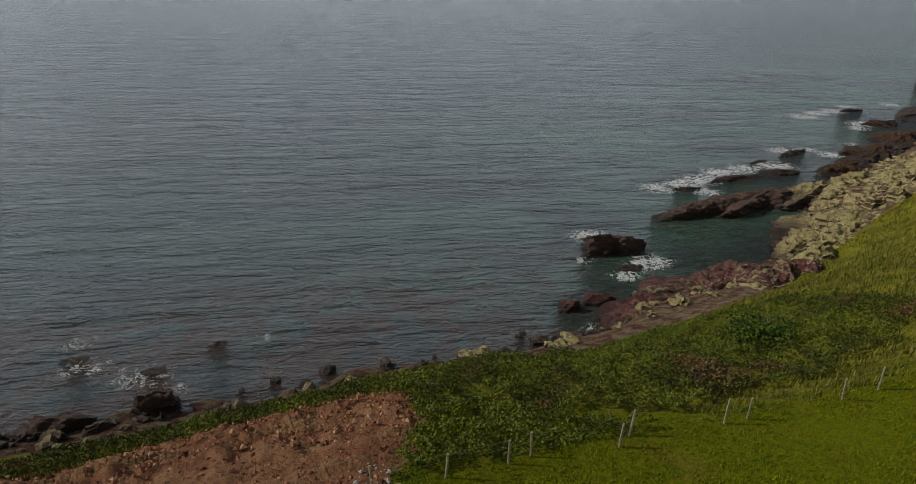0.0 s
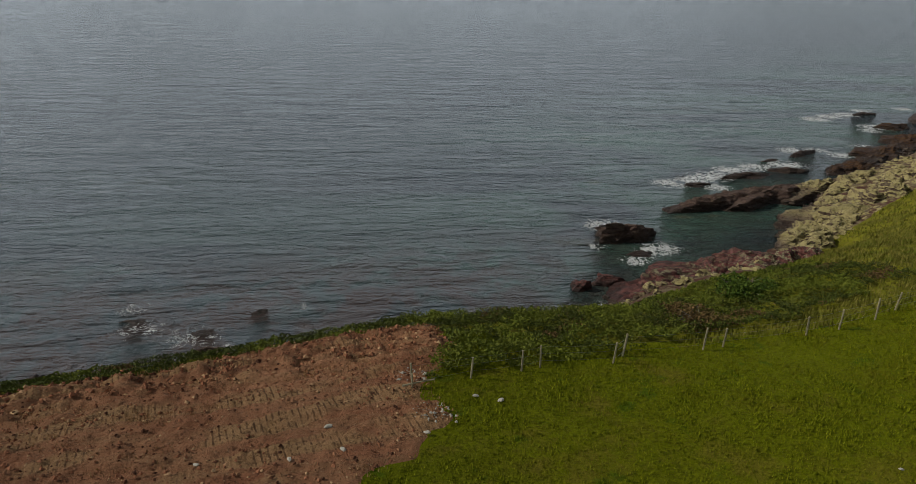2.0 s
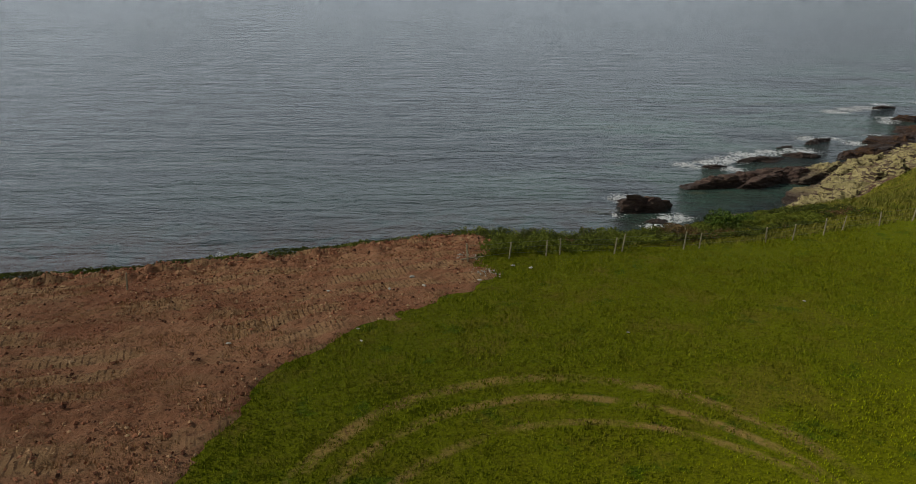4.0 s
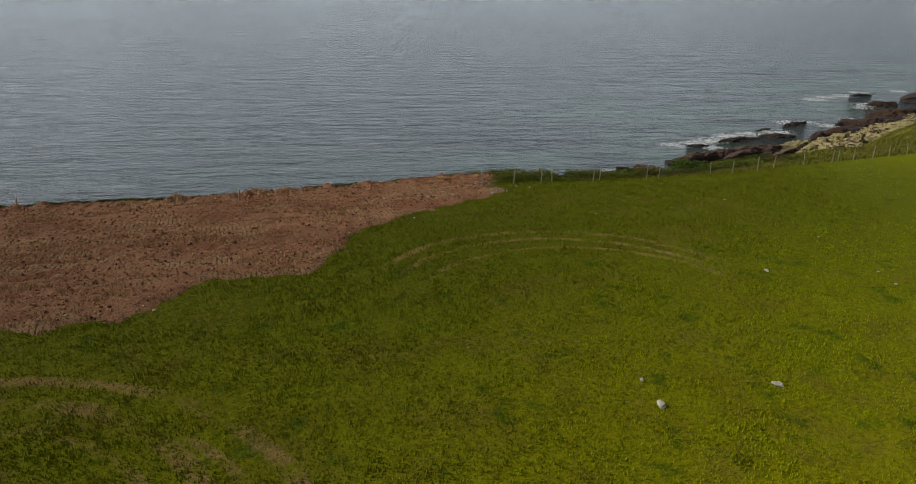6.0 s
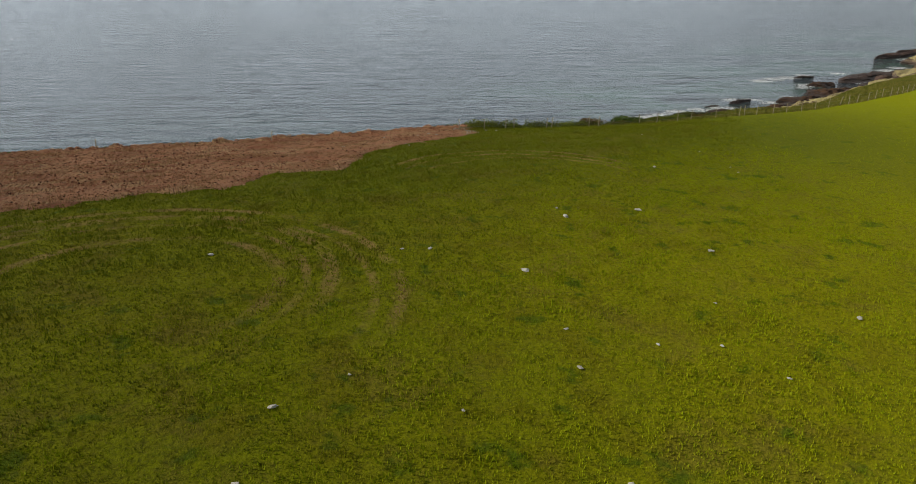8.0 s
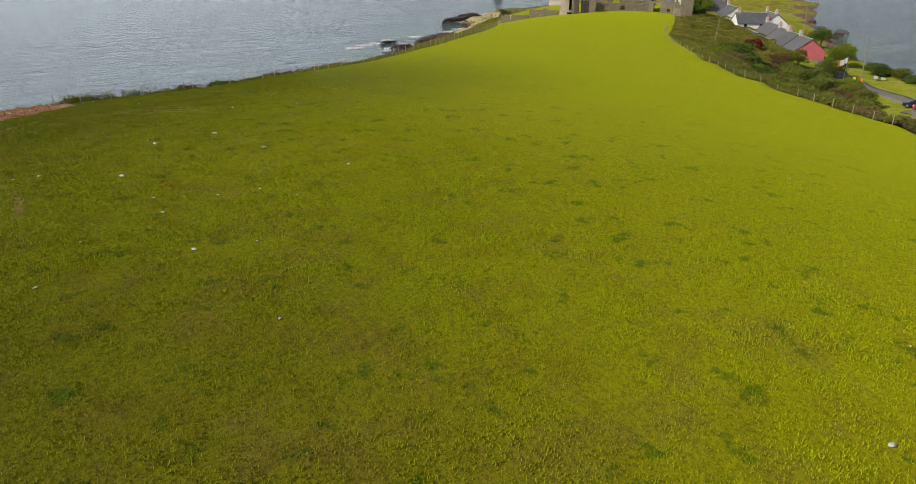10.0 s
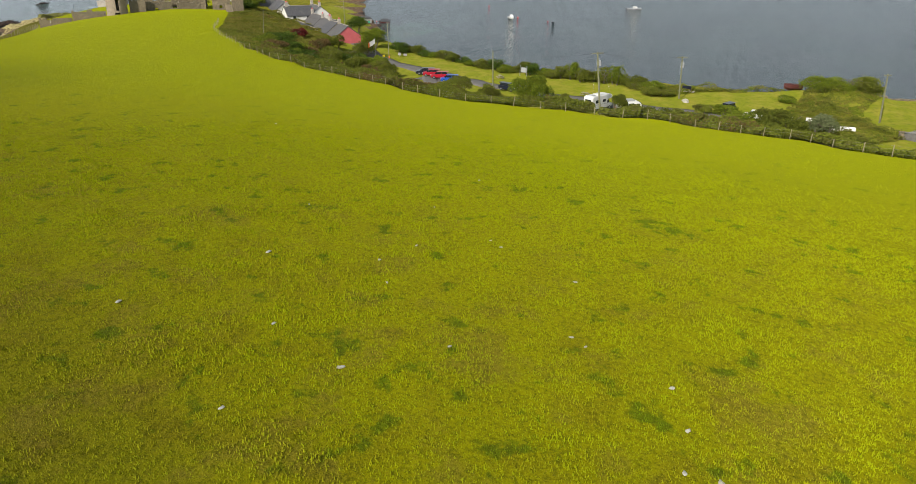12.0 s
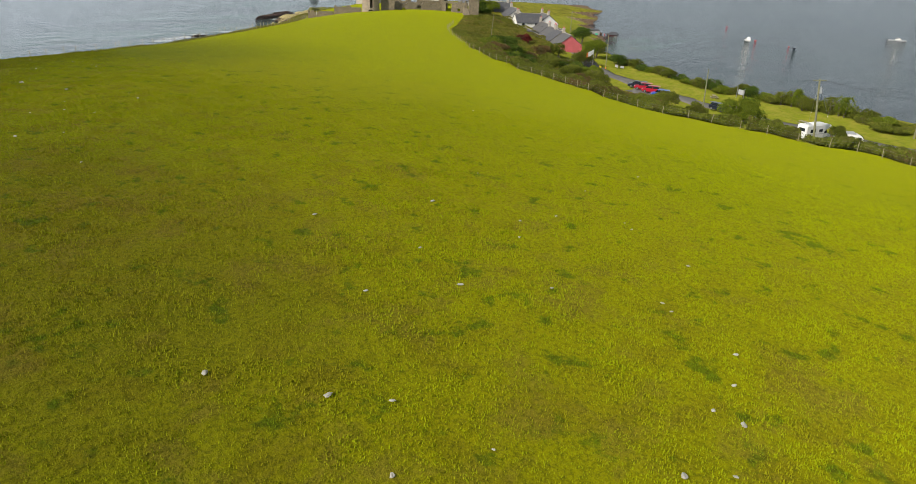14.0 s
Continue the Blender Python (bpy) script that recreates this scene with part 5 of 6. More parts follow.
NEAR_POSTS = [(3.7, 8.4), (6.4, 8.8), (8.9, 9.3), (9.9, 9.7), (13.6, 9.8), (14.4, 10.6), (18.8, 10.8), (20.0, 11.0), (25.1, 11.6), (27.4, 12.1), (30.4, 13.1), (32.6, 14.2), (36.3, 15.2), (40.0, 16.4), (40.8, 16.6), (42.8, 17.2)]
fence("sea_fence", "leaning weathered wooden fence posts with wire above the cliff", NEAR_POSTS + spaced([(45.5, 18.0), (54, 20.6), (64, 25.5), (73, 31), (91, 44.5), (105, 54), (122, 69), (138, 86)], 2.7, 0, 3), 5)
fence("harbour_fence", "weathered wooden fence posts with wire beside a hedge", spaced([(150, 33.5), (133, 22), (121, 10), (105, -8), (96.5, -20), (92.5, -29), (90, -36), (84, -48), (80, -60), (82, -67), (86, -73), (88, -80), (88, -86), (85, -93), (80, -101), (71, -109), (62, -117), (52, -128)], 3.6, 0, 4), 6)
for px, py, lean in ((-15.6, 5.2, 6), (-33.0, 7.5, -7)):
    ob = new("lone_post", post_mesh(9, 1.25, 0.05))
    ob.matrix_basis = pose(px, py, ground_at(px, py), lean, 4, 20)
    tagged(ob, "lone dark wooden post standing in bare earth", "post", "lone posts")
rail = new("fallen_rail")
rail.matrix_basis = pose(3.9, 8.2, ground_at(3.9, 8.2) + 0.3, 0, 0, 12)
tagged(rail, "broken weathered fence rail across a gap", "rail")
part("bar", tube(((-0.7, 0, 0), (0, 0.02, 0.03), (0.8, -0.03, 0.06)), (0.045, 0.04, 0.035), 7, 0.15, 3), POST_WOOD, rail)
part("brace", tube(((-0.2, 0.05, -0.5), (-0.25, 0.05, 0.5)), (0.05, 0.05), 7, 0.15, 4), POST_WOOD, rail)


# ---- stones lying in the grass ----
def stone_mesh(seed):
    bm = bmesh.new()
    bmesh.ops.create_icosphere(bm, subdivisions=2, radius=1)
    for v in bm.verts:
        n = noise.noise(v.co * 1.7 + Vector((seed, seed * 2, 0)))
        v.co = Vector((v.co.x * (1 + 0.5 * n), v.co.y * (0.62 + 0.3 * n), v.co.z * 0.28 + 0.12 * n))
    me = bpy.data.meshes.new("field_stone")
    bm.to_mesh(me)
    bm.free()
    me.materials.append(STONE)
    return me


STONES = [stone_mesh(k * 3.1) for k in range(6)]
SPOTS = [(-3.4, -32.4), (-4.8, -32.4), (-13.8, -32.6), (0.7, -35.4), (4.8, -26), (4.9, -27.6), (10.8, -33.5), (15.4, -15.4), (21.7, -10), (21.3, -15.9), (21, -17.6), (9.7, -26.5),
         (1.0, -41.2), (0.7, -44), (4.2, -42.5), (8.1, -39.3), (6.6, -42.8), (7.9, -45.1), (13.6, -41), (-3.7, -46.2), (-7.2, -43.9), (-9.5, -45.6), (0.4, -49.8), (3.2, -50.5), (-10.1, -48.9), (-6.2, -50.4), (0.9, -58.1),
         (15.7, -80.5), (6.3, -73.2), (18.5, -81.3), (21.3, -84.6), (20.6, -85.4), (13.4, -82), (13.8, -75.3), (21.4, -73), (25.1, -79.7), (33.2, -80), (9.2, -86.7), (11.8, -91.6), (12.4, -90.9), (18, -90), (7.7, -79.7), (41.2, -57.4), (6.1, -83.6),
         (2.2, -81.4), (-2.7, -87.7), (-4.1, -86.1), (-2.1, -91.5), (-5.2, -90.1), (10.2, -95.1), (7.9, -95.8), (5.6, -95.8), (5.6, -96.9), (2.6, -97.6), (1.3, -96.4), (-6.3, -82.4),
         (6.3, 7), (7.3, 6.5), (-4.5, 3.4), (0.7, 3.5), (-2.5, 0), (0.1, 5.3), (9.8, -3.5), (20.5, -0.3), (-1.2, 3.1), (3.9, 4.3), (-2.5, -3.6), (-8.3, -3.4), (-2.7, -2.2)]
rnd = random.Random(8)
for k, (px, py) in enumerate(SPOTS):
    big = rnd.choice((0.08, 0.10, 0.12, 0.16)) * (1.5 if py > -36 and py < -25 else 1.0) * (1.5 if py > 0 else 1)
    ob = new("field_stone", STONES[k % 6])
    ob.matrix_basis = pose(px, py, ground_at(px, py) + 0.045 + (0.12 if py > -4 and px < 5 else 0), rnd.uniform(-6, 6), rnd.uniform(-6, 6), rnd.uniform(0, 360)) @ Matrix.Diagonal((big, big, big, 1))
    tagged(ob, "pale flat stone lying on bare earth" if py > -4 and px < 5 else "pale flat stone lying in the grass", "stone", "stones in the field")


# ---- clods of earth ----
def clod_material():
    """Broken earth: each lump its own tone, from damp dark to dry pale."""
    g = Graph("loose clods")
    pick = g.chance(True)
    col = g.mix(g.step(pick, 0.0, 0.5), (0.070, 0.031, 0.019), (0.30, 0.130, 0.070))
    col = g.mix(g.step(pick, 0.70, 1.0), col, (0.50, 0.33, 0.18))
    return g.done(col, 0.95, g.bump(g.noise(14.0, 4, 0.8), 0.03), Specular_IOR_Level=0.1)


rng = np.random.default_rng(15)
cv = np.array([(1, 0, 0), (-1, 0, 0), (0, 1, 0), (0, -1, 0), (0, 0, 1), (0, 0, -1)], float)
cf = np.array([(0, 2, 4), (2, 1, 4), (1, 3, 4), (3, 0, 4), (2, 0, 5), (1, 2, 5), (3, 1, 5), (0, 3, 5)])
CLODS = clod_material()


def strew(name, label, n, area, keep, low, high, material, seed, category="clods"):
    """Angular lumps of earth strewn over the bare ground."""
    x, y = scatter(n, *area, keep, seed)
    size = low + (high - low) * rng.uniform(0, 1, len(x)) ** 3
    iu = np.clip(((x + 62) / 0.2).astype(int), 0, len(px_) - 1)
    iv = np.clip(((y + 36) / 0.2).astype(int), 0, len(py_) - 1)
    turn = rng.uniform(0, 6.28, len(x))
    shape = cv[None] * (1 + 0.3 * rng.normal(size=(len(x), 6, 1)))
    c, sn = np.cos(turn)[:, None], np.sin(turn)[:, None]
    shape = np.stack([shape[..., 0] * c - shape[..., 1] * sn, shape[..., 0] * sn + shape[..., 1] * c, shape[..., 2] * 0.7], -1)
    vs = shape * size[:, None, None] + np.stack([x, y, PZ[iu, iv] + size * 0.25], 1)[:, None]
    fs = cf[None] + (np.arange(len(x)) * 6)[:, None, None]
    return tagged(new(name, mesh_from(name, vs.reshape(-1, 3), fs.reshape(-1, 3), material)), label, category, kind="stuff")


def bare(x, y):
    return inside(PATCH, x, y)


strew("earth_clods", "loose crumbled reddish earth and grit", 33000, (-45, 6, -30, 17), lambda x, y: bare(x, y) & (wavy(x, y, 4, 16, 3) > -0.55), 0.03, 0.105, CLODS, 17)
strew("turf_lumps", "lumps of turned turf heaped along the edge of bare earth", 9000, (-45, 6, 2, 18), lambda x, y: bare(x, y) & (y > np.interp(x, [-45, -17, -8, 3], [5, 7.5, 10, 13]) + 1.2 * wavy(x, y, 3, 23)), 0.05, 0.17, CLODS, 27)
strew("stone_rubble", "pale broken stones strewn beside a broken fence", 900, (2, 6.5, 4, 11), lambda x, y: (np.hypot(x - 3.7, y - 9.4) < 0.8) | (np.hypot((x - 4.7) * 0.7, y - 5.9) < 0.9), 0.03, 0.11, STONE, 28, "rubble")
blades("straw_litter", "dry straw and dead grass strewn over bare earth", 80000, (-45, 6, -30, 17), lambda x, y: inside(PATCH, x, y) & ((wavy(x * 0.4, y, 1.6, 18, 3) > 0.0) | ((y > np.interp(x, [-45, -17, 3], [4, 6, 11])) & (wavy(x, y, 2, 19, 2) > 0))), 0.13, STRAW, 19, 2, 0.16, 0.12).location = (0, 0, 0.12)


# ---- castle ruin ----
def cells_wall(length, heights, thick, openings, seed, cell=0.5):
    """A rubble wall on a grid of cells: ragged top, openings right through, uneven faces."""
    nx = max(2, int(length / cell))
    top = [heights(i / nx) for i in range(nx)]
    nz = int(max(top) / cell) + 1
    solid = lambda i, k: 0 <= i < nx and 0 <= k and (k + 0.5) * cell < top[i] and not any(a <= (i + 0.5) * cell <= b and lo <= (k + 0.5) * cell <= hi for a, b, lo, hi in openings)
    bm, made = bmesh.new(), {}

    def vert(i, k, s):
        if (i, k, s) not in made:
            p = Vector((i * cell, s * thick / 2, k * cell))
            j = noise.noise_vector(p * 1.3 + Vector((seed, 0, s)))
            made[i, k, s] = bm.verts.new(p + Vector((j.x * 0.13, j.y * 0.09, j.z * 0.13)))
        return made[i, k, s]

    for i in range(nx):
        for k in range(nz):
            if not solid(i, k):
                continue
            for s in (-1, 1):
                bm.faces.new((vert(i, k, s), vert(i + 1, k, s), vert(i + 1, k + 1, s), vert(i, k + 1, s)))
            for di, dk, a, b in ((-1, 0, (i, k), (i, k + 1)), (1, 0, (i + 1, k), (i + 1, k + 1)), (0, 1, (i, k + 1), (i + 1, k + 1)), (0, -1, (i, k), (i + 1, k))):
                if not solid(i + di, k + dk):
                    bm.faces.new((vert(*a, -1), vert(*b, -1), vert(*b, 1), vert(*a, 1)))
    bmesh.ops.recalc_face_normals(bm, faces=bm.faces[:])
    return bm


def ruin_wall(parent, name, a, b, high, thick, seed, openings=(), ragged=0.35, material=None, base=None):
    length, turn = math.hypot(b[0] - a[0], b[1] - a[1]), math.atan2(b[1] - a[1], b[0] - a[0])
    foot = (min(ground_at(*a), ground_at(*b)) if base is None else base) - 0.4
    bm = cells_wall(length, lambda u: high * (1 - ragged * (0.5 + 0.5 * noise.fractal(Vector((u * length * 0.35, seed * 7.1, 0)), 1, 2, 3))) + 0.4, thick, openings, seed)
    bm.transform(Matrix.Translation((*a, foot)) @ Matrix.Rotation(turn, 4, "Z"))
    return part(name, bm, material or MASONRY, parent)


castle = thing("castle_ruin", "ruined grey stone castle with a round tower", "castle")
tz = ground_at(155.8, 74.2) - 0.4
bm, ring = bmesh.new(), []
SIDES, ROWS = 36, 26
gap = lambda i, k: (i in (22, 23) and (3 <= k <= 8 or 12 <= k <= 16)) or (i in (21, 22, 23) and k in (1,)) or (i in (30, 31) and 13 <= k <= 16)
for k in range(ROWS + 1):
    r = 2.95 - 0.022 * k + (0.25 if k == 0 else 0)
    rows = []
    for inner in (0, 0.8):
        rows.append([bm.verts.new(((r - inner) * math.cos(a) * (1 + 0.008 * noise.noise(Vector((i, k, 1)))), (r - inner) * math.sin(a), 0.55 * k)) for i, a in enumerate(2 * math.pi * j / SIDES for j in range(SIDES))])
    ring.append(rows)
for k in range(ROWS):
    for i in range(SIDES):
        j = (i + 1) % SIDES
        (o, n_), (o2, n2) = ring[k], ring[k + 1]
        if gap(i, k):
            for di, (a, b, c, d) in (((-1, 0), (o[i], n_[i], n2[i], o2[i])), ((1, 0), (o[j], o2[j], n2[j], n_[j])), ((0, -1), (o[i], o[j], n_[j], n_[i])), ((0, 1), (o2[i], n2[i], n2[j], o2[j]))):
                if not gap((i + di[0]) % SIDES, k + di[1]):
                    bm.faces.new((a, b, c, d))
            continue
        bm.faces.new((o[i], o[j], o2[j], o2[i]))
        bm.faces.new((n_[j], n_[i], n2[i], n2[j]))
for i in range(SIDES):
    j = (i + 1) % SIDES
    bm.faces.new((ring[-1][0][i], ring[-1][0][j], ring[-1][1][j], ring[-1][1][i]))
bmesh.ops.recalc_face_normals(bm, faces=bm.faces[:])
bm.transform(Matrix.Translation((155.8, 74.2, tz)))
part("tower", bm, RENDERED, castle, "round rendered tower with empty windows")
# floor coloured near black so the tower's inside looks unlit
part("tower_floor", tube(((155.8, 74.2, tz + 0.2), (155.8, 74.2, tz + 0.5)), (2.9, 2.9), 24), DARKNESS, castle)
ruin_wall(castle, "wall_stub", (159.0, 72.5), (162.2, 69.0), 5.2, 1.3, 1, (), 0.45)
ruin_wall(castle, "curtain_wall", (163.0, 72.0), (176.5, 60.5), 3.0, 1.2, 2, ((4, 5.2, 0, 2.2), (9, 10.6, 1.2, 2.6)), 0.35)
ruin_wall(castle, "broken_wall", (176.5, 60.5), (181.5, 52.5), 4.4, 1.2, 3, ((1.5, 3.4, 0.0, 3.4), (5.5, 6.5, 0.8, 1.8)), 0.45)
ruin_wall(castle, "inner_wall", (170.0, 77.0), (184.0, 64.0), 4.2, 1.1, 4, ((6, 8, 2, 4),), 0.5)
ruin_wall(castle, "cross_wall", (176.5, 60.5), (184.0, 66.0), 7.4, 1.2, 5, (), 0.35)
ruin_wall(castle, "corner_pier", (178.6, 50.4), (181.2, 47.4), 6.6, 1.8, 6, (), 0.5)
ruin_wall(castle, "buttress", (177.2, 51.6), (178.8, 50.0), 3.4, 1.6, 7, (), 0.6, RENDERED)
ivy = crown_points([(181.2, 47.6, ground_at(181, 47.5) + 5.5, 1.5, 2.4), (181.8, 46.8, ground_at(181, 47.5) + 2.6, 1.6, 2.2)], 900, 91)
leaves("ivy", ivy, 0.45, DARK_LEAF, 92, castle)
seawall = thing("boundary_wall", "low grey dry-stone wall beside the tower", "stone wall")
ruin_wall(seawall, "wall_run", (153.4, 76.3), (147.2, 83.2), 3.0, 0.9, 11, (), 0.12)
ruin_wall(seawall, "wall_run", (147.2, 83.2), (141.5, 89.6), 2.6, 0.9, 12, (), 0.18)
board = thing("notice_board", "small white notice board by a stone wall", "sign", pose(141.4, 85.0, ground_at(141.4, 85.0), 0, 0, 48))
part("panel", box(1.6, 0.06, 1.1, (0, 0, 0.9), 0.01), WHITE_PAINT, board)
for s in (-0.6, 0.6):
    part("leg", box(0.08, 0.08, 1.2, (s, 0.08, -0.2)), POST_WOOD, board)
for bx, by, wx, wy, hh, turn in ((178, 128, 11, 4, 2.2, 30), (198, 118, 12, 6, 3.4, 20)):
    b = thing("concrete_block", "low pale concrete structure on the headland", "structure", pose(bx, by, ground_at(bx, by) - 0.3, 0, 0, turn))
    part("body", box(wx, wy, hh, (0, 0, 0), 0.1), BRICK, b)
    part("slab", box(wx + 0.3, wy + 0.3, 0.25, (0, 0, hh), 0.03), BRICK, b)


# ---- houses ----
def window(parent, x, y, z, w, h, side):
    """A window set into a wall: side is the way the wall faces, along x or y."""
    ax, s = side
    m = Matrix.Translation((x, y, z)) @ (Matrix.Rotation(0, 4, "Z") if ax == "y" else Matrix.Rotation(math.pi / 2, 4, "Z"))
    win = part("window", box(w + 0.2, 0.12, h + 0.2, (0, 0, -0.1), 0, m), WHITE_PAINT, parent)
    part("pane", box(w, 0.16, h, (0, 0, 0), 0, m), GLASS, win)
    part("sill", box(w + 0.3, 0.3, 0.08, (0, 0, -0.16), 0, m), BRICK, win)


def house(label, x, y, turn, long, wide, eave, ridge, wall, roof, base, chimneys=(), sides=2, storeys=1, gable_windows=0, group="village houses", hip=False):
    """A gabled house: its ridge runs along x."""
    h = thing("house", label, "house", pose(x, y, base, 0, 0, turn), group)
    w2, l2 = wide / 2, long / 2
    bm = outline([(-w2, -0.6), (w2, -0.6), (w2, eave), (0, ridge - 0.12), (-w2, eave)], long)
    bm.transform(Matrix.Rotation(math.pi / 2, 4, "Z"))
    part("wall", bm, wall, h)
    over, t = 0.3, 0.16
    run = math.hypot(w2, ridge - eave)
    sl = (ridge - eave) / w2
    for s in (-1, 1):
        bm = outline([(0, ridge), (0, ridge + t), (s * (w2 + over), eave - over * sl + t), (s * (w2 + over), eave - over * sl)], long + 0.35)
        bm.transform(Matrix.Rotation(math.pi / 2, 4, "Z"))
        part("roof", bm, roof, h)
    part("ridge_cap", box(long + 0.4, 0.3, 0.12, (0, 0, ridge + t - 0.04), 0.03), BRICK, h)
    for cx in chimneys:
        c = part("chimney", box(0.9, 0.7, 1.7, (cx, 0, ridge - 0.5), 0.03), BRICK, h)
        part("cap", box(1.05, 0.85, 0.14, (cx, 0, ridge + 1.2), 0.02), BRICK, c)
        for s in (-0.22, 0.22):
            part("pot", tube(((cx + s, 0, ridge + 1.3), (cx + s, 0, ridge + 1.75)), (0.13, 0.1), 8), PINK_WALL, c)
    n = max(2, int(long / 3.2))
    for k in range(n):
        px = -l2 + long * (k + 0.5) / n
        for st in range(storeys):
            for s in (-1, 1):
                if st == 0 and k == n // 2:
                    d = part("door", box(1.0, 0.14, 2.1, (px, s * w2, 0), 0.02), GREEN_PAINT if k % 2 else GREY_WALL, h)
                    part("frame", box(1.2, 0.1, 2.2, (px, s * w2, 0)), WHITE_PAINT, d)
                else:
                    window(h, px, s * w2, 1.0 + 2.6 * st, 0.9, 1.2, ("y", s))
    for k in range(gable_windows):
        window(h, -l2, (k - (gable_windows - 1) / 2) * 2.2, 3.0, 0.8, 1.0, ("x", -1))
    return h


ROW = 49.0
u = Vector((math.cos(radians(ROW)), math.sin(radians(ROW))))
v = Vector((-u.y, u.x))
P0 = Vector((172.6, 6.2))


def row_at(s, o):
    p = P0 + u * s + v * o
    return p.x, p.y


house("pink gabled cottage with a grey slate roof", *row_at(4.0, 0), ROW, 8.0, 7.6, 2.8, 5.6, PINK_WALL, PALE_SLATE, 7.2, (3.4,))
house("pale yellow terraced cottage with a slate roof", *row_at(11.6, 0.2), ROW, 7.2, 7.4, 2.9, 5.7, CREAM_WALL, SLATE, 7.3, (3.0,))
house("white terraced cottage with a slate roof", *row_at(19.0, 0.0), ROW, 7.6, 6.6, 3.1, 5.7, WHITE_WALL, PALE_SLATE, 7.4, (-3.0, 3.2))
house("long grey terraced cottage with a slate roof", *row_at(28.6, -0.3), ROW, 11.4, 6.8, 3.2, 5.9, WHITE_WALL, PALE_SLATE, 7.6, (4.8,))
house("grey flat-fronted extension behind a cottage", *row_at(25.0, 6.0), ROW, 7.0, 4.0, 3.4, 4.0, GREY_WALL, ROOF_FELT, 7.6)
house("small white lean-to with a slate roof", *row_at(17.0, 5.0), ROW, 5.0, 3.0, 2.3, 3.4, WHITE_WALL, SLATE, 7.4)
house("white two-storey house with a hipped slate roof", *row_at(37.0, 3.5), ROW + 90, 9.0, 7.0, 5.0, 7.6, WHITE_WALL, SLATE, 8.0, (3.6,), 2, 2, 0)
house("white gabled house with a slate roof", *row_at(41.0, -4.0), ROW, 10.0, 7.0, 4.6, 7.4, WHITE_WALL, PALE_SLATE, 8.0, (4.0, -4.0), 2, 2, 1)
house("white two-storey house up the village lane", *row_at(54.0, 4.0), ROW, 10.0, 7.0, 5.0, 7.8, WHITE_WALL, SLATE, 8.3, (4.2,), 2, 2, 1)
house("tall white house near the castle", *row_at(66.0, 8.0), ROW + 90, 11.0, 8.0, 5.4, 8.4, WHITE_WALL, SLATE, 8.6, (4.5, -4.5), 2, 2, 1)
house("white house beyond the castle", *row_at(82.0, 16.0), ROW, 12.0, 8.0, 5.0, 8.0, WHITE_WALL, SLATE, 9.0, (5.0,), 2, 2, 1)
house("white cottage with an orange door within the castle walls", 190.0, 78.0, 48, 9.0, 6.0, 3.4, 6.0, WHITE_WALL, SLATE, ground_at(190, 78) - 0.1, (3.8,), 2, 1, 0, "")
house("low white outhouse behind cottages", *row_at(36.0, -8.0), ROW, 7.0, 4.0, 2.3, 3.5, WHITE_WALL, ROOF_FELT, 7.6)
shed = house("grey weathered boarded shed with a dark roof", 121.5, -134.5, 128, 9.0, 7.0, 4.6, 7.0, BOARDS, ROOF_FELT, 6.4, (), 2, 1, 2, "")
lean = thing("lean_to_roof", "pale sloping lean-to roof beside a shed", "lean-to", pose(117.6, -128.4, 6.3, 0, 0, 38))
part("roof", box(4.6, 2.6, 0.12, (0, 0, 0), 0.01, Matrix.Translation((0, 0, 1.7)) @ Matrix.Rotation(0.22, 4, "Y")), GREY_WALL, lean)
for s in (-1, 1):
    part("wall", box(4.0, 0.12, 1.6, (0, s * 1.1, 0)), BOARDS, lean)
pier = thing("gate_pier", "grey stone gate pier beside a shed", "gate pier", pose(118.2, -126.0, 6.5))
part("shaft", box(0.7, 0.7, 1.4, (0, 0, -0.2), 0.05), MASONRY, pier)
part("cap", box(0.85, 0.85, 0.16, (0, 0, 1.2), 0.05), MASONRY, pier)
qz = ground_at(296, 58)
for label, bx, by, lx, ly, hh, mat_ in (("small grey hut with a green door on the quay", 292, 62, 8, 5, 3.2, GREY_WALL), ("low red-brown stone quay building", 300, 56, 7, 4, 2.4, MAROON_PAINT), ("low pale stone quay wall building", 310, 60, 9, 3, 2.0, BRICK)):
    hut = thing("quay_hut", label, "hut", pose(bx, by, ground_at(bx, by) - 0.2, 0, 0, 35))
    part("body", box(lx, ly, hh, (0, 0, 0), 0.05), mat_, hut)
    part("roof", box(lx + 0.4, ly + 0.4, 0.25, (0, 0, hh), 0.04), ROOF_FELT, hut)
    part("door", box(0.1, 1.3, 2.1, (-lx / 2, -1, 0)), GREEN_PAINT if mat_ is GREY_WALL else GREY_WALL, hut)
harbour_wall = thing("harbour_wall", "low pale stone sea wall along the beach", "sea wall")
ruin_wall(harbour_wall, "wall_run", (156.5, -126), (160.5, -146), 1.4, 0.8, 21, (), 0.15, None, 5.2)
ruin_wall(harbour_wall, "wall_run", (160.5, -146), (166, -170), 1.4, 0.8, 22, (), 0.15, None, 5.2)


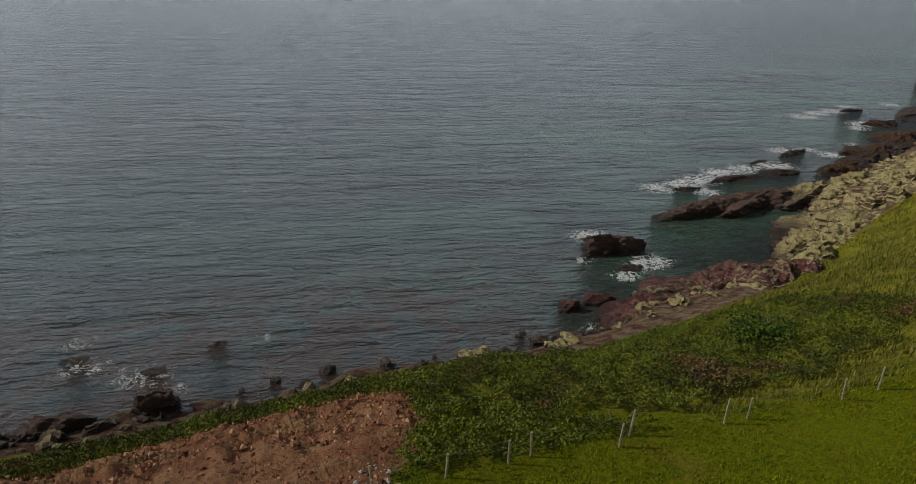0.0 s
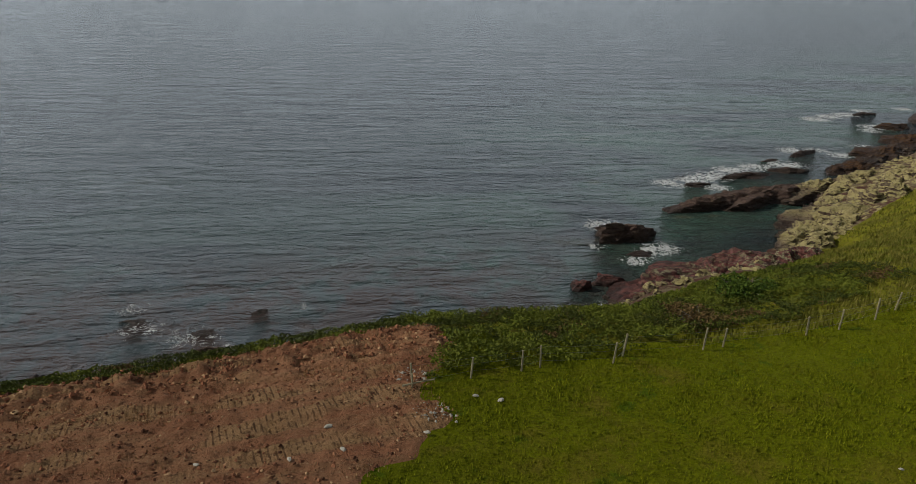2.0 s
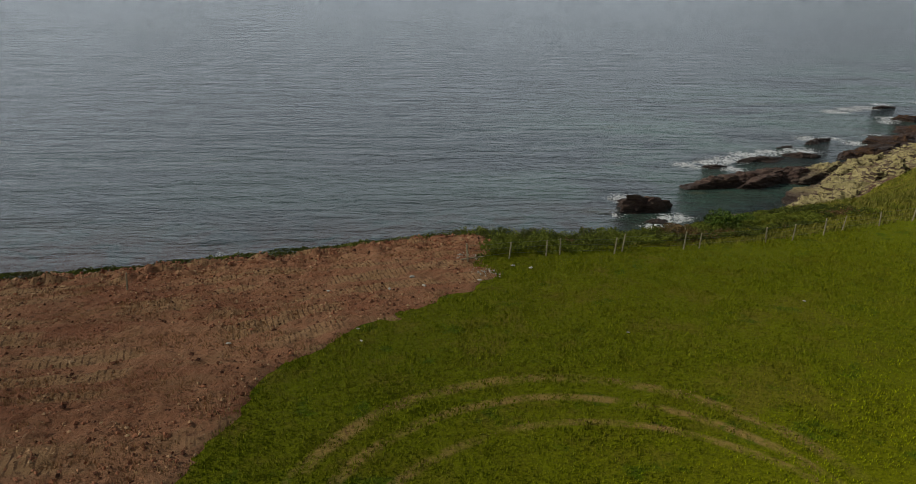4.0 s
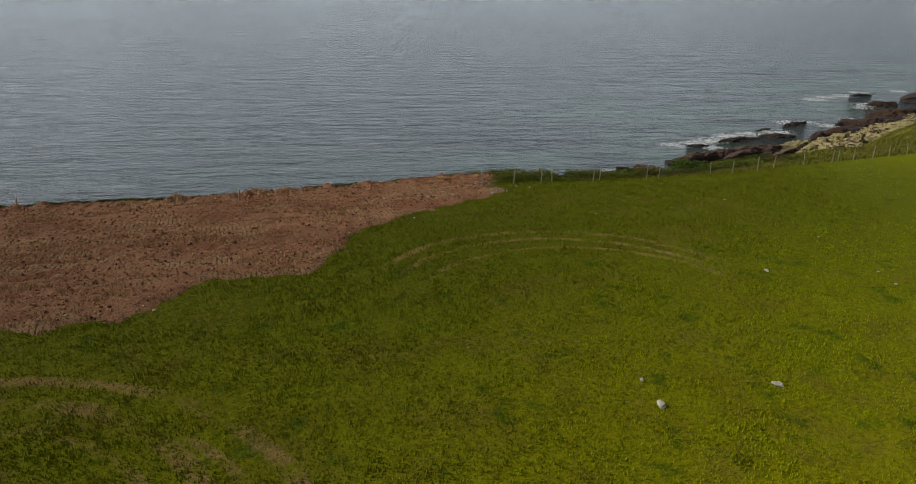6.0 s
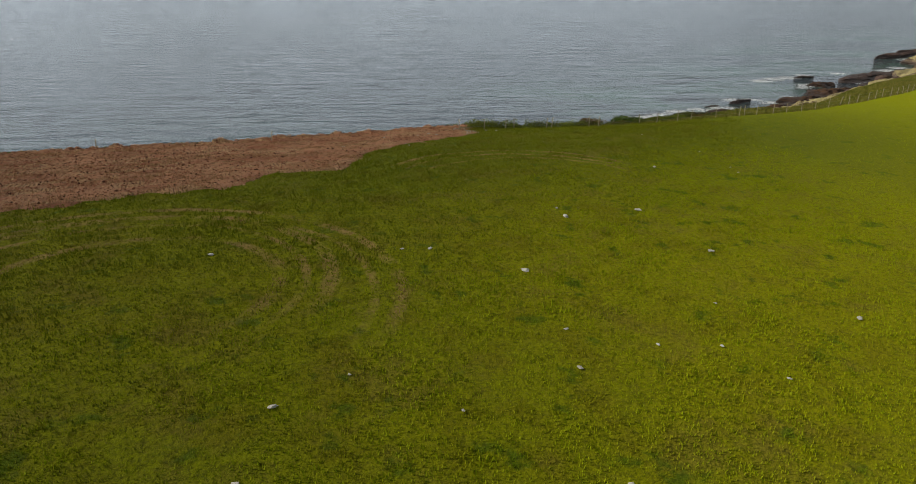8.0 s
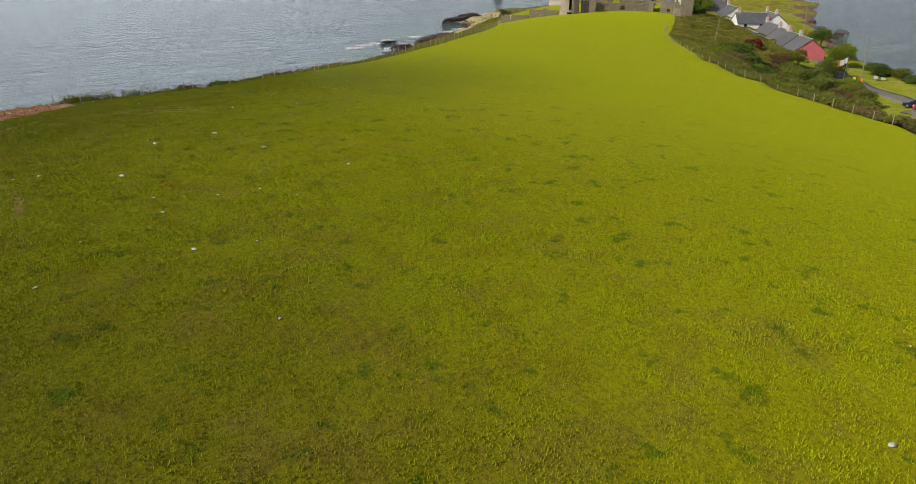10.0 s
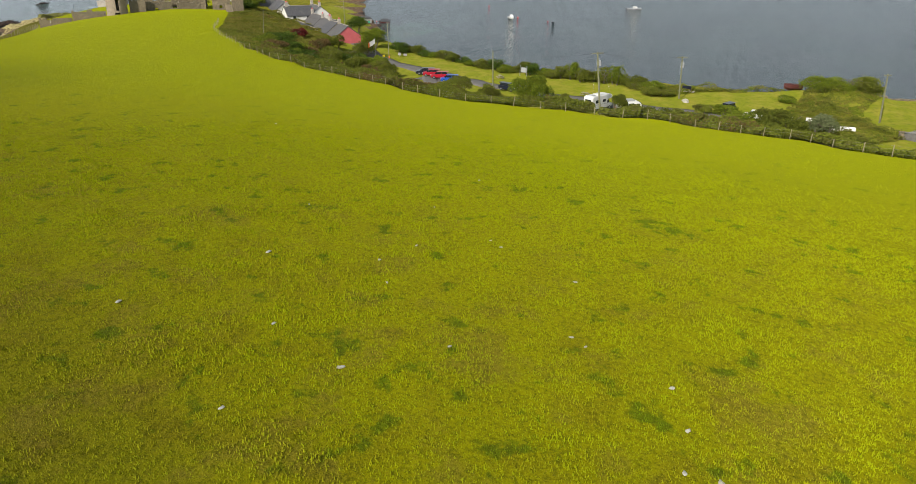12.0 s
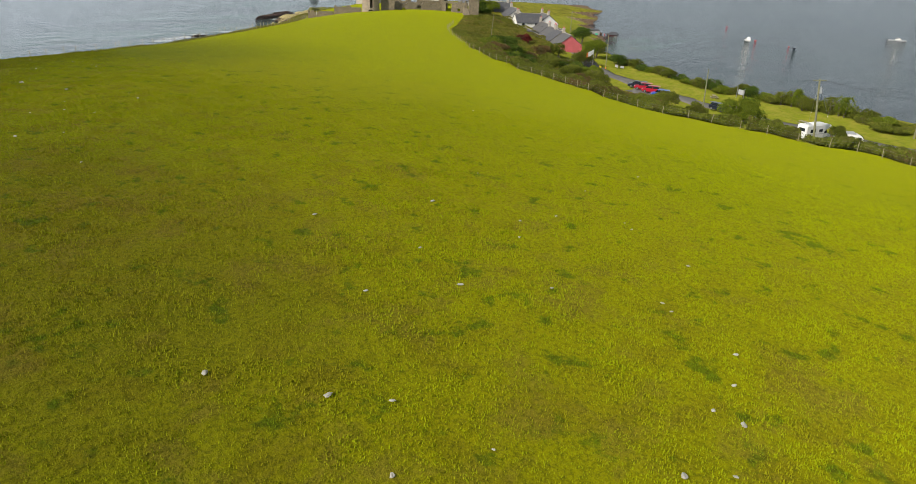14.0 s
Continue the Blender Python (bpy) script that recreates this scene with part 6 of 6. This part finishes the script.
# ---- vehicles ----
def wheel(parent, x, y, r, side):
    w = part("wheel", tube(((x, y - 0.1 * side, r), (x, y + 0.1 * side, r)), (r, r), 20), TYRE, parent)
    part("rim", tube(((x, y + 0.08 * side, r), (x, y + 0.115 * side, r)), (r * 0.62, r * 0.55), 14), STEEL, w)


def car(label, x, y, turn, colour, kind="hatch"):
    c = thing("car", label, "car", pose(x, y, ground_at(x, y) + 0.18, 0, 0, turn), "parked cars")
    body = {"hatch": [(-2.0, 0.35), (-2.05, 0.75), (-1.95, 0.95), (-1.75, 1.0), (0.95, 0.98), (1.85, 0.82), (2.05, 0.6), (2.05, 0.32), (1.7, 0.25), (-1.7, 0.25)],
            "estate": [(-2.2, 0.35), (-2.25, 0.8), (-2.15, 1.0), (-1.9, 1.02), (0.95, 1.0), (1.95, 0.85), (2.15, 0.6), (2.15, 0.32), (1.8, 0.25), (-1.8, 0.25)]}["estate" if kind == "estate" else "hatch"]
    bm = outline(body, 1.74)
    bmesh.ops.bevel(bm, geom=bm.edges[:], offset=0.07, segments=2, affect="EDGES")
    part("body", bm, colour, c)
    back = -2.1 if kind == "estate" else -1.85
    cab = [(back, 0.98), (back + 0.25, 1.42), (back + 0.6, 1.5), (0.1, 1.5), (0.5, 1.38), (1.15, 0.97)]
    bm = outline(cab, 1.5)
    bmesh.ops.bevel(bm, geom=bm.edges[:], offset=0.06, segments=2, affect="EDGES")
    part("cabin", bm, GLASS, c, "dark glazed cabin")
    part("roof", box(0.9 - back, 1.42, 0.07, ((back + 0.2 + 0.25) / 2, 0, 1.475), 0.03), colour, c)
    for s in (-1, 1):
        for px in (-1.25, 1.3):
            wheel(c, px, s * 0.8, 0.32, s)
        part("headlight", box(0.14, 0.34, 0.16, (1.97, s * 0.6, 0.58), 0.03), WHITE_PAINT, c)
        part("tail_light", box(0.1, 0.2, 0.22, (-2.02 - 0.18 * (kind == "estate"), s * 0.66, 0.66), 0.02), RED_PAINT, c)
        part("mirror", box(0.14, 0.16, 0.12, (0.75, s * 0.95, 0.98), 0.03), colour, c)
        part("pillar", box(0.09, 0.04, 0.46, (-0.35, s * 0.735, 1.0)), colour, c)
    part("bumper", box(0.2, 1.6, 0.2, (2.0, 0, 0.32), 0.04), DARK_PAINT, c)
    return c


car("dark blue-black estate car parked by the lane", 140.4, -31.2, 112, DARK_PAINT, "estate")
car("bright red hatchback parked by the lane", 138.6, -33.6, 114, RED_PAINT)
car("dark red hatchback parked by the lane", 136.9, -36.3, 114, RED_PAINT)
car("bright blue hatchback parked by the lane", 135.6, -39.2, 116, BLUE_PAINT)
car("dark car half hidden by a bush", 129.0, -55.0, 250, DARK_PAINT)
car("dark grey car half hidden by a bush", 129.0, -98.6, 150, DARK_PAINT)
car("white car half hidden by a bush", 123.0, -103.4, 80, WHITE_PAINT)


def motorhome(label, x, y, turn):
    c = thing("motorhome", label, "motorhome", pose(x, y, ground_at(x, y) + 0.2, 0, 0, turn) @ Matrix.Scale(0.97, 4))
    bm = outline([(-3.2, 0.45), (-3.25, 2.75), (-2.9, 2.95), (2.3, 3.0), (3.0, 2.8), (3.05, 2.2), (1.55, 1.95), (1.5, 0.45)], 2.25)
    bmesh.ops.bevel(bm, geom=bm.edges[:], offset=0.12, segments=3, affect="EDGES")
    part("body", bm, WHITE_PAINT, c, "white coachbuilt body with an overcab")
    bm = outline([(1.4, 0.45), (1.4, 1.95), (1.9, 1.95), (2.45, 1.3), (3.3, 1.05), (3.4, 0.5)], 2.0)
    bmesh.ops.bevel(bm, geom=bm.edges[:], offset=0.08, segments=2, affect="EDGES")
    part("cab", bm, WHITE_PAINT, c)
    part("windscreen", box(0.75, 1.7, 0.06, (0, 0, 0), 0, Matrix.Translation((2.2, 0, 1.66)) @ Matrix.Rotation(radians(50), 4, "Y")), GLASS, c)
    for s in (-1, 1):
        part("window", box(1.3, 0.06, 0.6, (-1.6, s * 1.125, 1.6), 0.02), GLASS, c)
        part("window", box(0.9, 0.06, 0.5, (0.4, s * 1.125, 1.65), 0.02), GLASS, c)
        part("side_window", box(0.7, 0.06, 0.5, (1.85, s * 1.0, 1.3), 0.02), GLASS, c)
        part("stripe", box(4.4, 0.05, 0.08, (-0.9, s * 1.125, 1.25)), SILVER_PAINT, c)
        for px in (-1.9, 2.4):
            wheel(c, px, s * 0.95, 0.34, s)
    part("rear_window", box(0.06, 1.4, 0.6, (-3.235, 0, 1.75), 0.02), GLASS, c)
    part("roof_rack", box(2.2, 1.5, 0.14, (0.2, 0, 2.98), 0.05), WHITE_PAINT, c)
    part("roof_hatch", box(0.7, 0.7, 0.12, (-1.8, 0, 2.95), 0.03), SILVER_PAINT, c)
    rack = part("bicycle_rack", box(0.08, 1.5, 0.06, (-3.5, 0, 0.9)), STEEL, c)
    for k in (-0.5, 0.45):
        ring_bm = bmesh.new()
        bmesh.ops.create_circle(ring_bm, segments=18, radius=0.34, matrix=Matrix.Translation((-3.55, k, 1.2)) @ Matrix.Rotation(math.pi / 2, 4, "Y"))
        ext = bmesh.ops.extrude_edge_only(ring_bm, edges=ring_bm.edges[:])
        for vv in ext["geom"]:
            if isinstance(vv, bmesh.types.BMVert):
                vv.co = Vector((-3.6, k + (vv.co.y - k) * 0.9, 1.2 + (vv.co.z - 1.2) * 0.9))
        part("bicycle_wheel", ring_bm, TYRE, rack)
    return c


motorhome("white overcab motorhome parked with bicycles on its back", 119.9, -75.4, -28)


def campervan(label, x, y, turn):
    c = thing("camper_van", label, "camper van", pose(x, y, ground_at(x, y) + 0.2, 0, 0, turn))
    bm = outline([(-2.6, 0.4), (-2.65, 2.0), (-2.4, 2.3), (1.0, 2.35), (1.5, 2.1), (1.95, 1.35), (2.55, 1.1), (2.65, 0.45)], 1.95)
    bmesh.ops.bevel(bm, geom=bm.edges[:], offset=0.12, segments=3, affect="EDGES")
    part("body", bm, WHITE_PAINT, c)
    part("windscreen", box(0.9, 1.6, 0.06, (0, 0, 0), 0, Matrix.Translation((1.76, 0, 1.72)) @ Matrix.Rotation(radians(58), 4, "Y")), GLASS, c)
    part("pop_top", box(2.6, 1.5, 0.3, (-0.8, 0, 2.3), 0.1), SILVER_PAINT, c)
    for s in (-1, 1):
        for px, ln in ((-1.6, 1.1), (-0.2, 1.1), (1.05, 0.7)):
            part("window", box(ln, 0.06, 0.55, (px, s * 0.98, 1.4), 0.02), GLASS, c)
        for px in (-1.7, 1.75):
            wheel(c, px, s * 0.85, 0.34, s)
        part("headlight", box(0.12, 0.3, 0.24, (2.6, s * 0.7, 0.75), 0.03), GLASS, c)
    return c


campervan("white camper van parked beside a small tree", 119.2, -81.6, -62)


# ---- poles and wires ----
def pole(label, x, y, high, arm=0.0, box_at=0.0, lean=(0, 0), r=0.14):
    z = ground_at(x, y)
    p = thing("utility_pole", label, "utility pole", pose(x, y, z, lean[0], lean[1], 0), "poles along the lane")
    part("shaft", tube(((0, 0, -0.5), (0, 0, high * 0.5), (0, 0, high)), (r * 1.15, r, r * 0.8), 10), POLE_WOOD, p)
    if arm:
        part("crossarm", box(0.12, arm, 0.12, (0.12, 0, high - 0.35), 0.01, Matrix.Rotation(radians(-8), 4, "Z")), POLE_WOOD, p)
        for s in (-0.42, 0, 0.42):
            part("insulator", tube(((0.12, s * arm, high - 0.23), (0.12, s * arm, high - 0.08)), (0.035, 0.03), 8), STEEL, p)
    if box_at:
        t = part("transformer", tube(((0.45, -0.1, box_at - 0.95), (0.45, -0.1, box_at - 0.9), (0.45, -0.1, box_at), (0.45, -0.1, box_at + 0.06)), (0.3, 0.36, 0.36, 0.3), 14), SILVER_PAINT, p)
        for s in (-0.15, 0.15):
            part("bushing", tube(((0.45, -0.1 + s, box_at + 0.05), (0.45, -0.1 + s, box_at + 0.32)), (0.05, 0.03), 8), STEEL, t)
        part("bracket", box(0.4, 0.08, 0.08, (0.2, -0.05, box_at - 0.4)), STEEL, p)
    return Matrix.Translation((x, y, z)) @ pose(0, 0, 0, lean[0], lean[1], 0) @ Vector((0, 0, high - 0.2))


topA = pole("tall wooden pole carrying a transformer beside a motorhome", 115.4, -76.6, 11.2, 2.2, 9.6, (-8, 2), 0.17)
topB = pole("wooden pole with crossarm and transformer on the shore meadow", 138.3, -89.3, 8.7, 2.2, 7.3, (-3, 0))
topC = pole("plain wooden pole beside the lane", 130.4, -51.2, 8.2, 0, 0, (-2, 0), 0.12)
topD = pole("leaning wooden pole by a rough meadow", 130.0, -124.9, 8.9, 1.2, 0, (-4, 0))
topE = pole("tall thin wooden pole by the village lane", 161.0, -12.2, 9.3, 0, 0, (-2, 0), 0.1)
topF = pole("wooden pole above the village gardens", 146.5, 17.0, 6.0, 0, 0, (5, 0), 0.1)
topG = pole("thin wooden pole behind the cottages", 203.0, 24.0, 8.0, 0, 0, (0, 0), 0.1)


def cable(name, label, a, b, sag, r=0.012):
    pts = [a.lerp(b, k / 14) - Vector((0, 0, sag * 4 * (k / 14) * (1 - k / 14))) for k in range(15)]
    ob = thing(name, label, "cable", group="overhead wires")
    part("strand", tube(pts, [r] * 15, 4), TYRE, ob)


for a, b, sag in ((topC, topA, 0.9), (topC, topE, 1.2), (topA, topB, 0.4), (topA, topD, 1.2), (topD, Vector((121.0, -131.0, 11.0)), 0.5), (topE, topF, 0.8), (topB, Vector((142, -86.2, 6.8)), 0.1)):
    cable("overhead_wire", "thin dark wire hanging between poles", a, b, sag)
for foot, top, colour in (((118.5, -79.4), topA, ORANGE_PAINT), ((120.8, -74.0), topA, STEEL)):
    g_ = thing("guy_wire", "slanting stay wire with a guard at its foot", "stay wire")
    base = Vector((*foot, ground_at(*foot)))
    part("strand", tube((base, base.lerp(top, 0.85)), (0.015, 0.015), 4), WIRE, g_)
    part("guard", tube((base.lerp(top, 0.02), base.lerp(top, 0.25)), (0.04, 0.04), 6), ORANGE_PAINT, g_)
    ball = bmesh.new()
    bmesh.ops.create_icosphere(ball, subdivisions=2, radius=0.07, matrix=Matrix.Translation(base.lerp(top, 0.45)))
    part("insulator", ball, WHITE_PAINT, g_)

# flag by the lane
fl = thing("flagpole", "white-painted pole flying a white and red flag", "flag", pose(157.4, -9.9, ground_at(157.4, -9.9)))
part("pole", tube(((0, 0, -0.2), (0, 0, 5.4)), (0.06, 0.04), 8), STEEL, fl)
for k, (name, m_) in enumerate((("flag_field", WHITE_PAINT), ("flag_edge", ORANGE_PAINT))):
    bm = bmesh.new()
    w0, w1 = (0.05, 1.5) if k == 0 else (1.5, 2.0)
    rows = [[bm.verts.new((-0.55 * (w0 + (w1 - w0) * i / 8), 0.75 * (w0 + (w1 - w0) * i / 8) + 0.1 * math.sin(i + k * 8), 5.2 - 1.25 * j - 0.55 * (w0 + (w1 - w0) * i / 8))) for i in range(9)] for j in range(2)]
    for i in range(8):
        bm.faces.new((rows[0][i], rows[0][i + 1], rows[1][i + 1], rows[1][i]))
    ext = bmesh.ops.solidify(bm, geom=bm.faces[:], thickness=0.02)
    part(name, bm, m_, fl)
# boards and a barrier by the lane's end
for k, (bx, by, mat_, hh) in enumerate(((158.6, -13.4, ORANGE_PAINT, 0.9), (159.8, -11.2, GORSE_LEAF, 0.7), (163.5, -14.2, GREY_WALL, 1.0), (164.6, -15.4, GREY_WALL, 0.8))):
    b = thing("lane_sign", "small board standing at the lane's end", "sign", pose(bx, by, ground_at(bx, by), 0, 0, 40 + 20 * k), "boards at the lane's end")
    part("panel", box(1.0, 0.12, hh * 0.7, (0, 0, hh * 0.4), 0.02), mat_, b)
    part("leg", box(0.1, 0.1, hh * 0.6, (0, 0.1, -0.1)), POST_WOOD, b)
info = thing("information_board", "white information board on two legs", "sign", pose(147.4, -53.4, ground_at(147.4, -53.4), 0, 0, 75))
part("panel", box(1.4, 0.1, 1.1, (0, 0, 0.8), 0.02), SILVER_PAINT, info)
for s in (-0.9, 0.9):
    part("leg", box(0.12, 0.12, 2.5, (s, 0.12, -0.2)), STEEL, info)


def picnic_table(x, y, turn):
    t = thing("picnic_table", "weathered wooden picnic table with benches on grass", "picnic table", pose(x, y, ground_at(x, y), 0, 0, turn), "picnic tables")
    part("tabletop", box(1.8, 0.8, 0.06, (0, 0, 0.72), 0.01), POST_WOOD, t)
    for s in (-1, 1):
        part("bench", box(1.8, 0.28, 0.05, (0, s * 0.72, 0.42), 0.01), POST_WOOD, t)
        for e in (-0.65, 0.65):
            part("leg", tube(((e, s * 0.62, -0.05), (e, s * 0.2, 0.72)), (0.045, 0.045), 6), POST_WOOD, t)
    for e in (-0.65, 0.65):
        part("crossbar", box(0.05, 1.6, 0.1, (e, 0, 0.34)), POST_WOOD, t)


picnic_table(143.6, -48.8, 30)
picnic_table(131.2, -71.0, 60)
bench = thing("shore_bench", "dark bench on a pale slab by the shore", "bench", pose(145.4, -90.4, ground_at(145.4, -90.4), 0, 0, 80))
part("slab", box(3.4, 1.8, 0.12, (0, 0, 0), 0.02), BRICK, bench)
part("seat", box(1.9, 0.5, 0.08, (0, 0, 0.5), 0.02), MAROON_PAINT, bench)
part("backrest", box(1.9, 0.08, 0.6, (0, 0.26, 0.6), 0.02), DARK_PAINT, bench)
for s in (-0.8, 0.8):
    part("leg", box(0.1, 0.5, 0.45, (s, 0, 0.1)), DARK_PAINT, bench)
boulder = rock("pale_boulder", "pale grey boulder lying beside a pole", 135.2, -90.6, 2.4, 1.5, 0.9, 20, STONE, 61, 0.3, 3, 0.2, ground_at(135.2, -90.6))


# ---- boats ----
def hull_mesh(long, wide, deep, deck=True):
    bm, rows = bmesh.new(), []
    for i in range(9):
        s = i / 8
        w = wide / 2 * (1 - max(0, (s - 0.45) / 0.55) ** 2.2) * (0.85 + 0.15 * min(1, s * 4))
        x = -long / 2 + long * s
        keel = deep * 0.5 * max(0, (s - 0.6) / 0.4) ** 2
        sheer = deep * (1 + 0.25 * s * s)
        rows.append([bm.verts.new(p) for p in ((x, -w, sheer), (x, -w * 0.82, deep * 0.35 + keel), (x, 0, keel - 0.1), (x, w * 0.82, deep * 0.35 + keel), (x, w, sheer), (x, w * 0.86, sheer - 0.05), (x, 0, sheer - (0.1 if deck else 0.45)), (x, -w * 0.86, sheer - 0.05))])
    for a, b in zip(rows, rows[1:]):
        for k in range(8):
            bm.faces.new((a[k], a[(k + 1) % 8], b[(k + 1) % 8], b[k]))
    bm.faces.new(rows[0])
    bm.faces.new(rows[-1][::-1])
    bmesh.ops.recalc_face_normals(bm, faces=bm.faces[:])
    return bm


def boat(label, x, y, z, turn, long, wide, deep, colour, cabin=None, tip=0.0):
    b = thing("boat", label, "boat", pose(x, y, z, tip, 0, turn), "boats")
    part("hull", hull_mesh(long, wide, deep), colour, b)
    if cabin:
        bm = outline([(-long * 0.1, deep), (-long * 0.1, deep + 1.2), (long * 0.12, deep + 1.2), (long * 0.24, deep + 0.1)], wide * 0.62)
        bmesh.ops.bevel(bm, geom=bm.edges[:], offset=0.08, segments=2, affect="EDGES")
        part("cabin", bm, cabin, b)
        part("windscreen", box(long * 0.2, wide * 0.64, 0.4, (0.0, 0, deep + 0.6), 0.03), GLASS, b)
        part("engine", box(0.5, 0.4, 0.9, (-long / 2 - 0.2, 0, 0.3), 0.08), DARK_PAINT, b)
    else:
        part("thwart", box(0.3, wide * 0.8, 0.06, (0, 0, deep - 0.1)), POST_WOOD, b)
    return b


boat("white motor boat with a cabin moored in the harbour", 346.0, 6.0, -0.2, 215, 6.8, 2.4, 1.0, WHITE_PAINT, WHITE_PAINT)
boat("dark open boat moored in the harbour", 335.5, -18.3, -0.15, 190, 4.6, 1.7, 0.8, DARK_PAINT)
boat("long grey boat with a white cabin moored in the harbour", 437.0, -45.4, -0.35, 280, 9.0, 2.4, 0.9, SILVER_PAINT, WHITE_PAINT)
boat("old maroon boat lying on the grass above the beach", 149.6, -111.4, ground_at(149.6, -111.4) + 0.05, 110, 3.8, 1.6, 1.1, MAROON_PAINT)
boat("upturned long white boat lying in rough grass", 120.6, -117.4, ground_at(120.6, -117.4) + 0.55, 98, 4.4, 1.2, 0.5, WHITE_PAINT, None, 180)
boat("white dinghy lying in rough grass", 124.2, -113.8, ground_at(124.2, -113.8) + 0.1, 80, 3.4, 1.3, 0.6, WHITE_PAINT)
boat("white dinghy lying behind a bush", 125.6, -108.0, ground_at(125.6, -108.0) + 0.1, 60, 4.0, 1.5, 0.7, WHITE_PAINT)
for bx, by, rr in ((349.5, 3.4, 0.5), (411, 38.5, 0.4), (341, -14.5, 0.32), (300, 60, 0.3)):
    buoy = thing("mooring_buoy", "round pink mooring buoy afloat", "buoy", pose(bx, by, 0), "mooring buoys")
    bm = bmesh.new()
    bmesh.ops.create_icosphere(bm, subdivisions=3, radius=rr, matrix=Matrix.Translation((0, 0, rr * 0.4)))
    part("float", bm, PINK_WALL, buoy)
    part("eye", tube(((0, 0, rr * 1.3), (0, 0, rr * 1.6)), (0.08, 0.08), 6), STEEL, buoy)

# ---- grass standing in the field ----
def in_field(x, y):
    return inside(FIELD, x, y) & ~inside(PATCH, x, y)


def chance(x, y):
    """An even scatter of numbers from 0 to 1 over the plan."""
    return np.modf(np.abs(np.sin(x * 12.9898 + y * 78.233)) * 43758.5453)[0]


def crest(x, y):
    """The stretch of field over which the flight passes lowest."""
    return in_field(x, y) & (nearest([(0, -10), (2, -45), (8, -70), (24, -78), (14, -97)], x, y)[0] < 19 + 13 * chance(x, y))


def seaward(x, y):
    """The seaward slope, whose deeper green blades are also darkened for cloud shade."""
    return y + 0.25 * np.maximum(-x, 0) + 4 * wavy(x, y, 9, 305, 4, 0.6) + 18 * (chance(y, x) - 0.5) > np.interp(x, [-30, -6, 10, 30, 50], [-48, -34, -18, -2, 60])


def turning_arcs(x, y):
    """Where machines have turned and left dead grass lying."""
    hit = np.zeros(x.shape, bool)
    for cx, cy, radius, wide in ARCS:
        hit |= (np.abs(np.hypot(x - cx, y - cy) - radius) < wide * (0.55 + 0.5 * wavy(x, y, 1.5, 321, 3))) & (y - cy > (3.5 if cy > -25 else -3))
    return hit & in_field(x, y) & (wavy(x, y, 4.0, 323, 4, 0.7) > -0.15)


blades("field_grass", "short mown yellow-green grass", 470000, (-34, 58, -116, 16), lambda x, y: crest(x, y) & ~seaward(x, y) & ~(turning_arcs(x, y) & (chance(x, y) < 0.75)), 0.105, BLADES, 301, 3, 0.21, 0.08)
blades("lush_grass", "short deep green grass, darkened for shade, near the bare earth", 340000, (-34, 60, -58, 22), lambda x, y: in_field(x, y) & seaward(x, y) & ~(turning_arcs(x, y) & (chance(x, y) < 0.75)), 0.115, SHADED_BLADES, 306, 3, 0.2, 0.08)
blades("field_grass_far", "short mown yellow-green grass further off", 130000, (-40, 175, -125, 85), lambda x, y: in_field(x, y) & ~crest(x, y) & ~seaward(x, y), 0.10, BLADES, 311, 2, 0.22, 0.1)


blades("dead_grass", "dry tan grass left in curved wheel tracks", 120000, (-33, 16, -44, -5), turning_arcs, 0.06, STRAW, 322, 2, 0.4, 0.1)
